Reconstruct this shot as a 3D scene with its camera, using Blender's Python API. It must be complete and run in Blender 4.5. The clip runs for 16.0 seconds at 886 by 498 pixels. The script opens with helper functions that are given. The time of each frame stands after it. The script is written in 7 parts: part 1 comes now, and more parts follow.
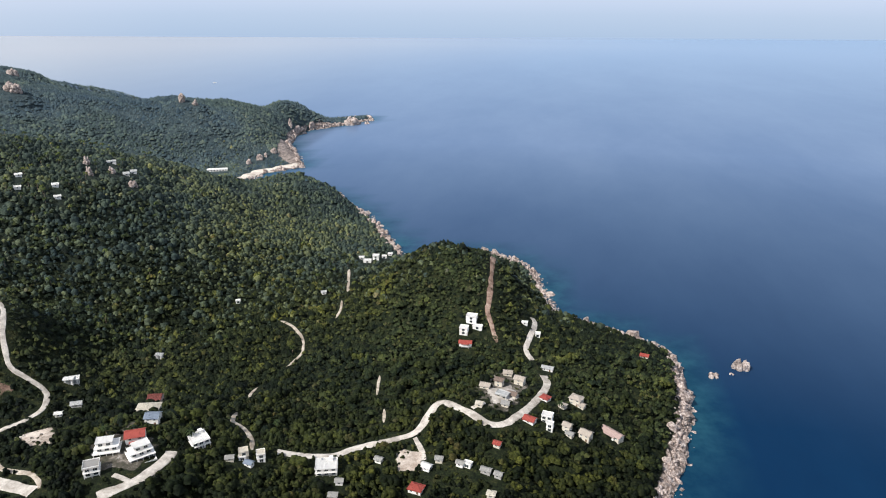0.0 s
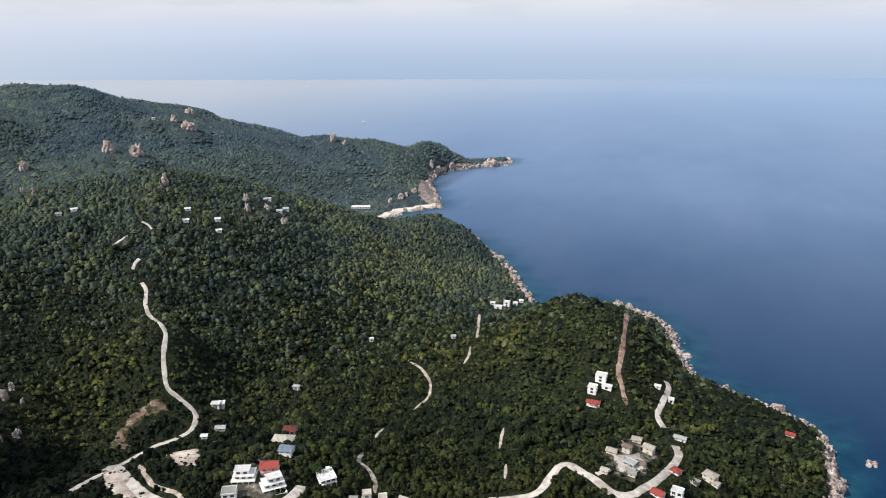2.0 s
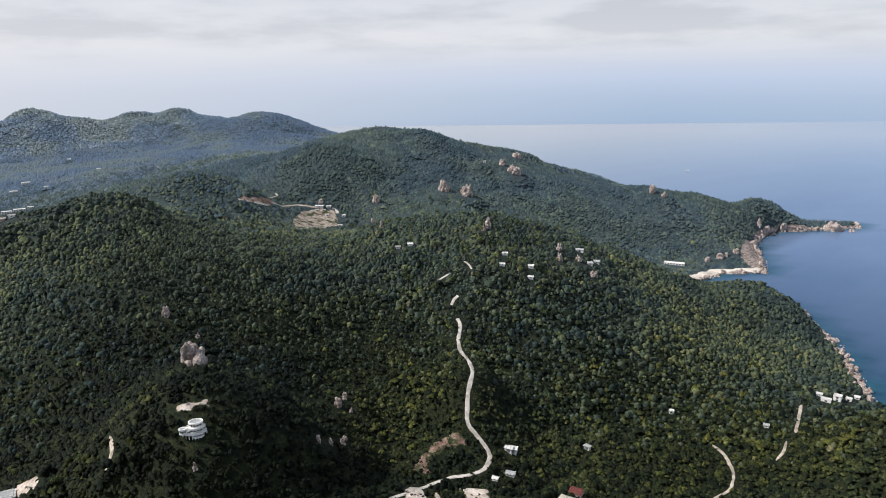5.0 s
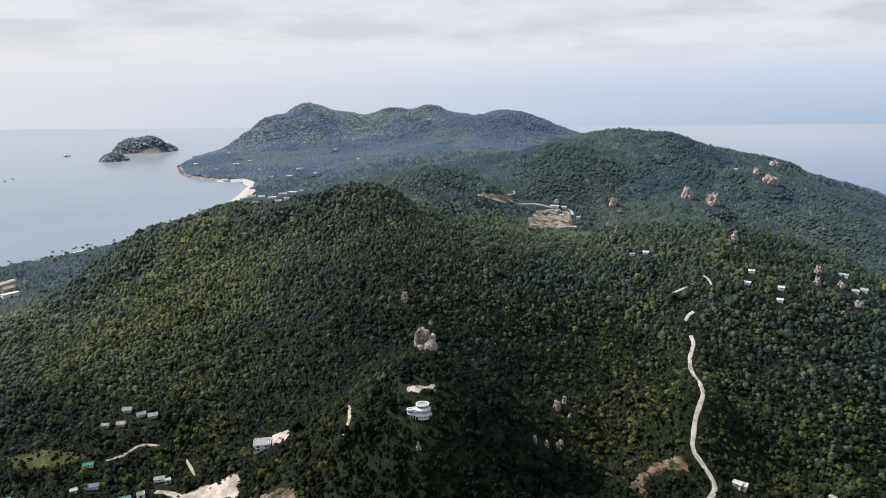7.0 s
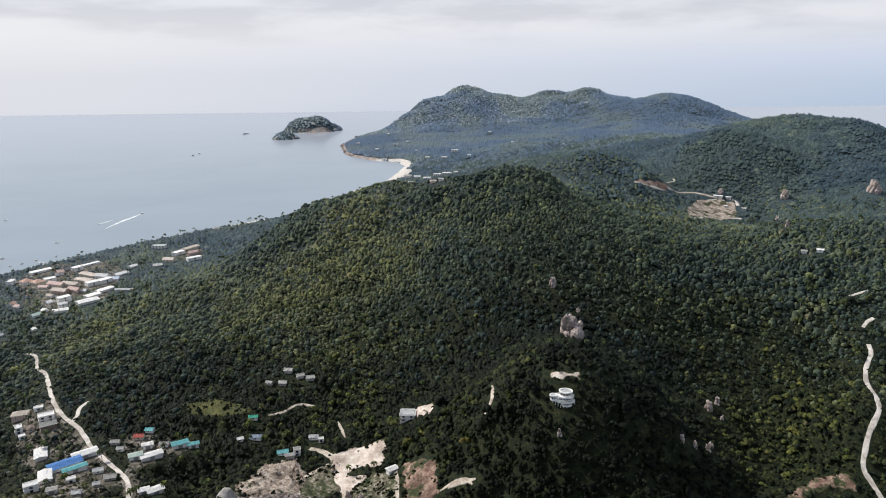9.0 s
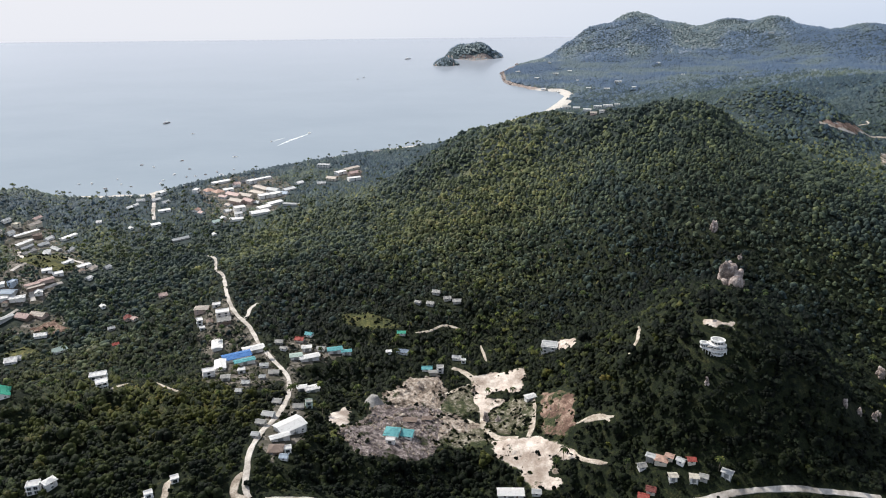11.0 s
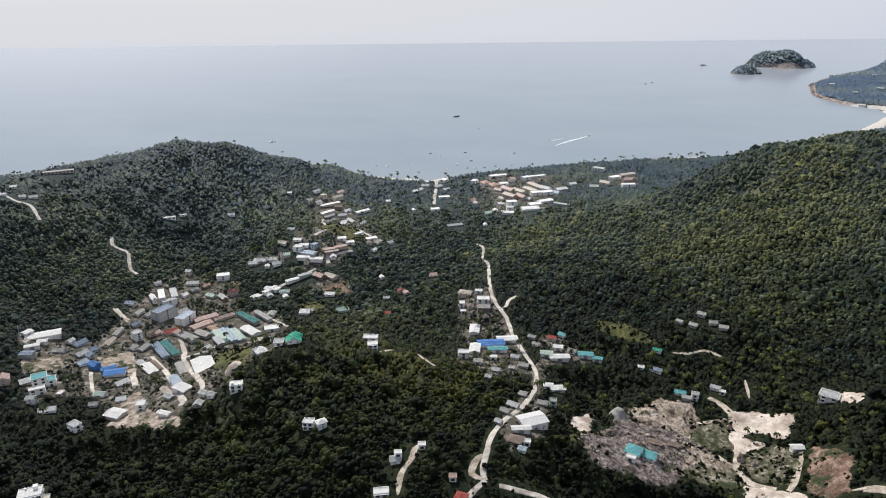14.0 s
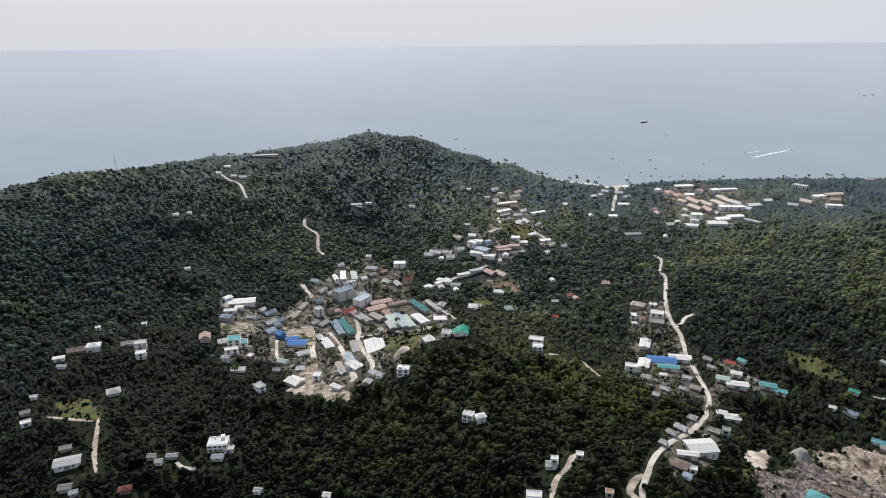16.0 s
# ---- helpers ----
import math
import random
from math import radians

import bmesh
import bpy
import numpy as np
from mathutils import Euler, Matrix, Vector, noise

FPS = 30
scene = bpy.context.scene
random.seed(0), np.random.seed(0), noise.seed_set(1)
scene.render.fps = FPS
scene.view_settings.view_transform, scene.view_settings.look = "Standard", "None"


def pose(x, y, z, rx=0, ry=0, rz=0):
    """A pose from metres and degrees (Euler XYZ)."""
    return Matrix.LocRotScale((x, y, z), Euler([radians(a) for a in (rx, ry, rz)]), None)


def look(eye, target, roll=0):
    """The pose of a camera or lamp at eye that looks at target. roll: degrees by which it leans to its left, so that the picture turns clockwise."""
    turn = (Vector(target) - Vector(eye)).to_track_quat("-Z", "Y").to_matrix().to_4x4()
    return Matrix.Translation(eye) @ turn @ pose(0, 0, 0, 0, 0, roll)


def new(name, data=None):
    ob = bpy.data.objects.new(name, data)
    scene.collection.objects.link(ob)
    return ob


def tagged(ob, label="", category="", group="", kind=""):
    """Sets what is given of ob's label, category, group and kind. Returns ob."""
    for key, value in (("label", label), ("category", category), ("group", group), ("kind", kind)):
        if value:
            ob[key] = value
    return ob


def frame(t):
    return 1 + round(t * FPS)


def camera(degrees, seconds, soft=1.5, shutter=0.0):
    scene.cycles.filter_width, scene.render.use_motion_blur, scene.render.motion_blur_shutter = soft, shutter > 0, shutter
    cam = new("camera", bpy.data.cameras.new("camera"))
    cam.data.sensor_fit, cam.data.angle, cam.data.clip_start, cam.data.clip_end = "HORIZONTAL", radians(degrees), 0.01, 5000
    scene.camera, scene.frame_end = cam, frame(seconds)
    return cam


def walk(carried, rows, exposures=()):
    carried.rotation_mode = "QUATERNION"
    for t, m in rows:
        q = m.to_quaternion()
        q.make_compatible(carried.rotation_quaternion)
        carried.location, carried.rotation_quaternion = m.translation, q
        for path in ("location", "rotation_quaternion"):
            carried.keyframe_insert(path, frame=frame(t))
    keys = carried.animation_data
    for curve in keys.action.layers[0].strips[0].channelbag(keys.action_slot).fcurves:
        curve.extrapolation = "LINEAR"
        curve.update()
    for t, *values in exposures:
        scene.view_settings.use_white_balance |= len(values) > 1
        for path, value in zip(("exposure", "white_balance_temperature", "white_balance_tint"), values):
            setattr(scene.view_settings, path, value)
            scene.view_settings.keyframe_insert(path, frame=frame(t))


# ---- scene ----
cam = camera(64.55, 16.0, soft=1.05)

# seconds, place, yaw, pitch, roll of the drone's camera
PATH = [
    (0, -0.00, 0.00, 318.98, 9.005, -20.251, 0.262),
    (0.5, 0.08, 0.29, 322.32, 11.737, -19.750, 0.159),
    (1, 0.09, 0.73, 325.65, 14.402, -19.026, 0.068),
    (1.5, 0.14, 1.12, 328.88, 17.217, -18.210, -0.047),
    (2, 0.03, 1.44, 332.06, 20.440, -17.304, -0.162),
    (2.5, -0.28, 1.71, 335.16, 23.555, -16.412, -0.186),
    (3, -0.78, 1.93, 338.32, 26.937, -15.456, -0.343),
    (3.5, -1.73, 2.12, 341.45, 30.809, -14.579, -0.459),
    (4, -2.80, 2.27, 344.41, 36.017, -13.877, -0.593),
    (4.2, -3.20, 2.35, 345.55, 38.083, -13.875, -0.629),
    (6.3, -5.36, 2.93, 352.37, 58.428, -13.902, -0.281),
    (6.5, -5.44, 2.82, 352.47, 60.374, -13.906, -0.291),
    (7, -5.60, 2.48, 352.63, 65.278, -13.878, -0.388),
    (7.5, -5.52, 2.23, 352.71, 68.720, -13.851, -0.423),
    (8, -5.31, 1.91, 352.82, 71.951, -13.837, -0.531),
    (8.5, -4.86, 1.60, 352.93, 74.748, -14.379, -0.606),
    (8.7, -4.68, 1.48, 352.96, 75.960, -14.639, -0.649),
    (10.8, -4.87, 0.22, 351.84, 89.377, -20.058, -0.546),
    (11, -4.94, -0.01, 351.70, 90.668, -20.599, -0.592),
    (11.5, -5.16, -0.61, 351.39, 93.855, -20.745, -0.561),
    (12, -5.34, -1.12, 351.22, 97.554, -20.650, -0.532),
    (12.5, -5.31, -1.48, 351.14, 101.318, -20.522, -0.557),
    (13, -5.11, -1.73, 351.15, 105.502, -20.413, -0.615),
    (13.5, -5.01, -1.91, 351.24, 109.322, -20.312, -0.604),
    (14, -4.80, -2.30, 351.17, 113.230, -20.202, -0.644),
    (14.5, -4.62, -2.83, 350.95, 116.550, -20.123, -0.629),
    (15, -4.46, -3.42, 350.61, 119.532, -20.048, -0.650),
    (15.5, -4.44, -4.14, 350.19, 123.156, -19.980, -0.605),
    (16, -4.51, -4.92, 349.71, 128.004, -19.940, -0.564),
]


def aimed(x, y, z, yaw, pitch, roll):
    a, b = radians(yaw), radians(pitch)
    ahead = Vector((-math.sin(a) * math.cos(b), math.cos(a) * math.cos(b), math.sin(b)))
    return look((x, y, z), Vector((x, y, z)) + 100 * ahead, roll)


walk(cam, [(row[0], aimed(*row[1:])) for row in PATH], exposures=((0, 0.12), (4, -0.07), (7, -0.01), (8.5, -0.05), (11, 0.14), (13, -0.04), (16, -0.12)))

# ---- sky, sun and exposure ----
def rgb(r, g, b):
    """A colour given as 0 to 255 of a screen, made linear."""
    return tuple((v / 12.92 if v <= 0.04045 else ((v + 0.055) / 1.055) ** 2.4) for v in (r / 255, g / 255, b / 255)) + (1.0,)


SUN_UP, SUN_TURN = radians(45), radians(138)  # height; bearing, anticlockwise from +y


def make_sky():
    world = bpy.data.worlds.new("sky")
    scene.world = world
    world.use_nodes = True
    nodes, links = world.node_tree.nodes, world.node_tree.links
    nodes.clear()

    def add(kind, **values):
        n = nodes.new(kind)
        for key, value in values.items():
            n.inputs[key].default_value = value
        return n

    def math_node(kind, a, b=None, c=None):
        n = nodes.new("ShaderNodeMath")
        n.operation = kind
        for socket, value in zip(n.inputs, (a, b, c)):
            if value is None:
                continue
            if isinstance(value, (int, float)):
                socket.default_value = value
            else:
                links.new(value, socket)
        return n.outputs[0]

    def mix(factor, a, b):
        n = nodes.new("ShaderNodeMix")
        n.data_type = "RGBA"
        for socket, value in ((n.inputs[0], factor), (n.inputs[6], a), (n.inputs[7], b)):
            if isinstance(value, (int, float, tuple)):
                socket.default_value = value
            else:
                links.new(value, socket)
        return n.outputs[2]

    def ramp(factor, stops):
        n = nodes.new("ShaderNodeValToRGB")
        links.new(factor, n.inputs[0])
        e = n.color_ramp.elements
        while len(e) < len(stops):
            e.new(0.5)
        for el, (pos, col) in zip(e, stops):
            el.position, el.color = pos, col
        return n.outputs[0]

    coords = add("ShaderNodeTexCoord")
    split = add("ShaderNodeSeparateXYZ")
    links.new(coords.outputs["Generated"], split.inputs[0])
    clear = nodes.new("ShaderNodeTexSky")
    clear.sky_type, clear.sun_disc = "NISHITA", False
    clear.sun_elevation, clear.sun_rotation = SUN_UP, -SUN_TURN
    dim = nodes.new("ShaderNodeVectorMath")
    dim.operation = "SCALE"
    links.new(clear.outputs[0], dim.inputs[0])
    dim.inputs["Scale"].default_value = 0.10

    # a thin overcast: pale at the height of the clouds, bluer towards the sea
    height = math_node("ADD", math_node("MULTIPLY", split.outputs[2], 2.0), 0.5)
    east = ramp(height, [(0.30, rgb(140, 160, 200)), (0.375, rgb(172, 195, 224)), (0.44, rgb(186, 205, 231)), (0.49, rgb(202, 216, 241)), (0.52, rgb(210, 220, 240)), (0.60, rgb(228, 231, 239)), (0.75, rgb(196, 204, 219)), (1.0, rgb(158, 171, 194))])
    west = ramp(height, [(0.30, rgb(212, 216, 226)), (0.365, rgb(224, 228, 237)), (0.40, rgb(227, 230, 239)), (0.47, rgb(227, 230, 239)), (0.50, rgb(231, 234, 242)), (0.60, rgb(240, 241, 247)), (0.75, rgb(204, 210, 222)), (1.0, rgb(158, 171, 194))])
    side = math_node("ADD", math_node("MULTIPLY", split.outputs[0], -0.65), math_node("MULTIPLY_ADD", split.outputs[1], -0.62, 0.22))
    veil = mix(math_node("MINIMUM", math_node("MAXIMUM", side, 0.0), 1.0), east, west)
    flat = add("ShaderNodeMapping")
    links.new(coords.outputs["Generated"], flat.inputs[0])
    flat.inputs["Scale"].default_value = (1.6, 1.6, 9.0)
    puffs = add("ShaderNodeTexNoise", Scale=2.6, Detail=5.0, Roughness=0.55)
    links.new(flat.outputs[0], puffs.inputs["Vector"])
    up = ramp(height, [(0.52, (0, 0, 0, 1)), (0.60, (1, 1, 1, 1)), (0.68, (1, 1, 1, 1)), (0.80, (0.2, 0.2, 0.2, 1))])
    shade = ramp(puffs.outputs[0], [(0.38, rgb(206, 209, 218)), (0.52, rgb(232, 234, 241)), (0.66, rgb(242, 243, 248))])
    cloudy = mix(math_node("MULTIPLY", up, 0.65), veil, shade)
    sky = mix(0.93, dim.outputs[0], cloudy)
    out, back = add("ShaderNodeOutputWorld"), add("ShaderNodeBackground", Strength=1.0)
    links.new(sky, back.inputs[0])
    links.new(back.outputs[0], out.inputs[0])


make_sky()
sun = new("sun", bpy.data.lights.new("sun", "SUN"))
sun.data.energy, sun.data.angle, sun.data.color = 4.7, radians(4), (1.0, 0.965, 0.92)
sun.matrix_world = look((0, 0, 0), (math.sin(SUN_TURN) * math.cos(SUN_UP), -math.cos(SUN_TURN) * math.cos(SUN_UP), -math.sin(SUN_UP)))

# ---- materials ----
def material(name, build):
    m = bpy.data.materials.new(name)
    m.use_nodes = True
    tree = m.node_tree
    tree.nodes.clear()
    out, skin = tree.nodes.new("ShaderNodeOutputMaterial"), tree.nodes.new("ShaderNodeBsdfPrincipled")
    tree.links.new(skin.outputs[0], out.inputs[0])
    build(Kit(tree, skin))
    return m


class Kit:
    """Short ways to lay nodes."""

    def __init__(self, tree, skin):
        self.tree, self.skin = tree, skin

    def put(self, socket, value):
        if isinstance(value, bpy.types.NodeSocket):
            self.tree.links.new(value, socket)
        else:
            socket.default_value = value

    def node(self, kind, **values):
        n = self.tree.nodes.new(kind)
        for key, value in values.items():
            self.put(n.inputs[key], value)
        return n

    def place(self):
        return self.node("ShaderNodeNewGeometry").outputs["Position"]

    def noise(self, size, detail=4.0, rough=0.55, stretch=None):
        vector = self.place()
        if stretch:
            scale = self.node("ShaderNodeMapping")
            self.put(scale.inputs[0], vector)
            scale.inputs["Scale"].default_value = stretch
            vector = scale.outputs[0]
        return self.node("ShaderNodeTexNoise", Vector=vector, Scale=1.0 / size, Detail=detail, Roughness=rough).outputs[0]

    def ramp(self, factor, *stops):
        n = self.node("ShaderNodeValToRGB", Fac=factor)
        e = n.color_ramp.elements
        while len(e) < len(stops):
            e.new(0.5)
        for el, (pos, col) in zip(e, stops):
            el.position, el.color = pos, tuple(col) + (1.0,) if len(col) == 3 else col
        return n.outputs[0]

    def mix(self, factor, a, b, how="MIX"):
        n = self.tree.nodes.new("ShaderNodeMix")
        n.data_type, n.blend_type = "RGBA", how
        for socket, value in ((n.inputs[0], factor), (n.inputs[6], a), (n.inputs[7], b)):
            if isinstance(value, tuple) and len(value) == 3:
                value = value + (1.0,)
            self.put(socket, value)
        return n.outputs[2]

    def bump(self, height, distance, strength=1.0):
        n = self.node("ShaderNodeBump", Height=height, Distance=distance, Strength=strength)
        self.put(self.skin.inputs["Normal"], n.outputs[0])

    def attribute(self, name):
        n = self.tree.nodes.new("ShaderNodeAttribute")
        n.attribute_name = name
        return n.outputs["Fac"]

    def set(self, **values):
        for key, value in values.items():
            key = key.replace("_", " ")
            if isinstance(value, tuple) and len(value) == 3:
                value = value + (1.0,)
            self.put(self.skin.inputs[key], value)


def leaves(dark, mid, light, dry_or_hazed, haze_sheen=0.0, trees=True, depth=1.0):
    """Foliage; each tree has its own tone where the mesh gives one, depth sets how strong the light and dark are."""

    def build(k):
        own = k.node("ShaderNodeNewGeometry").outputs["Random Per Island"]
        if trees:
            tone = k.node("ShaderNodeMath")
            tone.operation = "MULTIPLY_ADD"
            k.put(tone.inputs[0], own)
            tone.inputs[1].default_value = 0.25
            k.put(tone.inputs[2], k.attribute("tone"))
            own = tone.outputs[0]
        own = k.ramp(own, (0.0, dark), (0.5, mid), (0.93, light), (1.0, dry_or_hazed))
        # broad tone patches stand in partly for lit and shaded relief
        tint = k.mix(1.0, own, k.ramp(k.noise(230, 3.0), (0.41, (0.76, 0.84, 0.93)), (0.49, (0.96, 0.98, 0.98)), (0.58, (1.18, 1.12, 0.88))), "MULTIPLY")
        patch_tones = k.ramp(k.noise(19, 4.0, 0.55), (0.36, (0.46, 0.52, 0.54)), (0.50, (0.98, 0.98, 0.98)), (0.64, (1.60, 1.50, 1.18)))
        # fine noise paints the shaded gaps between crowns into the leaf colour
        leaf_gap_shade = k.ramp(k.noise(1.9, 4.0, 0.8), (0.36, (0.26, 0.30, 0.28)), (0.5, (0.88, 0.89, 0.86)), (0.64, (1.65, 1.6, 1.4)))
        tint = k.mix(depth, tint, patch_tones, "MULTIPLY")
        tint = k.mix(depth, tint, leaf_gap_shade, "MULTIPLY")
        # the bluish sheen imitates haze over distant leaves
        k.set(Base_Color=tint, Roughness=0.6, Specular_IOR_Level=0.08 + 0.5 * haze_sheen, Sheen_Weight=haze_sheen, Sheen_Roughness=0.5, Sheen_Tint=(0.68, 0.84, 1.0))
        k.bump(k.noise(1.0, 3.0, 0.7), 0.5)

    return build


# leaf colours paler, bluer and flatter by distance: haze painted into them
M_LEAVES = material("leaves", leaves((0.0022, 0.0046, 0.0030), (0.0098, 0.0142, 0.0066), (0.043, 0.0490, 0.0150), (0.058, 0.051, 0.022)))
M_LEAVES_HAZED_VALLEY = material("hazed_valley_leaves", leaves((0.0042, 0.0078, 0.0060), (0.0150, 0.0215, 0.0130), (0.057, 0.0660, 0.0250), (0.075, 0.067, 0.033)))
M_LEAVES_HAZED_SLOPE = material("hazed_slope_leaves", leaves((0.026, 0.040, 0.039), (0.054, 0.073, 0.063), (0.116, 0.132, 0.074), (0.138, 0.130, 0.084), 0.02, depth=0.75))
M_LEAVES_HAZED_MID = material("hazed_mid_leaves", leaves((0.034, 0.054, 0.070), (0.054, 0.081, 0.098), (0.082, 0.107, 0.108), (0.098, 0.110, 0.106), 0.04, depth=0.6))
M_LEAVES_HAZED_FAR = material("hazed_far_leaves", leaves((0.078, 0.110, 0.156), (0.092, 0.126, 0.176), (0.106, 0.144, 0.190), (0.235, 0.270, 0.325), 0.06, depth=0.12))


def soil(k):
    bare, rocky = k.attribute("bare"), k.attribute("rocky")
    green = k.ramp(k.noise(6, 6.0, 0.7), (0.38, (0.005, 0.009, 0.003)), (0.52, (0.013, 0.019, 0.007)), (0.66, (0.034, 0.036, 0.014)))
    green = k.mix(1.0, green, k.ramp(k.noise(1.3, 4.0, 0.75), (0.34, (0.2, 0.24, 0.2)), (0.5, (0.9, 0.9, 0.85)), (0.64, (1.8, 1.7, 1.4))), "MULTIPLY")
    # distant ground is mixed paler and bluer: haze painted into its colour
    green = k.mix(k.attribute("ground_haze"), green, k.ramp(k.noise(8, 6.0, 0.7), (0.36, (0.022, 0.036, 0.040)), (0.52, (0.046, 0.066, 0.072)), (0.66, (0.072, 0.094, 0.092))))
    sand = k.ramp(k.noise(9, 7.0, 0.65), (0.3, (0.42, 0.38, 0.33)), (0.5, (0.53, 0.49, 0.44)), (0.7, (0.62, 0.59, 0.54)))
    # the darkest granite tones imitate the shade in crevices between slabs
    granite = k.ramp(k.noise(5, 8.0, 0.7), (0.38, (0.06, 0.048, 0.04)), (0.5, (0.27, 0.215, 0.185)), (0.62, (0.50, 0.42, 0.37)))
    lots = k.ramp(k.mix(0.5, k.attribute("lots"), k.noise(11, 6.0, 0.65)), (0.63, (0, 0, 0)), (0.70, (1, 1, 1)))
    dusty = k.ramp(k.noise(8, 7.0, 0.7), (0.32, (0.035, 0.038, 0.022)), (0.52, (0.10, 0.088, 0.068)), (0.66, (0.33, 0.29, 0.25)))
    green = k.mix(lots, green, dusty)
    ragged = k.ramp(k.mix(0.5, bare, k.noise(7, 5.0), "ADD"), (0.55, (0, 0, 0)), (0.75, (1, 1, 1)))
    k.set(Base_Color=k.mix(ragged, green, k.mix(rocky, sand, granite)), Roughness=0.9, Specular_IOR_Level=0.2)
    k.bump(k.noise(2.5, 6.0, 0.7), 1.0)


M_SOIL = material("soil", soil)


def earth(dark, mid, light, relief=0.6, size=6.0, patchy=0.0, gritty=1.0):
    def build(k):
        own = k.ramp(k.noise(size, 8.0, 0.72), (0.34, dark), (0.5, mid), (0.64, light))
        stains = k.ramp(k.noise(size * 4, 5.0, 0.6), (0.38, (0.66, 0.63, 0.60)), (0.56, (1.08, 1.06, 1.04)))
        grit = k.ramp(k.noise(1.1, 5.0, 0.75), (0.34, (0.55, 0.54, 0.53)), (0.5, (0.98, 0.98, 0.97)), (0.66, (1.2, 1.2, 1.2)))
        tone = k.mix(gritty, k.mix(1.0, own, stains, "MULTIPLY"), grit, "MULTIPLY")
        if patchy:
            weeds = k.ramp(k.noise(13, 7.0, 0.7), (0.54 - 0.1 * patchy, (0, 0, 0)), (0.60 - 0.1 * patchy, (1, 1, 1)))
            rim = k.ramp(k.mix(0.55, k.noise(3.5, 6.0, 0.7), k.attribute("rim")), (0.46, (0, 0, 0)), (0.58, (1, 1, 1)))
            weeds = k.mix(1.0, weeds, rim, "LIGHTEN")
            tone = k.mix(weeds, tone, k.ramp(k.noise(3, 5.0), (0.4, (0.02, 0.03, 0.012)), (0.62, (0.075, 0.08, 0.035))))
        k.set(Base_Color=tone, Roughness=0.92, Specular_IOR_Level=0.2)
        k.bump(k.noise(size * 0.3, 6.0, 0.7), relief)

    return build


GROUNDS = {
    "concrete": material("pale_concrete", earth((0.42, 0.385, 0.34), (0.54, 0.50, 0.45), (0.63, 0.59, 0.54), 0.05, 5.0, 0.0, 0.4)),
    "dirt": material("pale_dirt", earth((0.30, 0.25, 0.20), (0.46, 0.40, 0.33), (0.56, 0.51, 0.44), 0.3)),
    "sand": material("sandy_earth", earth((0.42, 0.34, 0.28), (0.58, 0.50, 0.435), (0.70, 0.64, 0.57), 1.0, 9.0, -0.7, 0.5)),
    "beach": material("beach_sand", earth((0.52, 0.46, 0.40), (0.64, 0.58, 0.51), (0.74, 0.69, 0.62), 0.2, 9.0, -2.0, 0.3)),
    "scar": material("red_earth", earth((0.16, 0.10, 0.075), (0.30, 0.20, 0.155), (0.42, 0.32, 0.26), 0.6, 6.0, -0.3)),
    "red": material("brown_earth", earth((0.10, 0.06, 0.045), (0.21, 0.135, 0.105), (0.36, 0.27, 0.21), 1.0, 7.0, 0.5)),
    "rubble": material("quarry_rubble", earth((0.05, 0.042, 0.042), (0.23, 0.19, 0.185), (0.56, 0.49, 0.46), 2.2, 3.6, -0.3)),
    "cut": material("quarry_face", earth((0.16, 0.125, 0.10), (0.46, 0.38, 0.31), (0.70, 0.63, 0.55), 2.4, 4.5, -0.5)),
    "scrub": material("stony_scrub", earth((0.05, 0.055, 0.03), (0.15, 0.14, 0.095), (0.42, 0.38, 0.32), 1.2, 4.0, 0.4)),
    "grass": material("rough_grass", earth((0.05, 0.06, 0.022), (0.095, 0.10, 0.035), (0.17, 0.15, 0.06), 0.6, 4.0, 0.2)),
    "cleared": material("cleared_terrace", earth((0.22, 0.17, 0.13), (0.38, 0.32, 0.265), (0.58, 0.52, 0.46), 1.0, 5.0, 0.35)),
    "gravel": material("grey_gravel", earth((0.22, 0.215, 0.205), (0.31, 0.30, 0.285), (0.40, 0.385, 0.365), 0.5, 3.0, -1.0, 0.6)),
}
M_SHORE = material("shore_granite", earth((0.13, 0.105, 0.095), (0.42, 0.345, 0.315), (0.64, 0.57, 0.53), 0.6, 2.2))
M_GRANITE = material("weathered_granite", earth((0.17, 0.135, 0.125), (0.43, 0.36, 0.33), (0.60, 0.54, 0.51), 0.5, 2.5))


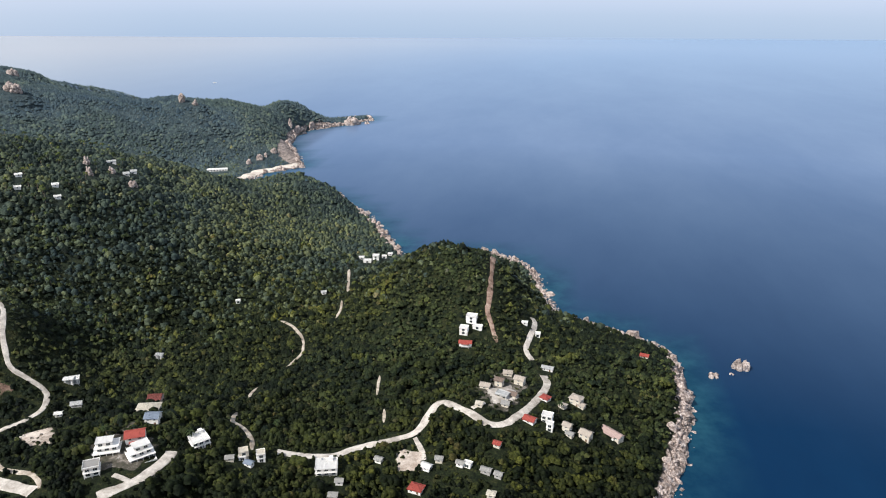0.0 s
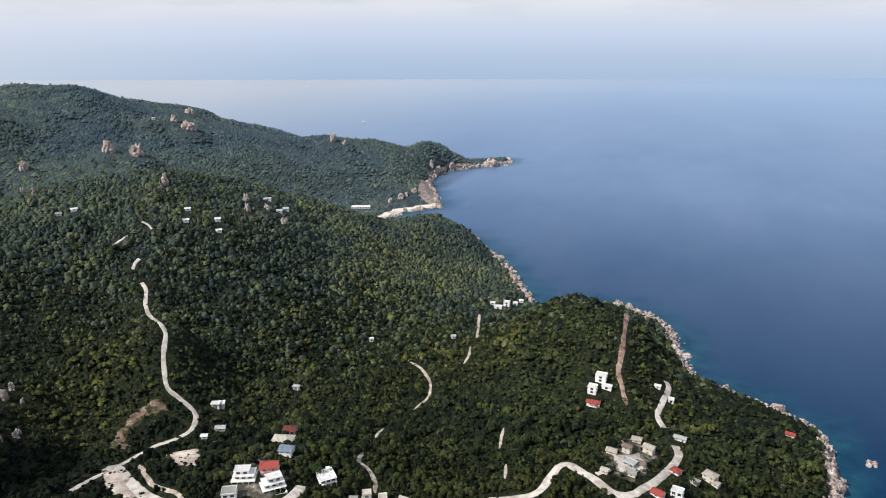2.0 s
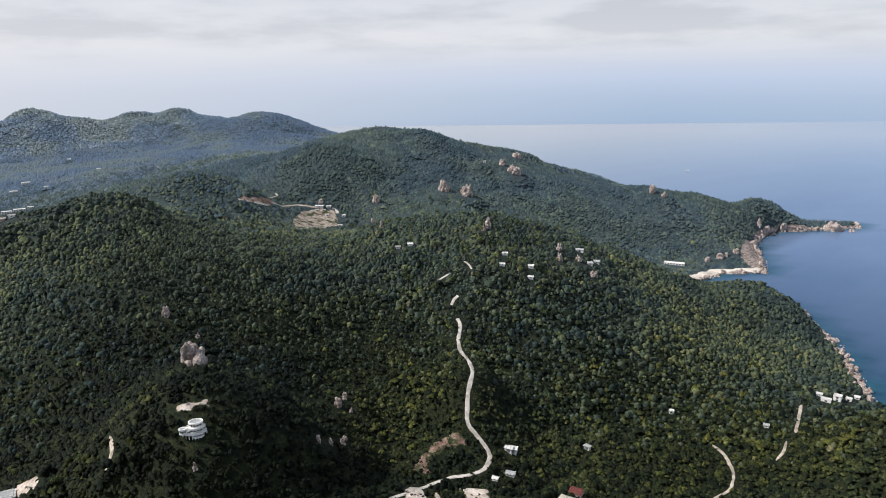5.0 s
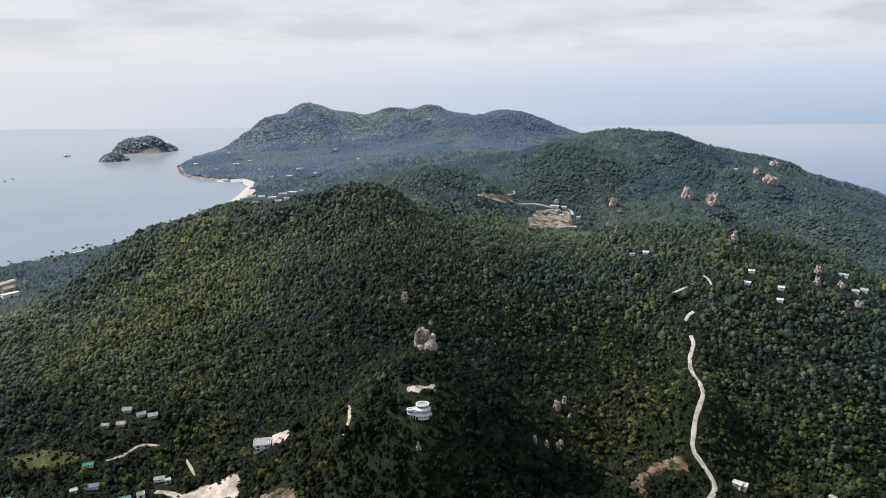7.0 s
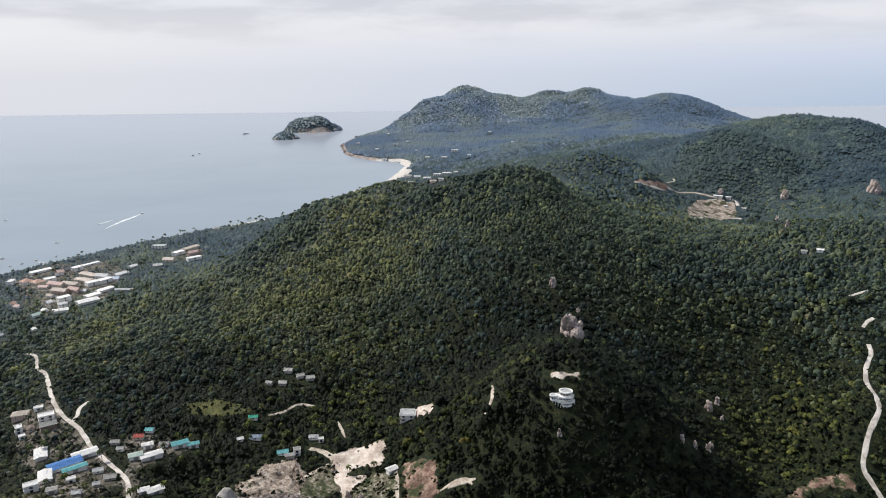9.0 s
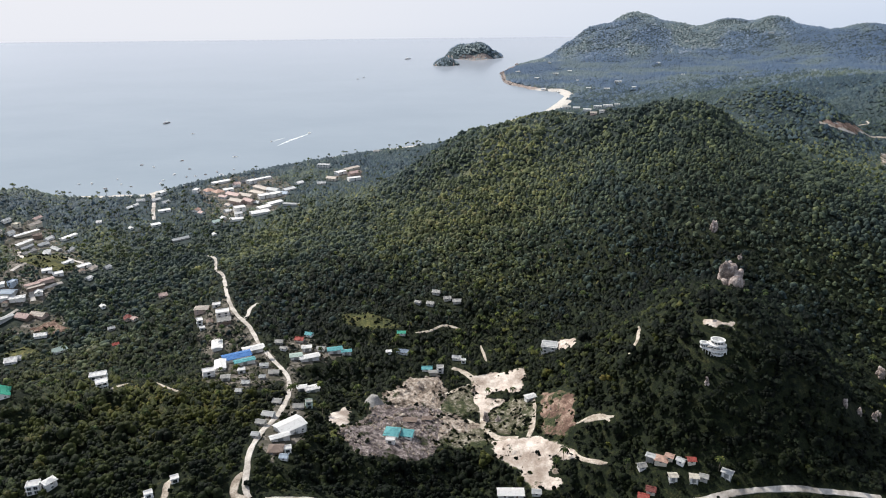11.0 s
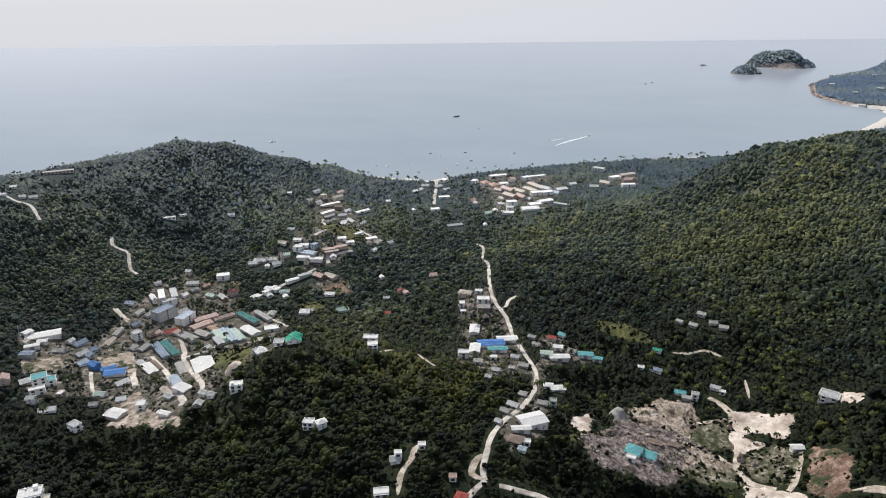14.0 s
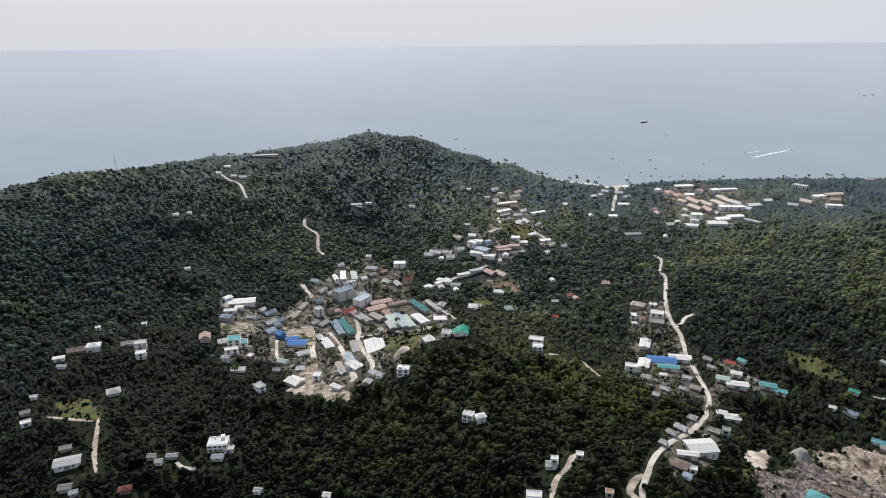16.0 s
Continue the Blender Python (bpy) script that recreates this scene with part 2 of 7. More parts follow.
def sea_water(k):
    shallow, silt_haze, sea_haze = k.attribute("shallow"), k.attribute("silt_haze"), k.attribute("sea_haze")
    swell = k.ramp(k.noise(380, 6.0, 0.62, (1, 0.4, 1)), (0.36, (0, 0, 0)), (0.64, (1, 1, 1)))
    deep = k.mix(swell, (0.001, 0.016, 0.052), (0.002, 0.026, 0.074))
    # haze is painted into the water colour, stronger farther out
    hazed_sea = k.mix(swell, (0.096, 0.148, 0.258), (0.140, 0.196, 0.305))
    hazed_sea = k.mix(k.attribute("pale"), hazed_sea, (0.298, 0.340, 0.462))
    # the bay colour holds both silt and haze painted over the west
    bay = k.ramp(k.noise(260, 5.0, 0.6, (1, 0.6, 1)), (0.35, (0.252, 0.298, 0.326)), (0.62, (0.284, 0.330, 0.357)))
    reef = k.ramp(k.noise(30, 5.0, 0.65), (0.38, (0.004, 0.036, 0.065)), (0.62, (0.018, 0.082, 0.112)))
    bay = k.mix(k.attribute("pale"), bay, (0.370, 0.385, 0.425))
    body = k.mix(silt_haze, k.mix(shallow, k.mix(sea_haze, deep, hazed_sea), reef), bay)
    waves = k.mix(0.35, k.noise(14, 4.0, 0.6, (1, 0.5, 1)), k.noise(80, 3.0, 0.5, (0.6, 1, 1)))
    slope = k.node("ShaderNodeBump", Height=waves, Distance=0.30).outputs[0]
    matt = k.node("ShaderNodeBsdfDiffuse", Color=body, Normal=slope)
    gloss = k.node("ShaderNodeBsdfGlossy", Color=k.mix(silt_haze, (0.46, 0.76, 1.0), (0.90, 0.96, 1.0)), Roughness=0.15, Normal=slope)
    part_of = k.tree.nodes.new("ShaderNodeMath")
    part_of.operation = "MULTIPLY"
    k.put(part_of.inputs[0], k.node("ShaderNodeFresnel", IOR=1.33, Normal=slope).outputs[0])
    part_of.inputs[1].default_value = 0.7
    both = k.tree.nodes.new("ShaderNodeMixShader")
    for socket, value in zip(both.inputs, (part_of.outputs[0], matt.outputs[0], gloss.outputs[0])):
        k.put(socket, value)
    k.put(k.skin.outputs[0].links[0].to_node.inputs[0], both.outputs[0])


M_SEA = material("sea_water", sea_water)


def paint(colour, ribs=False, rough=0.75):
    """Plaster, or ribbed roofing when ribs is set, weathered in streaks."""

    def build(k):
        chance = k.node("ShaderNodeObjectInfo").outputs["Random"]
        tone = k.ramp(chance, (0.0, (0.93, 0.93, 0.93)), (1.0, (1.04, 1.04, 1.03)))
        grime = k.ramp(k.noise(2.2, 6.0, 0.7, (1, 1, 0.35)), (0.28, (0.70, 0.68, 0.65)), (0.42, (0.98, 0.98, 0.97)), (0.7, (1.03, 1.03, 1.03)))
        k.set(Base_Color=k.mix(1.0, k.mix(1.0, colour, tone, "MULTIPLY"), grime, "MULTIPLY"), Roughness=rough, Specular_IOR_Level=0.3)
        if ribs:
            spot = k.node("ShaderNodeTexCoord").outputs["Object"]
            wave = k.node("ShaderNodeTexWave", Vector=spot, Scale=1.6)
            k.bump(wave.outputs[1], 0.12)
        else:
            k.bump(k.noise(0.5, 4.0), 0.04)

    return build


HUES = {
    "white": (0.88, 0.855, 0.82), "cream": (0.66, 0.60, 0.50), "pink": (0.58, 0.44, 0.38), "brown": (0.25, 0.185, 0.15),
    "grey": (0.40, 0.385, 0.36), "palegrey": (0.54, 0.54, 0.53), "paleblue": (0.46, 0.53, 0.61), "palegreen": (0.50, 0.60, 0.53),
    "red": (0.42, 0.085, 0.065), "darkred": (0.19, 0.055, 0.045), "pinkred": (0.56, 0.40, 0.355), "tan": (0.53, 0.455, 0.385),
    "slate": (0.25, 0.30, 0.38), "teal": (0.14, 0.42, 0.44), "darkteal": (0.05, 0.20, 0.19), "blue": (0.08, 0.22, 0.52),
    "green": (0.05, 0.38, 0.25), "orange": (0.52, 0.33, 0.255), "darkgrey": (0.10, 0.10, 0.11),
}
WALLS = {key: material(key + "_plaster", paint(value)) for key, value in HUES.items()}
ROOFS = {key: material(key + "_roofing", paint(value, True, 0.6)) for key, value in HUES.items()}
M_TRIM = material("white_trim", paint((0.72, 0.72, 0.70)))
M_WOOD = material("weathered_wood", paint((0.20, 0.13, 0.085)))
M_METAL = material("galvanised_metal", lambda k: k.set(Base_Color=(0.45, 0.46, 0.47), Metallic=0.7, Roughness=0.45))


def glass(k):
    k.set(Base_Color=(0.02, 0.028, 0.032), Roughness=0.08, IOR=1.5)
    k.bump(k.noise(1.5, 1.0), 0.02)


M_GLASS = material("dark_glass", glass)
M_FOAM = material("white_foam", earth((0.55, 0.62, 0.64), (0.72, 0.77, 0.79), (0.85, 0.87, 0.88), 0.3, 4.0))
M_BARK = material("grey_bark", earth((0.10, 0.08, 0.06), (0.18, 0.15, 0.12), (0.26, 0.22, 0.18), 0.1, 0.6))
M_PALM = material("palm_fronds", leaves((0.030, 0.045, 0.018), (0.050, 0.070, 0.026), (0.080, 0.095, 0.038), (0.13, 0.11, 0.055), trees=False))

# ---- the island: its coast and its hills ----
# shore seen from above, metres, going round anticlockwise from the south-east
COAST_EAST = [
    (93, 403), (111, 464), (121, 503), (123, 546), (122, 595), (108, 624),
    (70, 650), (18, 674), (3, 731), (-14, 796), (-29, 822), (-65, 850),
    (-120, 850), (-181, 823), (-202, 867), (-253, 958), (-280, 997), (-350, 1080),
    (-430, 1105), (-500, 1112), (-533, 1122), (-521, 1194), (-469, 1261), (-516, 1353),
    (-556, 1418), (-587, 1518), (-585, 1609), (-541, 1670), (-469, 1782),
]
COAST_NORTH = [
    (-490, 1830), (-640, 1740), (-850, 1800), (-1150, 1900), (-1550, 1880), (-2000, 2050),
    (-2600, 2250), (-3150, 2200), (-3650, 1950), (-3950, 1500), (-4000, 1000), (-3750, 600),
    (-3400, 330),
]
COAST_WEST = [
    (-3057, 214), (-2778, 206), (-2684, 227), (-2539, 297), (-2491, 373), (-2371, 380),
    (-2067, 271), (-1936, 161), (-1680, 5), (-1565, -200), (-1462, -332), (-1349, -465),
    (-1234, -556), (-1230, -652), (-1215, -721), (-1282, -819),
]
COAST_SOUTH = [
    (-1265, -905), (-1180, -985), (-1060, -1050), (-900, -1085), (-650, -1130), (-430, -1170),
    (-200, -1130), (0, -850), (50, -400), (45, 0), (50, 220), (70, 330),
]
# hills: place, height, spread
HILLS_EAST = [
    (-109, 662, 58.7, 62), (127, 520, 40.4, 59), (-69, 592, 35, 57), (-342, 1043, 57, 60), (-511, 957, 67.9, 95),
    (-603, 1618, 49.8, 61), (-707, 1387, 79.5, 133), (-951, 1294, 52.2, 147), (-1298, 1490, 43, 214), (-1368, 1166, 133.8, 263),
    (-1217, 988, 59.8, 184), (-1083, 735, -47.2, 130), (-1182, 540, 137, 119), (-951, 303, 107.7, 172), (-702, 281, 84.1, 158),
    (-461, 199, 105.6, 77), (-1056, 49, 103.9, 114),
]
HILLS_NORTH_WEST = [
    (-3801, 938, 193.5, 263), (-3629, 1548, 150.6, 200), (-3152, 1831, 143.4, 244), (-2586, 1494, 48.2, 486), (-1902, 1104, 91.8, 377),
    (-1617, 606, 30.9, 274), (-445, -329, 53.1, 62), (-340, -169, 38.5, 114), (-388, -97, 30.7, 108), (-903, -845, 79.7, 108),
    (-1043, -785, 57.6, 97), (-673, -941, 81.8, 183), (-332, -974, 80.5, 156), (-146, -702, 24.9, 251), (-1140, -930, -56.9, 136),
    (-431, 444, 70.7, 52), (-390, 412, -52.2, 120),
]
HILLS_VALLEY = [
    (-275, 346, 56.9, 80), (-38, 436, 26.7, 60), (-585, 707, 102.7, 186), (-850, 773, 82.8, 209), (-705, -151, 31.8, 149),
    (-650, 52, -8.3, 146), (-503, 24, -19, 107), (-843, -104, 16.3, 166), (-500, -453, -16.1, 159), (-243, -444, 27.1, 138),
    (-792, -536, 49.7, 73), (-237, 793, -24, 185), (-589, 1072, -75.2, 162), (-833, -638, -27.7, 197), (-506, -700, 5, 149),
    (-149, 144, 23.2, 194),
]
CRESTS_FAR = [
    (-3630, 578, 16.2, 75), (-3762, 749, 30, 75), (-3780, 813, -46.5, 75), (-3821, 900, -6.1, 75), (-3807, 959, 29.5, 75),
    (-3788, 1031, -5.4, 75), (-3783, 1122, -9.4, 75), (-3742, 1189, 20.8, 75), (-3732, 1283, -15.3, 75), (-3730, 1349, 28.6, 75),
    (-3712, 1425, 13.3, 75), (-3616, 1504, -34.6, 75), (-3607, 1551, 14.6, 75), (-3588, 1593, 38.7, 75), (-3508, 1624, -17.3, 75),
    (-3417, 1698, 14.6, 75), (-3323, 1751, -36.7, 75), (-3285, 1780, 29.8, 75), (-3180, 1805, 3.5, 75), (-3129, 1891, 4, 75),
    (-2996, 2096, -2.8, 110),
]
CRESTS_SOUTH = [
    (-739, -938, 2.8, 38), (-797, -956, 12.7, 38), (-827, -930, 12.9, 38), (-850, -896, -23.4, 38), (-869, -878, 15, 38),
    (-899, -890, 16.8, 38), (-935, -837, -3.7, 38), (-960, -824, -4.9, 38), (-982, -813, 19.6, 38), (-993, -800, 4.9, 38),
    (-1015, -789, -8.4, 38), (-1059, -763, 9.9, 38), (-1081, -732, 11.6, 38), (-1167, -764, 6.3, 38), (-1179, -746, 28.3, 38),
    (-1190, -728, 8.7, 38),
]
CRESTS_MIDDLE = [
    (-1388, 1027, -2.3, 60), (-1352, 1073, 18, 60), (-1320, 1112, 6.2, 60), (-1294, 1141, -5.4, 60), (-1273, 1165, -8.6, 60),
    (-1229, 1183, 30.6, 60), (-1221, 1220, -14.5, 60), (-1203, 1237, -6.1, 60), (-1296, 1438, 6.7, 60), (-1273, 1472, -3.6, 60),
    (-1229, 1521, 30.7, 60), (-1242, 1625, 10.3, 60), (-1205, 1665, 5.1, 60), (-1175, 1735, 23.2, 60), (-1197, 1840, 15.4, 60),
    (-1015, 152, 34, 45), (-949, 229, 23.3, 45),
]
CRESTS_EAST = [
    (-946, 277, 14.5, 45), (-937, 307, 6.8, 45), (-927, 337, 35.7, 45), (-1174, 448, 25.4, 45), (-1158, 486, 2.9, 45),
    (-1146, 513, -3.2, 45), (-1116, 577, 12.7, 45), (-1097, 612, 4.8, 45),
    
]
CRESTS_HEADLAND = [
    (-866, 1417, -9.5, 50), (-819, 1433, 25.2, 50), (-778, 1433, -18.3, 50), (-707, 1458, 15.5, 50), (-691, 1510, 9.1, 50),
    (-670, 1596, 4.2, 50), (-621, 1658, 16.5, 50), (-578, 1705, -13.9, 50), (-143, 666, 3, 26), (-109, 672, 5.2, 26),
    (-91, 675, 4, 26), (-73, 667, -6.5, 26), (-44, 669, 19.3, 26), (-24, 770, 11.5, 26),
    (-447, 962, -14, 40),
    (-431, 1013, 5.3, 40), (-394, 1017, 12.5, 40), (-361, 1029, -14.9, 40), (-321, 1021, 4.5, 40), (-271, 974, -4, 40),
]
CRESTS_INNER = [
    (-1356, 743, -4.9, 70), (-1251, 685, -24.8, 70), (-1344, 764, 29.8, 70), (-1240, 705, -5.2, 70), (-1326, 796, 34.1, 70),
    (-1223, 734, 14.8, 70), (-1307, 827, -5.8, 70), (-1205, 762, 15.8, 70), (-1280, 867, -7.3, 70), (-1181, 799, 12.1, 70),
    (-1260, 896, 33.2, 70), (-1162, 826, 14.4, 70), (-1239, 925, 31.7, 70), (-1142, 853, 8.3, 70), (-1213, 959, -36.7, 70),
    (-1119, 884, -12.1, 70), (-1433, 830, -20.2, 70), (-1399, 886, 17.1, 70), (-1364, 939, 7.7, 70), (-1334, 981, -23.4, 70),
    (-1391, 1104, -5.7, 70), (-1358, 1145, 3.7, 70), (-1332, 1175, 2.7, 70), (-1279, 1232, 2.4, 70),
]
CRESTS_RIDGE = [
    (-366, -1044, -8.2, 42), (-389, -1036, 8.4, 42), (-416, -1036, 5.8, 42), (-435, -1039, -5.2, 42), (-476, -1021, 5.9, 42),
    (-511, -1026, -4.7, 42), (-544, -1020, 3.9, 42), (-595, -1026, 4.2, 42), (-658, -1047, 3.5, 42), (-672, -1002, 4.6, 42),
    (-712, -949, 4.3, 42), (-860, -903, 7, 42), (-903, -889, -6.1, 42), (-944, -845, 3.8, 42), (-981, -817, -3, 42),
    (-1018, -787, 1.6, 42), (-1168, -746, -5, 42),
]
ISLETS = [(-3770, 62, 68, 88), (-3775, 110, 70, 95), (-3770, 155, 77, 92), (-3770, 213, 38, 72), (-3410, -20, 36, 64), (-3690, 130, 3, 80)]
COAST = np.array(COAST_EAST + COAST_NORTH + COAST_WEST + COAST_SOUTH, float)
HILLS = HILLS_EAST + HILLS_NORTH_WEST + HILLS_VALLEY + CRESTS_FAR + CRESTS_SOUTH + CRESTS_MIDDLE + CRESTS_EAST + CRESTS_HEADLAND + CRESTS_INNER + CRESTS_RIDGE


def lattice(ix, iy, seed):
    n = (ix.astype(np.int64) * 374761393 + iy.astype(np.int64) * 668265263 + seed * 974634151) & 0xFFFFFFFF
    n = ((n ^ (n >> 13)) * 1274126177) & 0xFFFFFFFF
    return ((n ^ (n >> 16)) & 0xFFFF) / 65535.0


def value_noise(x, y, size, seed=0):
    """Smooth noise, 0 to 1, with bumps of that size in metres."""
    x, y = np.asarray(x, float) / size, np.asarray(y, float) / size
    ix, iy = np.floor(x), np.floor(y)
    fx, fy = x - ix, y - iy
    fx, fy = fx * fx * (3 - 2 * fx), fy * fy * (3 - 2 * fy)
    a, b = lattice(ix, iy, seed), lattice(ix + 1, iy, seed)
    c, d = lattice(ix, iy + 1, seed), lattice(ix + 1, iy + 1, seed)
    return (a + (b - a) * fx) * (1 - fy) + (c + (d - c) * fx) * fy


def fbm(x, y, size, seed=0, octaves=4):
    total, gain = 0.0, 0.5
    for k in range(octaves):
        total, size, gain = total + gain * value_noise(x, y, size, seed + k), size / 2.1, gain / 2
    return total / (1 - 2 * gain)


def inland(x, y):
    """Metres from the shore, positive on land."""
    x, y = np.asarray(x, float), np.asarray(y, float)
    best, inside = np.full(x.shape, 1e9), np.zeros(x.shape, bool)
    for (ax, ay), (bx, by) in zip(COAST, np.roll(COAST, -1, 0)):
        dx, dy = bx - ax, by - ay
        k = np.clip(((x - ax) * dx + (y - ay) * dy) / (dx * dx + dy * dy), 0, 1)
        best = np.minimum(best, np.hypot(x - ax - k * dx, y - ay - k * dy))
        inside ^= ((ay > y) != (by > y)) & (x < dx * (y - ay) / (dy + 1e-9) + ax)
    return np.where(inside, best, -best)


def gullies(x, y):
    """Depth of the wooded ravines between the spurs of the slopes."""
    wx, wy = x + 60 * (fbm(x, y, 150, 91, 2) - 0.5), y + 60 * (fbm(x, y, 150, 95, 2) - 0.5)
    wide = 1 - np.abs(2 * value_noise(wx, wy, 210, 97) - 1)
    small = 1 - np.abs(2 * value_noise(wx, wy, 85, 99) - 1)
    return 13 * wide ** 2.2 + 5.5 * small ** 2


def ground_height(x, y):
    x, y = np.asarray(x, float), np.asarray(y, float)
    shore = inland(x, y)
    ragged = shore + 14 * (fbm(x, y, 45, 3) - 0.5) * np.clip(1 - np.abs(shore) / 120, 0, 1)
    z = np.full(x.shape, 9.0)
    for hx, hy, high, spread in HILLS:
        z = z + high * np.exp(-((x - hx) ** 2 + (y - hy) ** 2) / (2 * spread * spread))
    z = 4 + 6 * np.logaddexp(0, (z - 4) / 6)
    k = np.clip(ragged / 95, 0, 1)
    z = z * (1 - (1 - k) ** 2.4)
    z = z + np.clip(z / 25, 0, 1) * (10 * (fbm(x, y, 130, 11) - 0.5) + np.clip(z / 90, 0, 1) * 10 * (fbm(x, y, 260, 17) - 0.5))
    z = z - np.clip(z / 45, 0, 1) * np.clip((to_opening(x, y) - 5) / 22, 0, 1) * np.clip(shore / 80, 0, 1) * gullies(x, y)
    z = np.where(ragged > 0, z, -2 - 6 * np.clip(-ragged / 60, 0, 1))
    for ix, iy, high, spread in ISLETS:
        d = np.hypot(x - ix, y - iy) / (spread * (0.8 + 0.4 * fbm(x, y, 60, 5)))
        z = np.maximum(z, high * (1 - d * d))
    return z

# ---- sites: what stands, runs and lies open on the land ----
SITES, ROADS, YARDS = [], [], []


def site(kind, x, y, turn, wide, deep, floors, wall, roof):
    SITES.append((kind, x, y, turn, wide, deep, floors, wall, roof, GROUP))


GROUP = "hill villas on the eastern slope"
site("gable", -245, 333, 26, 11.0, 8.8, 2, "white", "red")
site("flat", -253, 301, 30, 8.6, 7.7, 2, "white", "grey")
site("hip", -271, 387, 15, 15.1, 10.6, 1, "white", "cream")
site("gable", -249, 359, 10, 8.6, 7.7, 2, "white", "slate")
site("gable", -286, 419, 14, 9.3, 8.4, 2, "pink", "darkred")
site("flat", -211, 346, 46, 10.7, 10.7, 2, "white", "white")
site("flat", -182, 347, 28, 5.6, 5.0, 2, "cream", "cream")
site("flat", -172, 350, 26, 5.2, 5.7, 2, "white", "cream")
site("gable", -176, 341, -13, 4.9, 3.5, 1, "white", "slate")
site("shed", -364, 428, 20, 6.3, 4.4, 1, "white", "white")
site("gable", -344, 407, 25, 7.2, 5.0, 1, "white", "palegrey")
site("gable", -346, 390, 22, 4.5, 3.6, 1, "white", "white")
site("shed", -335, 506, 4, 5.3, 3.5, 1, "white", "palegrey")
site("flat", -310, 615, 27, 4.7, 3.8, 1, "white", "white")
site("frame", -130, 353, 15, 13.5, 10.8, 2, "white", "white")
site("gable", -119, 344, 9, 4.5, 3.6, 1, "white", "grey")
site("gable", -119, 331, 5, 4.9, 3.9, 1, "cream", "grey")
site("gable", -100, 369, -15, 4.5, 3.6, 1, "white", "grey")
site("flat", -182, 345, 18, 4.5, 4.0, 1, "white", "white")
site("gable", -188, 340, 19, 4.7, 3.5, 1, "cream", "grey")

GROUP = "houses on the eastern headland"
site("hip", -71, 347, -13, 8.3, 6.6, 1, "white", "red")
site("gable", -68, 366, -19, 6.0, 4.8, 1, "white", "white")
site("flat", -62, 555, -4, 9.0, 7.2, 2, "white", "white")
site("flat", -67, 541, -3, 7.2, 6.5, 2, "white", "white")
site("flat", -56, 548, -4, 8.3, 4.1, 1, "white", "white")
site("gable", -64, 528, 2, 10.4, 5.2, 1, "white", "red")
site("gable", -40, 458, -10, 7.0, 5.6, 1, "cream", "tan")
site("gable", -30, 466, -16, 5.9, 5.3, 2, "cream", "brown")
site("gable", -25, 490, -2, 6.7, 5.4, 1, "cream", "tan")
site("gable", -15, 475, -18, 7.4, 5.9, 2, "cream", "tan")
site("flat", -26, 447, -22, 9.0, 5.4, 1, "palegrey", "palegrey")
site("gable", -19, 450, -18, 6.3, 5.0, 1, "cream", "brown")
site("gable", -23, 434, -12, 5.0, 4.5, 1, "cream", "grey")
site("gable", -41, 428, -9, 4.5, 4.0, 1, "cream", "cream")
site("hip", 5, 457, -31, 6.3, 5.6, 1, "white", "red")
site("gable", -5, 421, -24, 7.7, 6.2, 1, "white", "red")
site("flat", 7, 428, -11, 7.4, 5.9, 2, "white", "white")
site("flat", 9, 418, -11, 4.5, 4.0, 2, "white", "white")
site("hip", 28, 462, -28, 8.7, 6.9, 2, "cream", "tan")
site("gable", 32, 458, -29, 4.9, 4.4, 1, "cream", "tan")
site("hip", 18, 452, -27, 4.9, 4.4, 1, "cream", "tan")
site("gable", 21, 424, -28, 5.4, 4.8, 2, "cream", "tan")
site("gable", 23, 419, -28, 4.5, 4.0, 1, "cream", "grey")
site("gable", 34, 423, -30, 7.8, 6.3, 2, "cream", "tan")
site("gable", 53, 438, -42, 16.9, 5.9, 1, "cream", "pinkred")
site("gable", 6, 512, -11, 8.9, 4.5, 1, "white", "palegrey")
site("gable", 88, 556, -14, 6.5, 4.6, 1, "cream", "red")
site("gable", -16, 576, -8, 4.7, 3.5, 1, "white", "white")
site("flat", -4, 566, 0, 4.5, 4.5, 1, "white", "white")
site("flat", -42, 371, -19, 5.1, 3.5, 1, "white", "white")
site("gable", -30, 368, -15, 6.2, 3.7, 1, "grey", "grey")
site("gable", -22, 366, -17, 4.5, 3.6, 1, "grey", "grey")
site("gable", -47, 371, -13, 4.5, 3.6, 1, "white", "grey")
site("gable", -25, 390, -16, 4.5, 4.0, 1, "cream", "red")
site("hip", -25, 350, -6, 4.7, 4.2, 1, "cream", "cream")
site("gable", -61, 373, -1, 4.5, 4.0, 1, "cream", "grey")

GROUP = "houses by the eastern coves"
site("flat", -209, 789, 5, 7.6, 6.8, 2, "white", "white")
site("flat", -216, 774, 11, 9.6, 5.8, 1, "white", "white")
site("flat", -201, 800, 4, 5.7, 4.5, 1, "white", "white")
site("gable", -226, 784, 16, 5.5, 4.4, 1, "white", "white")
site("gable", -197, 814, 14, 4.8, 4.4, 1, "white", "white")
site("flat", -611, 1186, 22, 36.3, 10.9, 1, "white", "white")
site("flat", -527, 759, 35, 10.2, 5.1, 1, "white", "palegrey")
site("gable", -549, 629, 41, 6.2, 3.7, 1, "white", "white")
site("gable", -514, 641, 39, 6.1, 3.7, 1, "white", "white")
site("gable", -234, 661, 19, 4.8, 3.9, 1, "white", "palegrey")

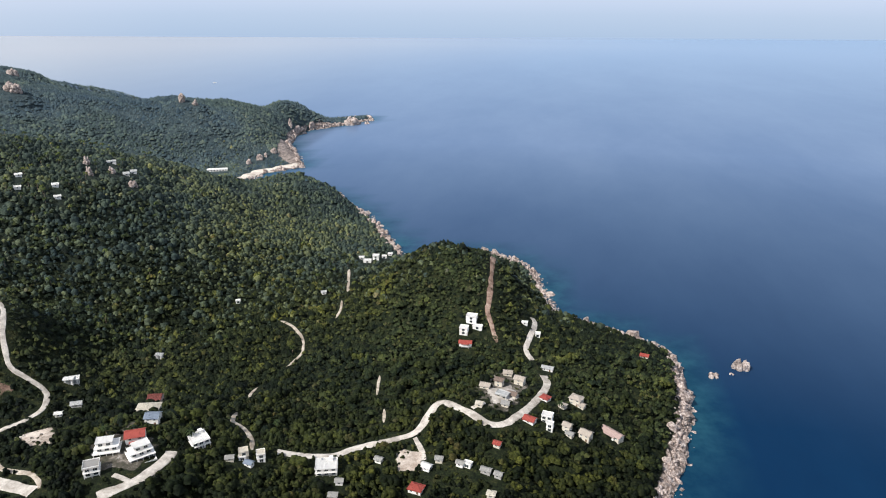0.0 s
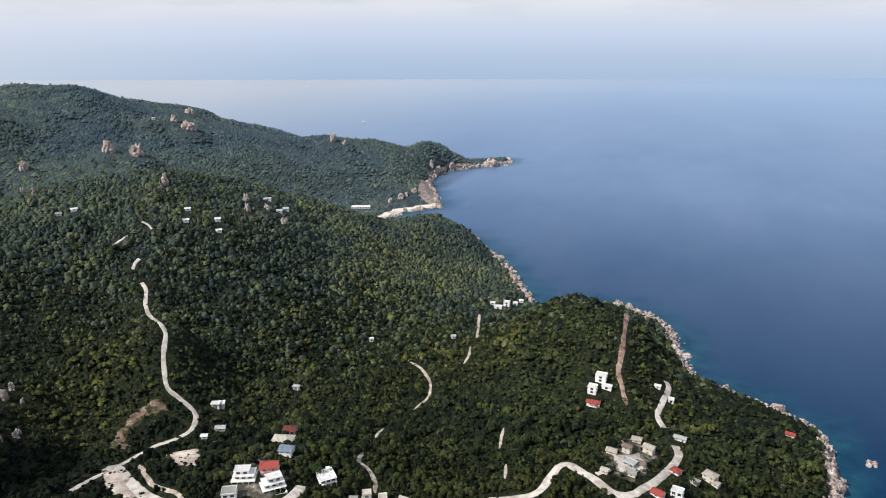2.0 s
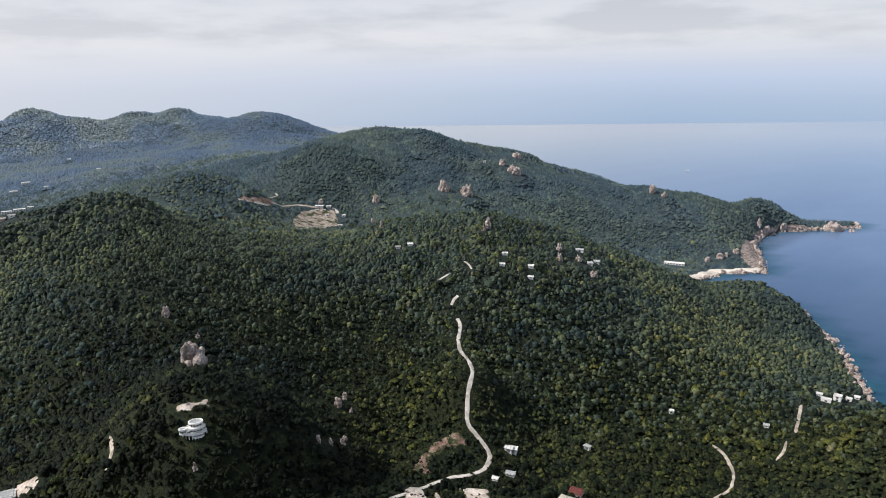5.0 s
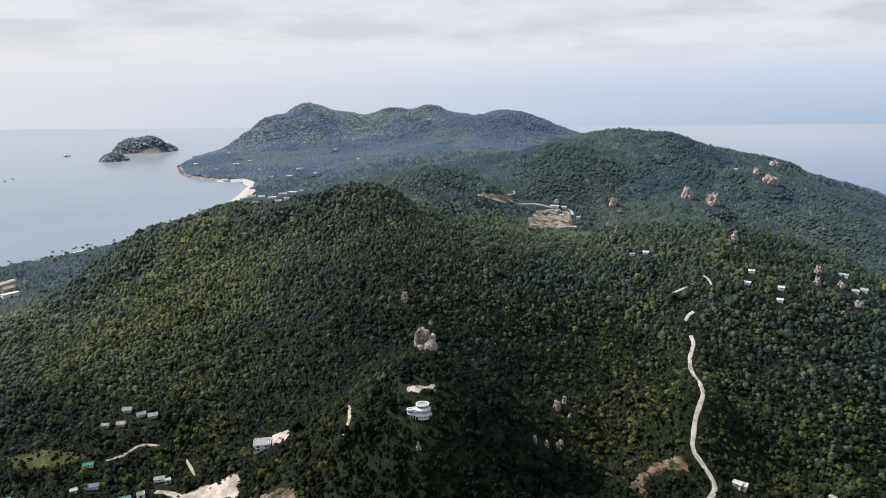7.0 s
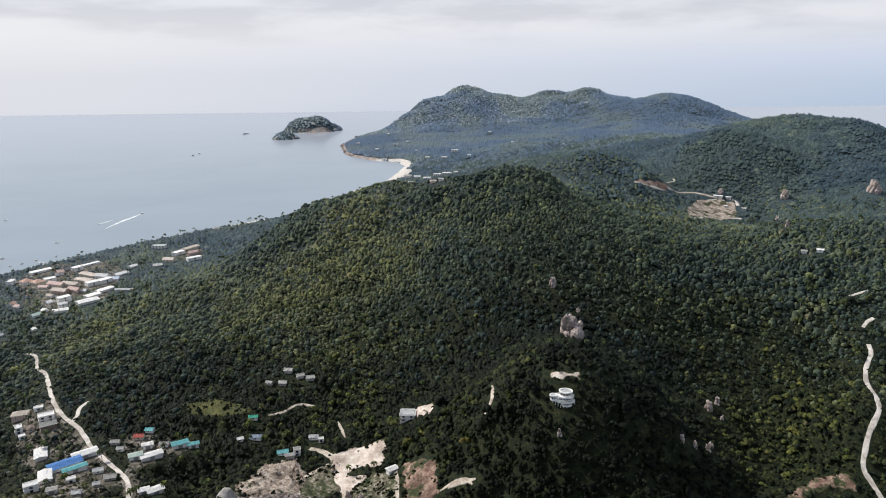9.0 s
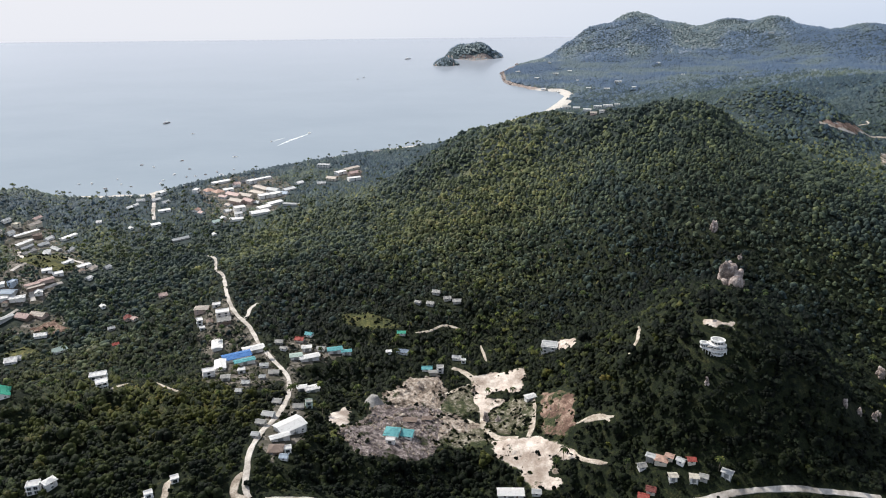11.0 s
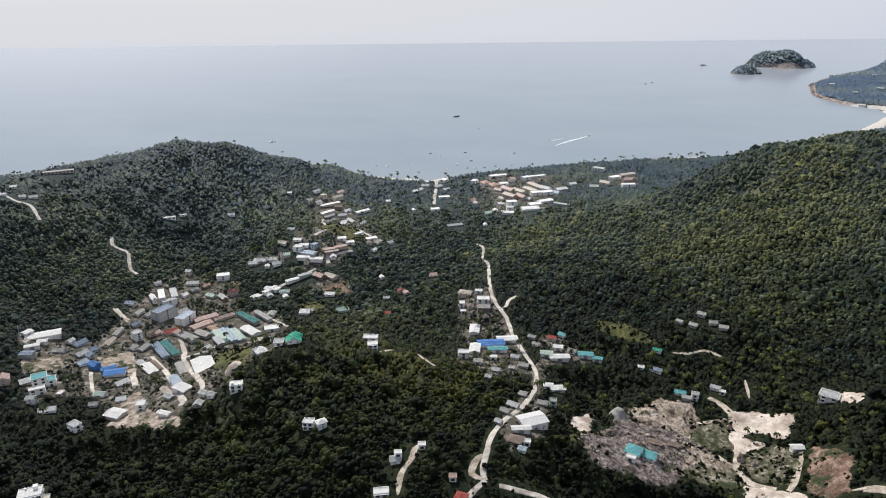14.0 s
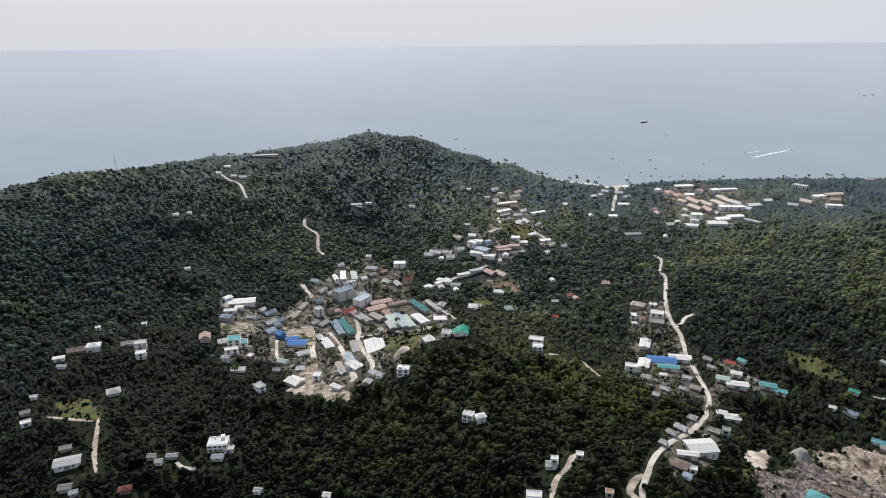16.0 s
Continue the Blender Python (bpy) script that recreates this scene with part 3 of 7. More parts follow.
GROUP = "houses on the middle hills"
site("frame", -557, 87, 76, 13.9, 11.2, 2, "white", "palegrey")
site("gable", -612, -48, 85, 7.4, 4.4, 1, "white", "green")
site("gable", -582, -45, 80, 9.6, 5.7, 1, "white", "slate")
site("gable", -579, -58, 96, 4.5, 3.6, 1, "white", "white")
site("gable", -682, -15, 72, 7.7, 6.2, 1, "grey", "grey")
site("gable", -670, -4, 101, 7.0, 5.6, 1, "grey", "grey")
site("gable", -662, -21, 72, 7.0, 5.6, 1, "grey", "grey")
site("gable", -664, -34, 63, 5.9, 4.2, 1, "grey", "grey")
site("gable", -664, 6, 90, 7.9, 6.3, 1, "grey", "grey")
site("gable", -667, 584, 49, 6.6, 4.0, 1, "white", "white")
site("gable", -562, 649, 41, 6.4, 3.8, 1, "white", "white")
site("gable", -526, 656, 39, 6.2, 5.0, 1, "white", "white")
site("flat", -778, 1122, 35, 20.3, 10.1, 1, "white", "white")
site("flat", -1065, 1158, 42, 6.9, 6.2, 1, "white", "white")
site("shed", -1115, 749, 51, 14.4, 5.8, 1, "white", "white")
site("shed", -1106, 764, 50, 8.3, 4.2, 1, "white", "white")
site("flat", -1088, 747, 55, 6.0, 5.4, 1, "white", "white")
site("flat", -1069, 771, 54, 7.1, 5.7, 1, "white", "white")
site("gable", -499, 743, 34, 6.6, 5.3, 1, "white", "palegrey")
site("gable", -501, 761, 33, 6.8, 5.4, 1, "white", "palegrey")
site("shed", -362, 431, 30, 6.7, 5.4, 1, "white", "white")
site("gable", -674, 569, 50, 5.7, 3.5, 1, "white", "grey")

GROUP = "houses around the quarry"
site("hip", -431, -43, 81, 10.0, 10.0, 2, "white", "teal")
site("gable", -434, -32, 79, 8.1, 8.1, 2, "white", "teal")
site("flat", -417, -43, 81, 6.2, 3.7, 2, "white", "white")
site("shed", -462, -32, 84, 9.3, 4.7, 1, "brown", "brown")
site("shed", -470, -19, 82, 6.6, 3.5, 1, "grey", "brown")
site("shed", -491, 63, 113, 8.1, 4.8, 1, "white", "white")
site("gable", -557, -22, 92, 8.6, 5.2, 1, "white", "teal")
site("flat", -555, -10, 91, 5.7, 4.6, 2, "white", "grey")
site("gable", -577, 5, 80, 7.6, 4.6, 1, "white", "palegrey")
site("flat", -571, 11, 89, 4.5, 3.6, 1, "white", "white")
site("shed", -550, -16, 92, 6.9, 3.5, 1, "grey", "grey")
site("shed", -376, 38, 89, 16.1, 6.5, 1, "white", "white")
site("gable", -377, 55, 82, 5.3, 3.7, 1, "white", "palegrey")
site("flat", -559, 87, 76, 11.9, 9.5, 2, "white", "slate")
site("hip", -376, 133, 65, 7.4, 5.9, 1, "cream", "orange")
site("gable", -376, 138, 60, 4.5, 4.0, 1, "cream", "orange")
site("gable", -376, 121, 102, 4.5, 4.0, 1, "palegrey", "grey")
site("shed", -379, 127, 61, 4.5, 3.5, 1, "grey", "palegrey")
site("gable", -372, 144, 49, 4.5, 3.6, 1, "white", "palegrey")
site("gable", -371, 150, 88, 4.5, 3.6, 1, "cream", "red")
site("shed", -364, 137, 89, 4.5, 3.5, 1, "white", "cream")
site("shed", -361, 149, 77, 4.5, 3.5, 1, "white", "cream")
site("gable", -361, 155, 67, 4.5, 3.6, 1, "grey", "grey")
site("shed", -361, 169, 55, 5.6, 3.5, 1, "white", "palegrey")
site("gable", -360, 123, 71, 5.2, 4.6, 1, "cream", "darkred")
site("gable", -357, 118, 71, 6.0, 4.2, 1, "cream", "red")

GROUP = "houses along the valley road"
site("shed", -586, -219, 107, 8.5, 16.1, 1, "white", "white")
site("shed", -539, -201, 107, 8.5, 15.3, 1, "white", "white")
site("shed", -557, -192, 117, 23.8, 10.7, 1, "white", "blue")
site("shed", -572, -181, 116, 18.4, 8.3, 1, "white", "white")
site("shed", -547, -182, 116, 17.0, 5.1, 1, "white", "teal")
site("flat", -521, -205, 111, 9.7, 6.8, 2, "white", "white")
site("flat", -529, -180, 109, 6.8, 4.8, 1, "white", "white")
site("shed", -512, -188, 100, 6.6, 4.6, 1, "white", "grey")
site("gable", -540, -163, 97, 6.8, 4.7, 1, "white", "palegrey")
site("gable", -526, -151, 96, 8.1, 5.7, 1, "grey", "grey")
site("gable", -515, -158, 97, 4.5, 4.0, 1, "grey", "palegrey")
site("gable", -502, -168, 89, 5.8, 4.7, 1, "grey", "palegrey")
site("gable", -483, -168, 89, 4.5, 4.0, 1, "grey", "palegrey")
site("hip", -673, -263, 96, 13.6, 9.5, 2, "pink", "tan")
site("flat", -679, -249, 105, 8.0, 5.6, 1, "white", "white")
site("flat", -655, -235, 110, 13.0, 9.1, 2, "white", "white")
site("flat", -645, -256, 112, 6.2, 7.4, 2, "white", "white")
site("gable", -637, -228, 110, 12.7, 8.9, 2, "brown", "grey")
site("flat", -632, -249, 112, 5.4, 4.3, 1, "white", "white")
site("gable", -643, -245, 111, 5.4, 6.5, 1, "cream", "brown")
site("gable", -594, -143, 83, 7.6, 6.1, 1, "cream", "red")
site("gable", -604, -136, 73, 6.4, 5.1, 1, "white", "teal")
site("gable", -588, -161, 85, 6.8, 4.7, 1, "grey", "grey")
site("gable", -575, -154, 75, 5.4, 3.8, 1, "white", "grey")
site("shed", -558, -139, 104, 9.9, 6.0, 1, "white", "palegreen")
site("shed", -576, -133, 103, 7.8, 4.7, 1, "white", "white")
site("shed", -558, -127, 113, 16.6, 6.6, 1, "white", "white")
site("gable", -577, -120, 82, 6.6, 4.6, 1, "white", "grey")
site("shed", -575, -107, 105, 12.6, 6.3, 1, "white", "teal")
site("shed", -573, -96, 99, 8.3, 4.1, 1, "white", "teal")
site("shed", -496, -121, 104, 6.9, 4.8, 1, "white", "white")
site("shed", -496, -113, 113, 10.7, 6.4, 1, "white", "white")
site("gable", -452, -114, 94, 7.1, 5.0, 1, "grey", "grey")
site("flat", -456, -107, 103, 4.9, 4.4, 2, "palegreen", "grey")
site("shed", -408, -110, 133, 17.6, 13.2, 2, "white", "white")
site("shed", -392, -113, 116, 11.9, 3.6, 1, "white", "white")
site("hip", -377, -112, 92, 8.6, 7.7, 1, "brown", "brown")
site("gable", -369, -105, 86, 4.5, 3.6, 1, "white", "paleblue")
site("flat", -379, -105, 105, 4.5, 4.0, 1, "white", "white")
site("hip", -459, -132, 86, 6.0, 5.4, 1, "grey", "grey")
site("gable", -429, -130, 77, 8.1, 4.9, 1, "palegrey", "palegrey")
site("gable", -413, -131, 78, 6.1, 4.2, 1, "grey", "grey")
site("gable", -393, -129, 78, 4.5, 3.6, 1, "grey", "palegrey")
site("gable", -330, -176, 118, 6.2, 5.0, 1, "white", "palegrey")
site("flat", -332, -175, 118, 4.5, 3.6, 2, "white", "white")
site("flat", -346, -165, 116, 4.5, 4.0, 1, "white", "white")
site("flat", -325, -135, 113, 4.5, 3.6, 1, "cream", "orange")
site("hip", -314, -125, 92, 6.4, 5.1, 1, "white", "red")
site("flat", -303, -172, 120, 8.8, 5.3, 1, "white", "white")
site("flat", -352, -255, 106, 7.3, 5.8, 2, "white", "white")
site("hip", -354, -246, 145, 6.5, 5.2, 2, "white", "white")
site("flat", -486, -279, 110, 12.4, 7.4, 2, "white", "white")
site("flat", -468, -267, 120, 8.2, 6.5, 2, "white", "white")
site("gable", -616, -433, 115, 9.4, 6.6, 1, "white", "palegrey")
site("gable", -630, -399, 112, 8.0, 5.6, 1, "white", "palegreen")
site("gable", -630, -338, 118, 5.7, 4.5, 1, "cream", "red")

GROUP = "houses of the valley town"
site("shed", -417, -629, 177, 8.1, 6.5, 1, "white", "white")
site("shed", -424, -616, 138, 30.6, 12.2, 1, "white", "white")
site("shed", -414, -605, 126, 8.1, 4.9, 1, "white", "white")
site("shed", -402, -604, 138, 12.2, 4.9, 1, "white", "white")
site("gable", -412, -581, 115, 10.8, 6.5, 1, "palegrey", "grey")
site("gable", -340, -558, 144, 9.5, 10.4, 2, "pink", "pinkred")
site("flat", -354, -532, 141, 11.8, 10.6, 3, "white", "teal")
site("flat", -340, -517, 142, 12.0, 4.8, 2, "white", "white")
site("flat", -360, -526, 141, 7.5, 9.0, 2, "white", "teal")
site("shed", -424, -413, 51, 36.0, 17.0, 1, "white", "white")
site("shed", -467, -510, 61, 36.0, 6.5, 1, "paleblue", "slate")
site("shed", -476, -506, 63, 36.0, 6.5, 1, "palegreen", "darkteal")
site("shed", -431, -448, 54, 22.0, 6.0, 1, "grey", "grey")
site("gable", -392, -414, 58, 26.6, 7.0, 1, "white", "paleblue")
site("shed", -378, -394, 81, 13.6, 9.0, 1, "white", "white")
site("shed", -522, -480, 61, 31.9, 8.0, 1, "palegreen", "palegreen")
site("shed", -529, -475, 58, 35.0, 7.0, 1, "paleblue", "paleblue")
site("shed", -532, -467, 60, 29.5, 7.0, 1, "palegrey", "palegreen")
site("shed", -512, -475, 60, 17.8, 6.0, 1, "grey", "palegrey")
site("gable", -511, -536, -28, 16.8, 9.0, 1, "white", "red")
site("gable", -512, -531, 8, 12.0, 7.0, 1, "pink", "pinkred")
site("flat", -534, -569, -5, 23.3, 13.0, 4, "palegrey", "slate")
site("flat", -539, -543, 3, 21.5, 11.0, 3, "white", "paleblue")
site("gable", -552, -559, -22, 10.4, 8.0, 2, "white", "palegrey")
site("shed", -537, -519, -20, 22.2, 9.0, 1, "pink", "pinkred")
site("shed", -553, -527, -27, 25.2, 8.0, 1, "pink", "pinkred")
site("gable", -565, -512, -26, 23.2, 6.0, 1, "cream", "pinkred")
site("shed", -507, -511, 78, 23.0, 9.0, 1, "grey", "grey")
site("shed", -520, -503, 80, 18.2, 8.0, 1, "grey", "grey")
site("gable", -536, -502, 75, 12.9, 6.0, 1, "cream", "orange")
site("shed", -546, -461, 70, 23.7, 10.0, 1, "white", "white")
site("flat", -562, -445, -52, 15.6, 11.0, 1, "white", "white")
site("shed", -494, -399, 42, 22.0, 7.0, 1, "palegrey", "palegrey")
site("flat", -427, -332, -62, 8.0, 8.0, 1, "white", "palegrey")
site("shed", -477, -394, 43, 22.0, 6.0, 1, "cream", "tan")
site("gable", -434, -321, -62, 11.0, 12.0, 1, "white", "green")
site("shed", -573, -485, 71, 36.0, 6.5, 1, "grey", "darkteal")
site("shed", -584, -473, 67, 30.8, 5.0, 1, "palegrey", "grey")
site("flat", -651, -583, -52, 15.2, 11.0, 2, "white", "white")
site("gable", -622, -545, -31, 10.8, 8.0, 2, "pink", "darkred")
site("gable", -608, -549, 62, 14.4, 6.0, 1, "brown", "palegrey")
site("flat", -569, -605, 47, 29.3, 7.0, 2, "palegrey", "white")
site("flat", -581, -598, 49, 29.4, 7.0, 2, "palegrey", "palegrey")
site("flat", -563, -588, -27, 16.0, 6.0, 2, "white", "palegrey")
site("gable", -589, -590, -3, 7.9, 6.0, 1, "white", "white")
site("gable", -619, -603, -58, 13.5, 8.0, 1, "cream", "palegrey")
site("gable", -606, -590, -19, 9.0, 6.0, 1, "grey", "grey")
site("gable", -605, -564, -89, 10.3, 7.0, 1, "cream", "palegreen")
site("gable", -557, -606, 58, 15.1, 5.0, 2, "white", "white")
site("gable", -622, -586, -14, 9.8, 6.0, 1, "brown", "orange")
site("gable", -590, -631, -15, 8.3, 5.0, 1, "white", "palegrey")
site("flat", -479, -552, -14, 8.4, 8.0, 3, "white", "palegrey")
site("gable", -493, -548, -10, 6.1, 6.0, 2, "pink", "brown")
site("gable", -499, -546, -4, 6.7, 6.0, 1, "pink", "pinkred")
site("gable", -476, -575, 22, 16.8, 5.0, 1, "grey", "grey")
site("gable", -452, -562, 19, 19.2, 6.0, 1, "cream", "tan")
site("gable", -501, -577, -21, 8.0, 7.0, 1, "palegrey", "slate")
site("gable", -434, -580, -4, 12.9, 8.0, 1, "paleblue", "slate")
site("gable", -418, -559, -7, 11.2, 8.0, 1, "palegrey", "palegrey")
site("gable", -429, -559, -5, 10.5, 7.0, 1, "paleblue", "slate")
site("gable", -404, -526, 85, 9.4, 7.0, 2, "blue", "blue")
site("gable", -404, -542, -6, 9.2, 8.0, 1, "white", "paleblue")
site("gable", -432, -590, 5, 6.6, 6.0, 1, "white", "palegrey")
site("gable", -420, -550, -8, 5.9, 6.0, 1, "palegrey", "slate")
site("shed", -403, -500, -50, 17.4, 10.0, 1, "white", "blue")
site("shed", -407, -512, -33, 12.6, 5.0, 1, "paleblue", "blue")
site("gable", -389, -476, -18, 10.8, 7.0, 1, "white", "white")
site("gable", -362, -471, -78, 8.8, 6.0, 1, "white", "palegreen")
site("gable", -361, -446, -49, 7.0, 6.0, 1, "white", "white")
site("shed", -338, -427, -86, 12.8, 11.0, 1, "cream", "white")
site("flat", -353, -415, -56, 6.5, 8.0, 2, "white", "white")
site("shed", -345, -383, -88, 9.7, 3.5, 1, "white", "white")
site("shed", -423, -479, 66, 21.6, 8.0, 1, "cream", "white")
site("gable", -431, -496, 68, 13.9, 6.0, 1, "brown", "palegrey")
site("gable", -433, -481, 65, 19.6, 5.0, 1, "grey", "brown")
site("flat", -374, -335, -57, 9.5, 7.0, 2, "white", "white")
site("gable", -357, -359, -71, 5.9, 6.0, 1, "grey", "palegrey")
site("gable", -367, -354, -83, 5.8, 5.0, 1, "white", "palegrey")
site("gable", -495, -476, -12, 7.5, 5.0, 1, "white", "white")
site("gable", -369, -364, 81, 6.2, 5.0, 1, "cream", "palegrey")
site("flat", -311, -439, -9, 6.7, 9.0, 2, "white", "palegrey")
site("gable", -464, -529, 8, 13.1, 7.0, 1, "grey", "grey")
site("gable", -458, -536, 3, 8.5, 6.0, 1, "palegrey", "grey")
site("gable", -368, -400, 78, 8.0, 5.0, 1, "grey", "palegrey")
site("gable", -377, -412, 62, 14.4, 5.0, 1, "cream", "tan")
site("gable", -527, -584, 6, 11.3, 6.0, 1, "palegrey", "grey")
site("gable", -523, -594, 12, 13.0, 6.0, 1, "cream", "grey")
site("gable", -345, -459, -60, 5.9, 5.0, 1, "grey", "grey")
site("gable", -321, -481, 131, 11.8, 5.9, 1, "white", "white")
site("gable", -701, -562, 109, 15.0, 9.0, 1, "grey", "palegrey")
site("gable", -708, -544, 107, 9.4, 6.6, 1, "grey", "palegrey")
site("shed", -625, -512, 99, 8.1, 4.9, 1, "white", "white")
site("shed", -649, -507, 98, 18.0, 7.2, 1, "white", "white")

GROUP = "houses up the valley towards the bay"
site("shed", -624, -514, -15, 9.6, 5.0, 1, "white", "white")
site("shed", -641, -509, -12, 10.6, 5.0, 1, "white", "white")
site("shed", -651, -507, -5, 9.2, 5.0, 1, "palegrey", "white")
site("shed", -676, -496, -28, 16.7, 5.5, 1, "white", "white")
site("shed", -692, -488, -29, 16.8, 5.5, 1, "palegrey", "palegrey")
site("gable", -699, -471, 74, 16.3, 10.0, 1, "brown", "pinkred")
site("gable", -704, -457, 73, 17.9, 9.0, 1, "pink", "tan")
site("gable", -664, -434, -73, 11.9, 7.0, 1, "white", "white")
site("gable", -612, -435, -71, 10.8, 10.0, 1, "white", "white")
site("gable", -632, -397, -46, 11.3, 9.0, 1, "white", "palegreen")
site("gable", -639, -481, -43, 5.5, 6.0, 1, "white", "white")
site("gable", -634, -500, -42, 6.6, 7.0, 1, "palegrey", "palegrey")
site("gable", -650, -490, -54, 11.8, 6.0, 1, "white", "palegreen")
site("gable", -693, -567, -59, 11.4, 9.0, 1, "grey", "palegrey")
site("gable", -702, -560, -48, 13.4, 9.0, 1, "palegrey", "palegrey")
site("gable", -707, -545, -71, 11.5, 9.0, 1, "grey", "grey")
site("gable", -700, -536, -49, 10.5, 9.0, 1, "white", "palegrey")
site("gable", -692, -545, -61, 5.2, 6.0, 1, "white", "white")
site("gable", -719, -533, -51, 8.2, 8.0, 1, "palegrey", "palegreen")
site("flat", -742, -521, -62, 12.8, 9.0, 1, "white", "white")
site("flat", -734, -524, -81, 11.7, 10.0, 2, "white", "white")
site("shed", -731, -506, -89, 18.9, 11.0, 1, "palegrey", "paleblue")
site("flat", -745, -506, 78, 6.6, 9.0, 2, "paleblue", "paleblue")
site("shed", -721, -508, -70, 16.1, 8.0, 1, "white", "white")
site("shed", -725, -491, -69, 15.5, 8.0, 1, "white", "white")
site("gable", -716, -500, -79, 6.0, 7.0, 1, "cream", "brown")
site("shed", -748, -486, -44, 14.7, 6.0, 1, "cream", "pinkred")
site("shed", -761, -476, -41, 14.8, 6.0, 1, "pink", "pinkred")
site("shed", -746, -481, -42, 17.3, 5.0, 1, "brown", "tan")
site("gable", -740, -475, -57, 7.8, 8.0, 1, "white", "white")
site("flat", -782, -486, -63, 11.4, 10.0, 1, "white", "white")
site("flat", -781, -473, -53, 11.4, 9.0, 1, "white", "white")
site("flat", -819, -481, -20, 14.8, 6.0, 1, "white", "white")
site("flat", -821, -462, -39, 16.2, 8.0, 1, "white", "white")
site("gable", -802, -455, -56, 6.1, 7.0, 1, "cream", "brown")
site("gable", -816, -450, -6, 13.3, 7.0, 1, "cream", "tan")
site("shed", -943, -611, -19, 26.4, 7.0, 1, "cream", "white")
site("gable", -929, -599, -22, 19.3, 6.0, 1, "grey", "palegrey")
site("gable", -905, -583, -18, 20.3, 8.0, 1, "grey", "grey")
site("gable", -869, -538, 19, 36.0, 8.0, 1, "white", "palegrey")
site("gable", -944, -584, -38, 14.2, 8.0, 1, "palegrey", "palegrey")
site("gable", -970, -590, -19, 12.9, 8.0, 1, "white", "white")
site("gable", -923, -554, 55, 21.2, 7.0, 1, "grey", "palegrey")
site("gable", -917, -532, -10, 12.7, 7.0, 1, "white", "palegrey")
site("shed", -976, -626, -30, 36.0, 7.0, 1, "cream", "white")
site("gable", -966, -643, -17, 11.2, 8.0, 1, "white", "palegrey")
site("flat", -954, -652, -26, 7.7, 9.0, 2, "cream", "palegrey")
site("flat", -990, -647, -17, 9.0, 9.0, 2, "cream", "cream")
site("gable", -1006, -630, -20, 21.1, 9.0, 2, "cream", "tan")
site("gable", -973, -608, -55, 11.6, 8.0, 2, "brown", "brown")
site("gable", -1032, -640, -8, 16.5, 8.0, 1, "cream", "pinkred")
site("gable", -993, -663, -12, 14.1, 7.0, 1, "white", "palegrey")
site("shed", -978, -565, -23, 25.2, 7.0, 1, "white", "white")
site("gable", -1049, -553, -71, 7.2, 7.0, 1, "white", "white")
site("gable", -830, -438, -18, 8.2, 7.0, 1, "white", "palegrey")
site("gable", -787, -440, -13, 6.9, 6.0, 1, "white", "white")
site("gable", -691, -352, -60, 7.7, 8.0, 1, "pink", "darkred")
site("gable", -687, -343, -37, 5.5, 6.0, 1, "cream", "pinkred")
site("gable", -738, -331, -57, 8.6, 8.0, 1, "pink", "pinkred")
site("gable", -724, -395, -48, 4.9, 6.0, 1, "white", "white")
site("gable", -672, -362, -60, 6.6, 5.0, 1, "grey", "palegrey")
site("gable", -751, -536, -71, 10.2, 6.0, 1, "white", "white")
site("gable", -778, -565, -52, 7.7, 6.0, 1, "white", "palegrey")
site("gable", -741, -553, 79, 12.7, 8.0, 1, "cream", "tan")

GROUP = "houses of the seaside town"
site("shed", -1269, -428, -49, 33.4, 10.0, 1, "white", "white")
site("flat", -1212, -454, -5, 15.3, 9.0, 2, "white", "white")
site("hip", -1207, -430, -49, 14.5, 16.0, 2, "white", "orange")
site("hip", -1198, -410, -44, 15.8, 16.0, 2, "cream", "orange")
site("flat", -1211, -396, -57, 16.7, 12.0, 2, "white", "white")
site("gable", -1245, -391, -68, 12.9, 12.0, 2, "white", "pinkred")
site("gable", -1269, -383, -43, 16.7, 11.0, 1, "grey", "darkgrey")
site("flat", -1264, -369, -43, 16.0, 12.0, 2, "white", "white")
site("gable", -1218, -338, 50, 35.3, 13.0, 2, "cream", "tan")
site("gable", -1189, -338, 56, 30.9, 13.0, 2, "cream", "tan")
site("flat", -1170, -322, -53, 19.5, 13.0, 2, "white", "white")
site("flat", -1179, -305, -47, 20.4, 13.0, 2, "white", "white")
site("gable", -1203, -314, 67, 21.7, 12.0, 2, "white", "palegrey")
site("gable", -1190, -295, 75, 21.5, 11.0, 1, "white", "paleblue")
site("gable", -1179, -377, 58, 29.7, 12.0, 2, "cream", "pinkred")
site("gable", -1141, -361, 62, 26.3, 12.0, 2, "pink", "tan")
site("gable", -1173, -354, 62, 27.7, 11.0, 2, "cream", "tan")
site("gable", -1140, -340, 52, 22.8, 11.0, 2, "pink", "pinkred")
site("flat", -1091, -342, -55, 17.4, 12.0, 3, "white", "white")
site("flat", -1066, -337, -67, 11.9, 11.0, 2, "white", "palegrey")
site("shed", -1044, -334, -75, 19.6, 10.0, 1, "white", "white")
site("shed", -1076, -306, -57, 28.6, 15.0, 1, "white", "white")
site("shed", -1103, -306, -45, 21.2, 12.0, 1, "white", "white")
site("shed", -1127, -294, -43, 25.7, 11.0, 1, "white", "white")
site("shed", -1111, -262, 77, 26.7, 6.0, 1, "palegrey", "palegrey")
site("gable", -1094, -363, -39, 11.5, 9.0, 1, "white", "white")
site("gable", -1038, -364, -47, 13.4, 9.0, 1, "white", "palegreen")
site("gable", -1054, -358, -54, 7.5, 8.0, 1, "white", "white")
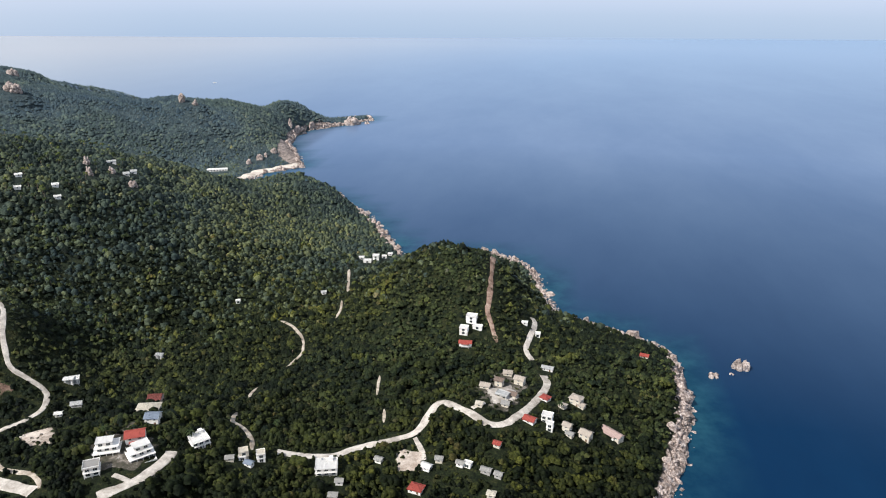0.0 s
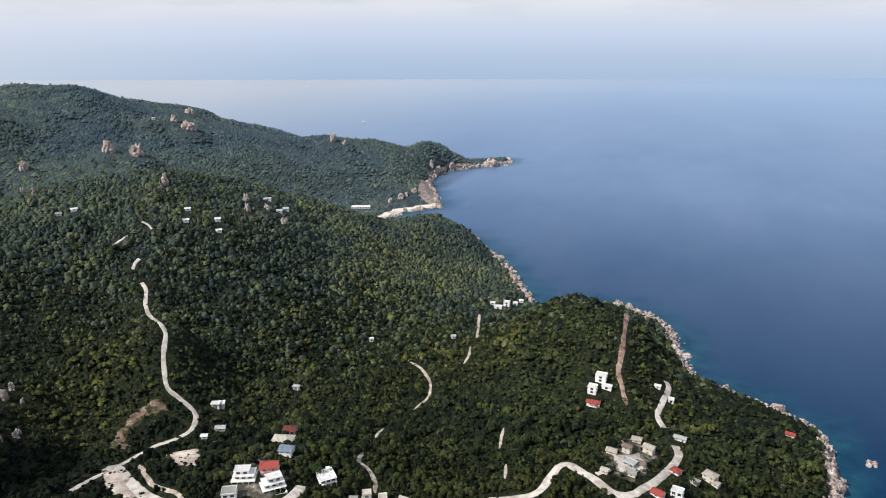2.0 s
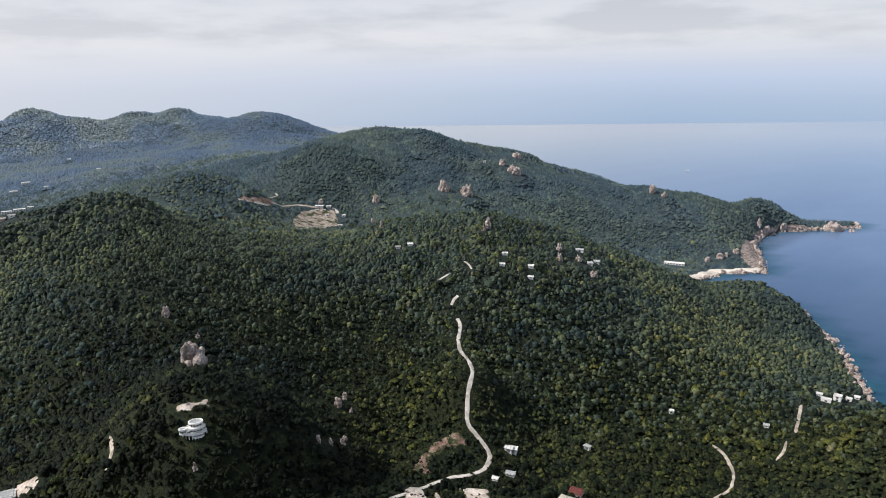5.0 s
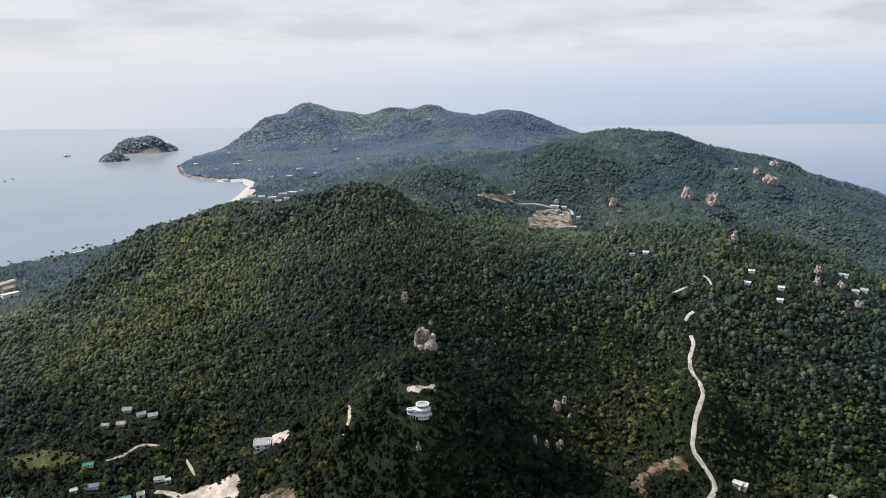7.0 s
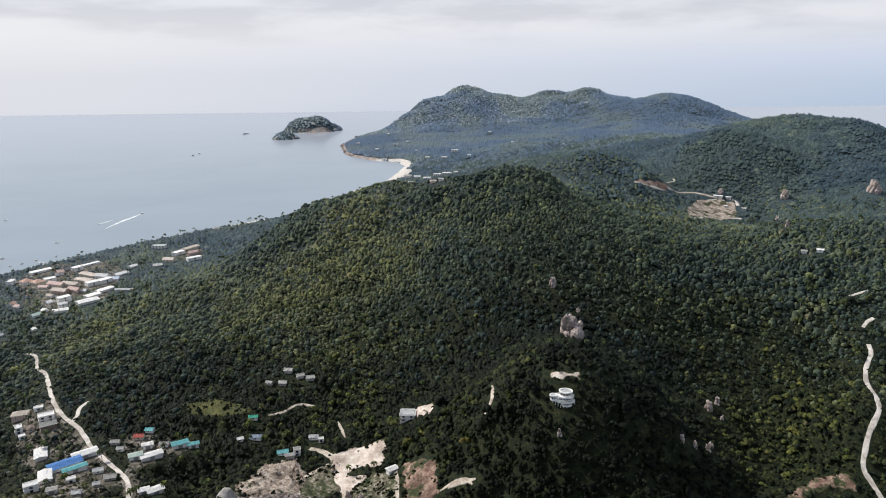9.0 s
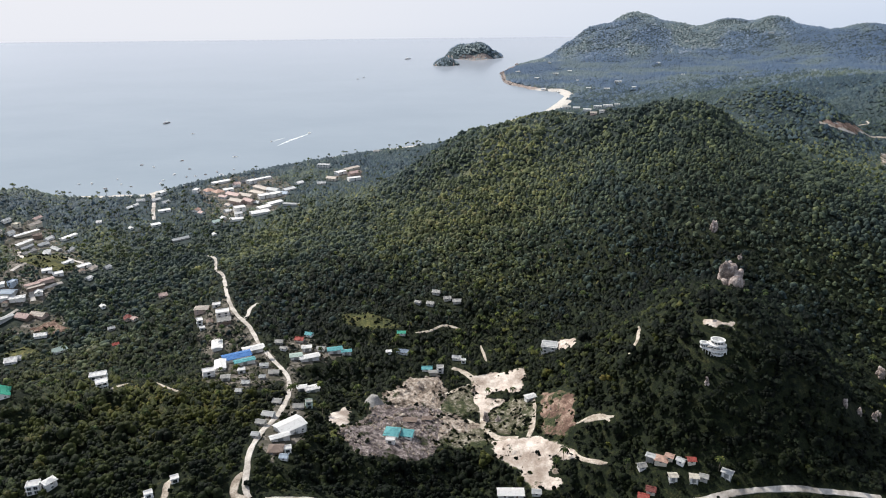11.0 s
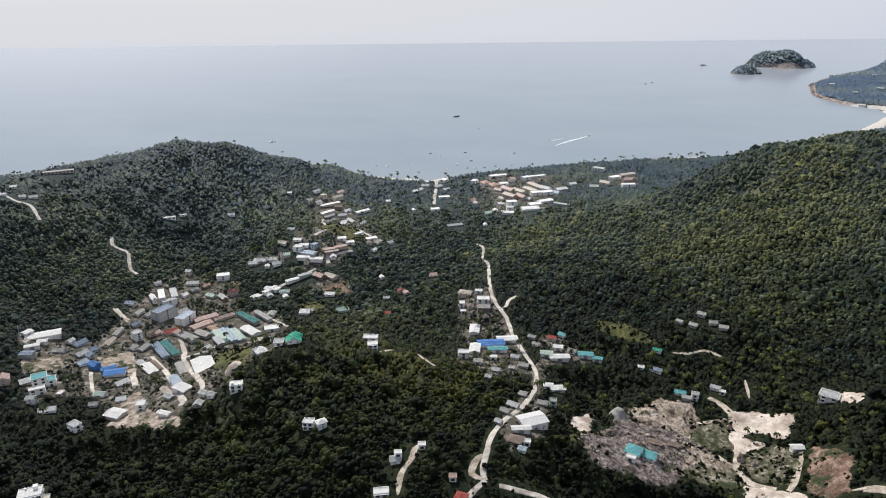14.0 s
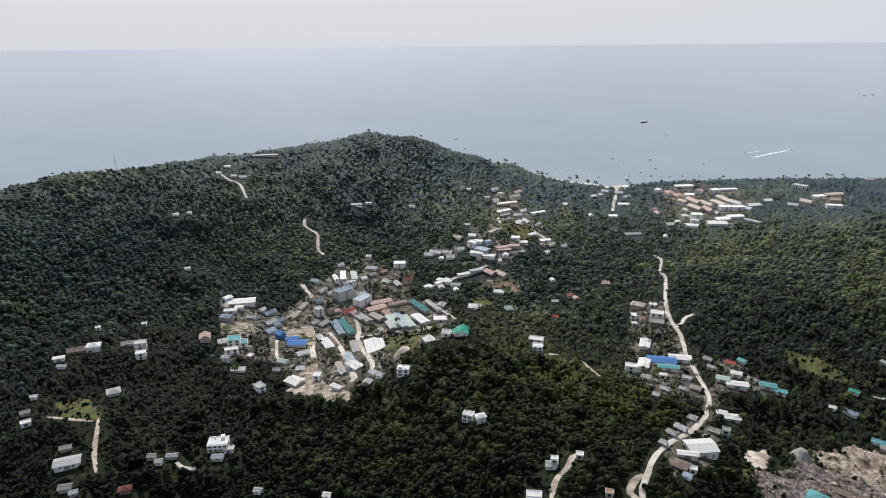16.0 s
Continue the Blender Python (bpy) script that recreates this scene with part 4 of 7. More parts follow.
site("gable", -1103, -417, -15, 10.3, 9.0, 1, "white", "orange")
site("gable", -1088, -404, -30, 8.4, 9.0, 1, "white", "pinkred")
site("flat", -1201, -512, -14, 16.6, 10.0, 2, "white", "white")
site("gable", -1163, -508, -41, 14.7, 9.0, 1, "palegrey", "palegrey")
site("gable", -1149, -486, -35, 13.1, 8.0, 1, "white", "palegrey")
site("flat", -1105, -471, -57, 18.9, 10.0, 1, "white", "white")
site("flat", -1035, -458, -53, 13.6, 11.0, 1, "white", "white")
site("gable", -1162, -533, -77, 12.9, 9.0, 1, "white", "palegrey")
site("flat", -1293, -354, -47, 30.6, 9.0, 1, "white", "white")
site("gable", -1216, -289, -43, 22.1, 10.0, 1, "white", "white")
site("flat", -1386, -255, 78, 24.4, 11.0, 2, "white", "palegrey")
site("flat", -1326, -212, -41, 22.3, 12.0, 2, "white", "white")
site("gable", -1356, -195, -41, 33.1, 12.0, 2, "cream", "tan")
site("flat", -1269, -178, -64, 24.2, 11.0, 2, "white", "white")
site("gable", -1277, -221, 69, 19.6, 11.0, 2, "cream", "tan")
site("gable", -1314, -184, -56, 23.3, 11.0, 2, "pink", "pinkred")
site("gable", -1254, -237, -79, 15.1, 10.0, 1, "cream", "palegrey")
site("gable", -1261, -279, -41, 13.9, 9.0, 1, "white", "white")
site("gable", -1120, -536, -33, 9.7, 8.0, 1, "white", "white")
site("gable", -1135, -531, -25, 8.1, 7.0, 1, "white", "white")
site("gable", -1019, -490, -50, 4.5, 7.0, 1, "white", "white")
site("gable", -974, -347, -57, 4.8, 7.0, 1, "white", "white")
site("gable", -962, -393, -50, 23.3, 7.0, 1, "grey", "palegrey")
site("gable", -1177, -395, 72, 15.4, 9.0, 1, "white", "pinkred")
site("gable", -1136, -326, 70, 10.5, 9.0, 1, "grey", "palegrey")
site("gable", -1126, -371, 56, 11.7, 8.0, 1, "white", "tan")
site("gable", -1523, -162, 91, 10.6, 8.5, 1, "white", "grey")

GROUP = "scattered houses on the western slopes"
site("hip", -257, -605, 142, 11.0, 8.8, 2, "white", "white")
site("gable", -245, -613, 148, 14.3, 8.6, 1, "brown", "brown")
site("shed", -227, -607, 150, 8.3, 4.2, 1, "white", "white")
site("gable", -223, -593, 130, 7.3, 3.6, 1, "white", "palegrey")
site("gable", -283, -595, 145, 10.0, 7.0, 1, "grey", "grey")
site("flat", -286, -577, 144, 10.2, 8.1, 3, "palegrey", "palegrey")
site("flat", -278, -563, 144, 8.3, 6.6, 2, "white", "white")
site("gable", -187, -564, 142, 4.5, 3.6, 1, "white", "white")
site("flat", -167, -532, 158, 7.0, 4.9, 1, "white", "white")
site("gable", -173, -547, 153, 6.3, 4.4, 1, "grey", "grey")
site("hip", -229, -519, 156, 9.7, 8.8, 1, "palegrey", "palegrey")
site("shed", -164, -461, 149, 15.9, 9.5, 1, "white", "palegrey")
site("flat", -239, -393, 134, 13.7, 9.6, 2, "white", "white")
site("flat", -241, -384, 133, 6.8, 4.7, 1, "white", "cream")
site("gable", -231, -383, 129, 7.6, 4.5, 1, "cream", "palegrey")
site("gable", -203, -420, 134, 5.3, 4.2, 1, "cream", "grey")
site("gable", -203, -411, 134, 4.5, 3.6, 1, "white", "palegrey")
site("gable", -212, -409, 133, 7.1, 3.5, 1, "grey", "palegrey")
site("gable", -171, -478, 151, 7.3, 4.4, 1, "grey", "grey")
site("gable", -152, -440, 141, 7.6, 5.3, 1, "grey", "grey")
site("hip", -175, -406, 147, 7.4, 5.2, 1, "brown", "darkred")
site("gable", -153, -431, 151, 4.8, 3.8, 1, "grey", "palegrey")
site("gable", -226, -333, 116, 4.5, 3.5, 1, "white", "palegrey")
site("gable", -247, -290, 120, 4.5, 4.0, 1, "white", "white")
site("gable", -637, -919, 140, 7.8, 5.4, 1, "white", "white")
site("gable", -620, -881, 135, 7.9, 6.4, 1, "cream", "palegrey")
site("gable", -630, -873, 134, 9.9, 6.9, 1, "cream", "palegrey")
site("flat", -714, -924, 137, 40.5, 8.1, 1, "pink", "palegrey")
site("gable", -608, -901, 141, 6.6, 4.6, 1, "white", "white")
site("flat", -733, -741, 130, 17.1, 5.1, 1, "white", "white")
site("flat", -753, -734, 129, 9.5, 3.8, 1, "white", "white")
site("gable", -810, -695, 126, 9.6, 4.8, 1, "white", "palegrey")
site("gable", -956, -652, 119, 8.0, 8.0, 2, "cream", "grey")
site("gable", -944, -682, 121, 6.1, 4.9, 1, "white", "white")
site("gable", -475, -809, 145, 6.7, 3.5, 1, "white", "white")
site("gable", -493, -806, 144, 5.0, 3.5, 1, "white", "white")
site("gable", -419, -705, 144, 6.0, 3.5, 1, "white", "white")
site("flat", -316, -623, 148, 4.5, 3.6, 1, "white", "white")
site("flat", -280, -642, 152, 4.5, 4.0, 1, "white", "white")

GROUP = "far houses under the northern hills"
site("flat", -2985, 283, 85, 19.0, 13.3, 1, "white", "white")
site("flat", -2761, 335, 83, 15.1, 12.1, 1, "white", "white")
site("flat", -2856, 421, 82, 20.9, 12.6, 2, "white", "white")
site("flat", -2975, 495, 81, 16.4, 13.1, 1, "white", "white")
site("flat", -2400, 466, 79, 15.5, 10.9, 1, "white", "white")
site("flat", -2360, 518, 78, 19.8, 11.9, 1, "white", "white")
site("flat", -2514, 590, 77, 23.4, 14.1, 2, "white", "white")
site("flat", -2306, 594, 76, 15.1, 10.6, 1, "white", "white")
site("flat", -2632, 469, 80, 12.1, 10.9, 1, "white", "white")
site("flat", -2533, 330, 83, 13.9, 11.1, 1, "white", "white")
site("flat", -2465, 377, 81, 11.3, 10.2, 1, "white", "white")
site("gable", -1967, 324, 81, 21.8, 13.1, 2, "white", "grey")
site("gable", -1935, 346, 80, 17.9, 12.5, 1, "white", "palegrey")
site("flat", -1863, 361, 79, 20.8, 12.5, 2, "white", "white")
site("flat", -1898, 396, 78, 21.2, 10.6, 2, "white", "white")
site("flat", -1896, 423, 77, 24.8, 12.4, 2, "white", "white")
site("flat", -1922, 453, 77, 14.4, 8.6, 1, "white", "white")
site("gable", -958, 194, 79, 8.1, 4.9, 1, "pink", "tan")
site("gable", -956, 205, 78, 7.1, 4.3, 1, "white", "grey")
site("gable", -1856, 313, 80, 12.0, 9.6, 1, "white", "grey")
site("flat", -3119, 899, 74, 14.7, 13.2, 1, "white", "white")
site("flat", -2587, 836, 72, 12.3, 11.1, 1, "white", "white")
site("flat", -3292, 455, 82, 15.0, 13.5, 1, "white", "white")
site("flat", -3393, 1486, 66, 20.1, 16.0, 1, "white", "white")

GROUP = "small houses between the streets"
site("gable", -534, -616, 100, 10.8, 8.1, 1, "cream", "slate")
site("gable", -326, -505, -70, 7.0, 4.9, 2, "white", "palegrey")
site("flat", -348, -500, 15, 6.4, 5.2, 1, "pink", "white")
site("shed", -592, -467, 15, 9.5, 7.9, 1, "palegrey", "grey")
site("hip", -366, -536, -70, 7.9, 5.2, 1, "white", "palegrey")
site("hip", -417, -344, 60, 10.7, 8.6, 1, "palegrey", "white")
site("hip", -349, -544, 60, 9.2, 7.8, 1, "pink", "palegrey")
site("gable", -637, -625, -70, 6.8, 6.3, 2, "cream", "palegrey")
site("shed", -386, -589, 112, 11.0, 7.2, 2, "grey", "slate")
site("gable", -404, -616, 20, 6.5, 5.2, 1, "palegrey", "tan")

ROADS.append(("concrete", 5.0, "pale concrete road up the valley", [(-913, -601), (-815, -533), (-801, -509), (-796, -488)]))
ROADS.append(("concrete", 4.0, "pale concrete road up the valley", [(-770, -521), (-786, -518), (-801, -513)]))
ROADS.append(("concrete", 5.0, "pale concrete road up the valley", [(-862, -517), (-840, -487), (-831, -460)]))
ROADS.append(("concrete", 4.5, "pale concrete road up the valley", [(-743, -486), (-736, -481), (-727, -475)]))
ROADS.append(("concrete", 7.0, "wide pale concrete road at the junction", [(-370, 317), (-374, 328), (-354, 315), (-324, 296), (-302, 288), (-278, 283)]))
ROADS.append(("dirt", 3.0, "narrow dirt track between the trees", [(-360, 336), (-320, 305), (-303, 299), (-291, 297), (-281, 291), (-276, 285)]))
ROADS.append(("concrete", 3.5, "pale concrete road winding through the forest", [(-530, 532), (-520, 526), (-506, 509), (-483, 489), (-441, 459), (-430, 451), (-417, 432), (-407, 420), (-399, 413), (-387, 412), (-373, 411), (-367, 406), (-363, 392), (-367, 379), (-374, 366), (-376, 346), (-371, 323), (-365, 301), (-358, 277)]))
ROADS.append(("concrete", 3.0, "pale concrete road winding through the forest", [(-351, 158), (-352, 171), (-353, 188), (-354, 206), (-354, 223), (-355, 241), (-357, 264)]))
ROADS.append(("concrete", 3.0, "pale concrete road winding through the forest", [(-549, 541), (-553, 549), (-554, 557)]))
ROADS.append(("concrete", 2.2, "pale concrete road winding through the forest", [(-588, 557), (-587, 567), (-585, 576)]))
ROADS.append(("concrete", 2.2, "pale concrete road winding through the forest", [(-587, 601), (-579, 601), (-571, 598)]))
ROADS.append(("concrete", 5.2, "pale concrete road winding through the forest", [(-167, 363), (-149, 365), (-131, 370), (-121, 380), (-107, 388), (-94, 393), (-85, 397), (-79, 405), (-76, 417), (-73, 428), (-67, 432), (-56, 425), (-48, 420), (-39, 413), (-31, 409), (-21, 413), (-12, 427), (-3, 448), (4, 471), (6, 487), (3, 500)]))
ROADS.append(("concrete", 3.0, "pale concrete road winding through the forest", [(-81, 394), (-74, 382), (-71, 373)]))
ROADS.append(("concrete", 3.0, "pale concrete road winding through the forest", [(-46, 424), (-42, 429), (-38, 433)]))
ROADS.append(("concrete", 5.6, "pale concrete road winding through the forest", [(-221, 331), (-220, 326), (-222, 312), (-225, 302), (-231, 294), (-240, 285)]))
ROADS.append(("concrete", 3.0, "pale concrete road winding through the forest", [(-240, 301), (-234, 300), (-229, 299)]))
ROADS.append(("dirt", 3.2, "narrow dirt track between the trees", [(-181, 357), (-188, 371), (-199, 382), (-209, 388), (-214, 404)]))
ROADS.append(("dirt", 2.6, "narrow dirt track between the trees", [(-223, 444), (-227, 457), (-227, 468)]))
ROADS.append(("dirt", 2.6, "narrow dirt track between the trees", [(-218, 511), (-216, 521), (-214, 535), (-220, 557), (-233, 577), (-247, 590), (-258, 596)]))
ROADS.append(("dirt", 2.2, "narrow dirt track between the trees", [(-124, 458), (-127, 472), (-130, 491)]))
ROADS.append(("dirt", 2.2, "narrow dirt track between the trees", [(-107, 413), (-110, 424), (-112, 433)]))
ROADS.append(("dirt", 3.0, "narrow dirt track between the trees", [(-205, 655), (-216, 693), (-229, 740)]))
ROADS.append(("dirt", 2.4, "narrow dirt track between the trees", [(-201, 598), (-201, 614), (-206, 635)]))
ROADS.append(("concrete", 4.4, "pale concrete road winding through the forest", [(-10, 596), (-7, 587), (-10, 561), (-13, 539), (-7, 524)]))
ROADS.append(("scar", 4.5, "bare reddish earth track on the hillside", [(-58, 744), (-50, 595), (-50, 573), (-44, 554), (-38, 537)]))
ROADS.append(("concrete", 3.5, "pale concrete road winding through the forest", [(-875, -323), (-851, -306), (-803, -289), (-772, -271), (-720, -251), (-678, -234), (-652, -219), (-626, -201), (-603, -188), (-581, -176), (-555, -159), (-535, -146), (-520, -138), (-489, -130), (-457, -126), (-428, -125), (-406, -127), (-390, -128), (-369, -127), (-354, -124), (-339, -121), (-332, -117)]))
ROADS.append(("concrete", 3.5, "pale concrete road winding through the forest", [(-332, -117), (-325, -119), (-316, -122)]))
ROADS.append(("concrete", 3.5, "pale concrete road winding through the forest", [(-332, -108), (-334, -99), (-336, -87), (-337, -75), (-344, 42), (-351, 158), (-352, 171)]))
ROADS.append(("dirt", 4.5, "narrow dirt track between the trees", [(-352, -126), (-344, -128), (-333, -126), (-332, -118)]))
ROADS.append(("concrete", 3.5, "pale concrete road winding through the forest", [(-635, -209), (-649, -207), (-664, -208), (-673, -203)]))
ROADS.append(("dirt", 3.5, "narrow dirt track between the trees", [(-351, -165), (-344, -169), (-334, -167), (-322, -168), (-305, -162)]))
ROADS.append(("dirt", 2.4, "narrow dirt track between the trees", [(-501, -241), (-489, -226), (-479, -212)]))
ROADS.append(("dirt", 3.0, "narrow dirt track between the trees", [(-465, -260), (-476, -259), (-487, -257)]))
ROADS.append(("concrete", 4.0, "pale concrete road winding through the forest", [(-636, -748), (-622, -732), (-623, -720), (-623, -708), (-598, -681), (-593, -665)]))
ROADS.append(("concrete", 3.6, "pale concrete road winding through the forest", [(-612, -914), (-607, -879), (-610, -856), (-590, -815)]))
ROADS.append(("dirt", 3.5, "narrow dirt track between the trees", [(-501, -588), (-508, -606), (-513, -620)]))
ROADS.append(("dirt", 3.2, "narrow dirt track between the trees", [(-203, -493), (-193, -477), (-182, -459), (-172, -438)]))
ROADS.append(("dirt", 3.0, "narrow dirt track between the trees", [(-181, -529), (-189, -512), (-199, -493)]))
ROADS.append(("concrete", 3.0, "pale concrete road winding through the forest", [(-211, -403), (-211, -395), (-215, -387)]))
ROADS.append(("concrete", 3.6, "pale concrete road winding through the forest", [(-629, -515), (-649, -508), (-666, -503), (-694, -492), (-711, -484)]))
ROADS.append(("concrete", 3.6, "pale concrete road winding through the forest", [(-732, -482), (-747, -475), (-767, -461)]))
ROADS.append(("concrete", 5, "pale concrete road winding through the forest", [(-1065, -473), (-1108, -491), (-1156, -509), (-1225, -538)]))
ROADS.append(("dirt", 3.5, "narrow dirt track between the trees", [(-634, -105), (-630, -89), (-628, -72), (-624, -54)]))
ROADS.append(("dirt", 2.8, "narrow dirt track between the trees", [(-617, -35), (-621, -21), (-629, -8), (-623, 8)]))
ROADS.append(("dirt", 2.4, "narrow dirt track between the trees", [(-594, 28), (-582, 30), (-568, 32)]))
ROADS.append(("dirt", 2.4, "narrow dirt track between the trees", [(-490, 144), (-473, 139), (-464, 131), (-465, 129)]))
ROADS.append(("dirt", 4.0, "pale dirt road on the hill", [(-1053, 550), (-1062, 593), (-1134, 695), (-1112, 752)]))
ROADS.append(("dirt", 2.6, "pale dirt road on the hill", [(-1171, 670), (-1186, 694), (-1188, 704), (-1202, 707)]))
ROADS.append(("concrete", 4.6, "pale terrace cut into the cleared hill", [(-973, 613), (-1036, 669), (-1081, 720)]))
ROADS.append(("concrete", 4.6, "pale terrace cut into the cleared hill", [(-1052, 710), (-1069, 732), (-1082, 749)]))
ROADS.append(("concrete", 4.6, "pale terrace cut into the cleared hill", [(-958, 595), (-960, 616), (-1028, 696)]))
ROADS.append(("concrete", 4.6, "pale terrace cut into the cleared hill", [(-1105, 706), (-1110, 733), (-1104, 755)]))
ROADS.append(("concrete", 4.6, "pale terrace cut into the cleared hill", [(-1102, 769), (-1092, 772), (-1083, 769)]))
ROADS.append(("concrete", 4.6, "pale terrace cut into the cleared hill", [(-1053, 653), (-1043, 656), (-996, 625)]))
ROADS.append(("concrete", 4.6, "pale terrace cut into the cleared hill", [(-1088, 723), (-1093, 739), (-1091, 750)]))
ROADS.append(("concrete", 4.6, "pale terrace cut into the cleared hill", [(-1043, 729), (-1045, 741), (-1039, 746)]))
ROADS.append(("concrete", 4.6, "pale terrace cut into the cleared hill", [(-1058, 569), (-1074, 606), (-1096, 642)]))
ROADS.append(("concrete", 4.6, "pale terrace cut into the cleared hill", [(-1054, 578), (-1061, 599), (-1069, 614)]))
ROADS.append(("dirt", 3.2, "narrow dirt track between the trees", [(-428, 94), (-426, 100), (-419, 112)]))

ROADS.append(("concrete", 4.0, "pale concrete street of the town", [(-506, -522), (-480, -491), (-465, -478), (-403, -403), (-381, -376), (-373, -371)]))
ROADS.append(("concrete", 4.2, "pale concrete street of the town", [(-455, -509), (-425, -461), (-381, -405), (-362, -379), (-360, -381)]))
ROADS.append(("concrete", 3.0, "pale concrete street of the town", [(-470, -481), (-486, -474), (-511, -471)]))
ROADS.append(("concrete", 5.0, "pale concrete street of the town", [(-448, -530), (-409, -485), (-391, -463)]))
ROADS.append(("concrete", 3.0, "pale concrete street of the town", [(-396, -522), (-372, -493), (-364, -478)]))
ROADS.append(("concrete", 3.0, "pale concrete street of the town", [(-595, -494), (-586, -465), (-575, -433)]))
ROADS.append(("concrete", 3.0, "pale concrete street of the town", [(-515, -618), (-508, -599), (-506, -590)]))
ROADS.append(("dirt", 5.0, "pale dirt track through the quarry", [(-563, 1), (-556, 10), (-546, 18), (-534, 21), (-506, 22), (-487, 26), (-469, 25), (-454, 29), (-445, 37), (-441, 49)]))
ROADS.append(("dirt", 4.0, "pale dirt track through the quarry", [(-534, 16), (-520, -4), (-506, -9), (-490, -11), (-480, -8)]))
ROADS.append(("dirt", 3.5, "pale dirt track through the quarry", [(-478, 11), (-469, 20), (-461, 26)]))
ROADS.append(("dirt", 4.0, "pale dirt track through the quarry", [(-489, 65), (-471, 63), (-446, 59), (-439, 56)]))
ROADS.append(("dirt", 2.6, "narrow pale dirt track by the quarry", [(-431, 89), (-429, 100), (-424, 106), (-417, 109)]))
ROADS.append(("dirt", 3.0, "narrow pale dirt track by the quarry", [(-417, 77), (-399, 87), (-390, 97), (-387, 102)]))

YARDS.append(("cleared", "sandy court between the town houses", [(-422, -542), (-450, -534), (-429, -506), (-408, -486), (-406, -489), (-422, -508), (-410, -525)]))
YARDS.append(("cleared", "raw building lot below the town", [(-361, -445), (-379, -447), (-371, -429), (-346, -401), (-346, -381), (-341, -364), (-336, -361), (-330, -398), (-327, -422), (-338, -424)]))
YARDS.append(("grass", "rough yellow grass behind the sheds", [(-483, -451), (-517, -443), (-420, -356), (-398, -348), (-395, -366), (-419, -397)]))
YARDS.append(("sand", "pale sandy quarry yard", [(-545, 21), (-548, 37), (-541, 61), (-528, 62), (-524, 57), (-514, 60), (-507, 58), (-509, 52), (-519, 45), (-522, 33), (-510, 29), (-509, 40), (-500, 43), (-493, 32), (-486, 30), (-489, 24), (-499, 23), (-501, 17), (-520, 19), (-534, 21)]))
YARDS.append(("sand", "pale sandy quarry yard", [(-442, 30), (-445, 41), (-441, 53), (-434, 63), (-426, 72), (-417, 77), (-408, 84), (-399, 87), (-402, 80), (-407, 75), (-411, 71), (-404, 68), (-396, 66), (-384, 71), (-381, 67), (-383, 54), (-393, 50), (-405, 45), (-412, 40), (-423, 32), (-433, 26)]))
YARDS.append(("rubble", "quarry slope of mauve grey broken rock", [(-421, -78), (-433, -73), (-447, -55), (-466, -48), (-484, -31), (-486, -12), (-478, -5), (-480, 11), (-468, 9), (-458, -9), (-433, -11), (-416, -12), (-406, -24), (-398, -43), (-390, -58), (-395, -66), (-408, -72)]))
YARDS.append(("cut", "pale tan cut face of the quarry", [(-490, -50), (-506, -54), (-527, -44), (-541, -35), (-545, -12), (-524, -6), (-490, -11), (-489, -29), (-485, -41)]))
YARDS.append(("scrub", "stony scrub beside the rubble", [(-475, -10), (-477, 11), (-462, 21), (-446, 29), (-437, 25), (-434, 3), (-436, -10)]))
YARDS.append(("scrub", "stony scrub between the quarry tracks", [(-514, -5), (-530, 16), (-492, 21), (-480, 2), (-487, -9)]))
YARDS.append(("scrub", "green island between the quarry tracks", [(-484, 32), (-502, 49), (-488, 63), (-445, 58), (-449, 41), (-457, 30)]))
YARDS.append(("sand", "tan knoll of scraped earth", [(-475, 32), (-476, 40), (-463, 41), (-457, 34), (-465, 31)]))
YARDS.append(("rubble", "quarry slope of mauve grey broken rock", [(-435, -70), (-470, -60), (-492, -50), (-493, -29), (-493, -10), (-479, -4), (-478, -31), (-458, -50)]))
YARDS.append(("cut", "tan scraped bank beside the rubble", [(-485, -12), (-484, 2), (-479, 12), (-464, 21), (-458, 11), (-460, -1), (-442, -10)]))
YARDS.append(("red", "raw reddish brown earth slope", [(-492, 73), (-478, 86), (-463, 91), (-452, 88), (-432, 87), (-423, 82), (-431, 72), (-439, 66), (-454, 71), (-472, 71)]))
YARDS.append(("sand", "small scraped earth lot", [(-449, -89), (-468, -81), (-440, -75), (-432, -79), (-433, -86)]))
YARDS.append(("cleared", "half-cleared earth terraces on the hill", [(-1112, 704), (-1110, 750), (-1089, 765), (-1060, 754), (-993, 649), (-964, 602), (-1034, 641)]))
YARDS.append(("scar", "reddish cut bank along the ridge", [(-1057, 558), (-1077, 602), (-1129, 661), (-1072, 620), (-1054, 578)]))
YARDS.append(("red", "red clay sports field", [(-678, -456), (-699, -435), (-681, -415), (-666, -433)]))
YARDS.append(("sand", "pale scraped earth lot by the bend", [(-352, 359), (-338, 370), (-314, 348), (-304, 330), (-318, 330)]))
YARDS.append(("red", "burnt brown cleared slope", [(-401, 400), (-391, 400), (-400, 389), (-406, 369), (-399, 354), (-393, 356), (-402, 356), (-407, 377)]))
YARDS.append(("sand", "pale dirt shoulder of the junction", [(-366, 310), (-368, 325), (-335, 301), (-314, 288), (-317, 283), (-332, 288)]))
YARDS.append(("sand", "small pale yard behind the house", [(-563, 97), (-553, 106), (-543, 105), (-552, 97)]))
YARDS.append(("sand", "pale drive above the villa", [(-453, 180), (-447, 197), (-443, 196), (-449, 180)]))
YARDS.append(("cleared", "bare lot by the white sheds", [(-379, -590), (-391, -579), (-411, -577), (-394, -553), (-370, -556), (-371, -573)]))
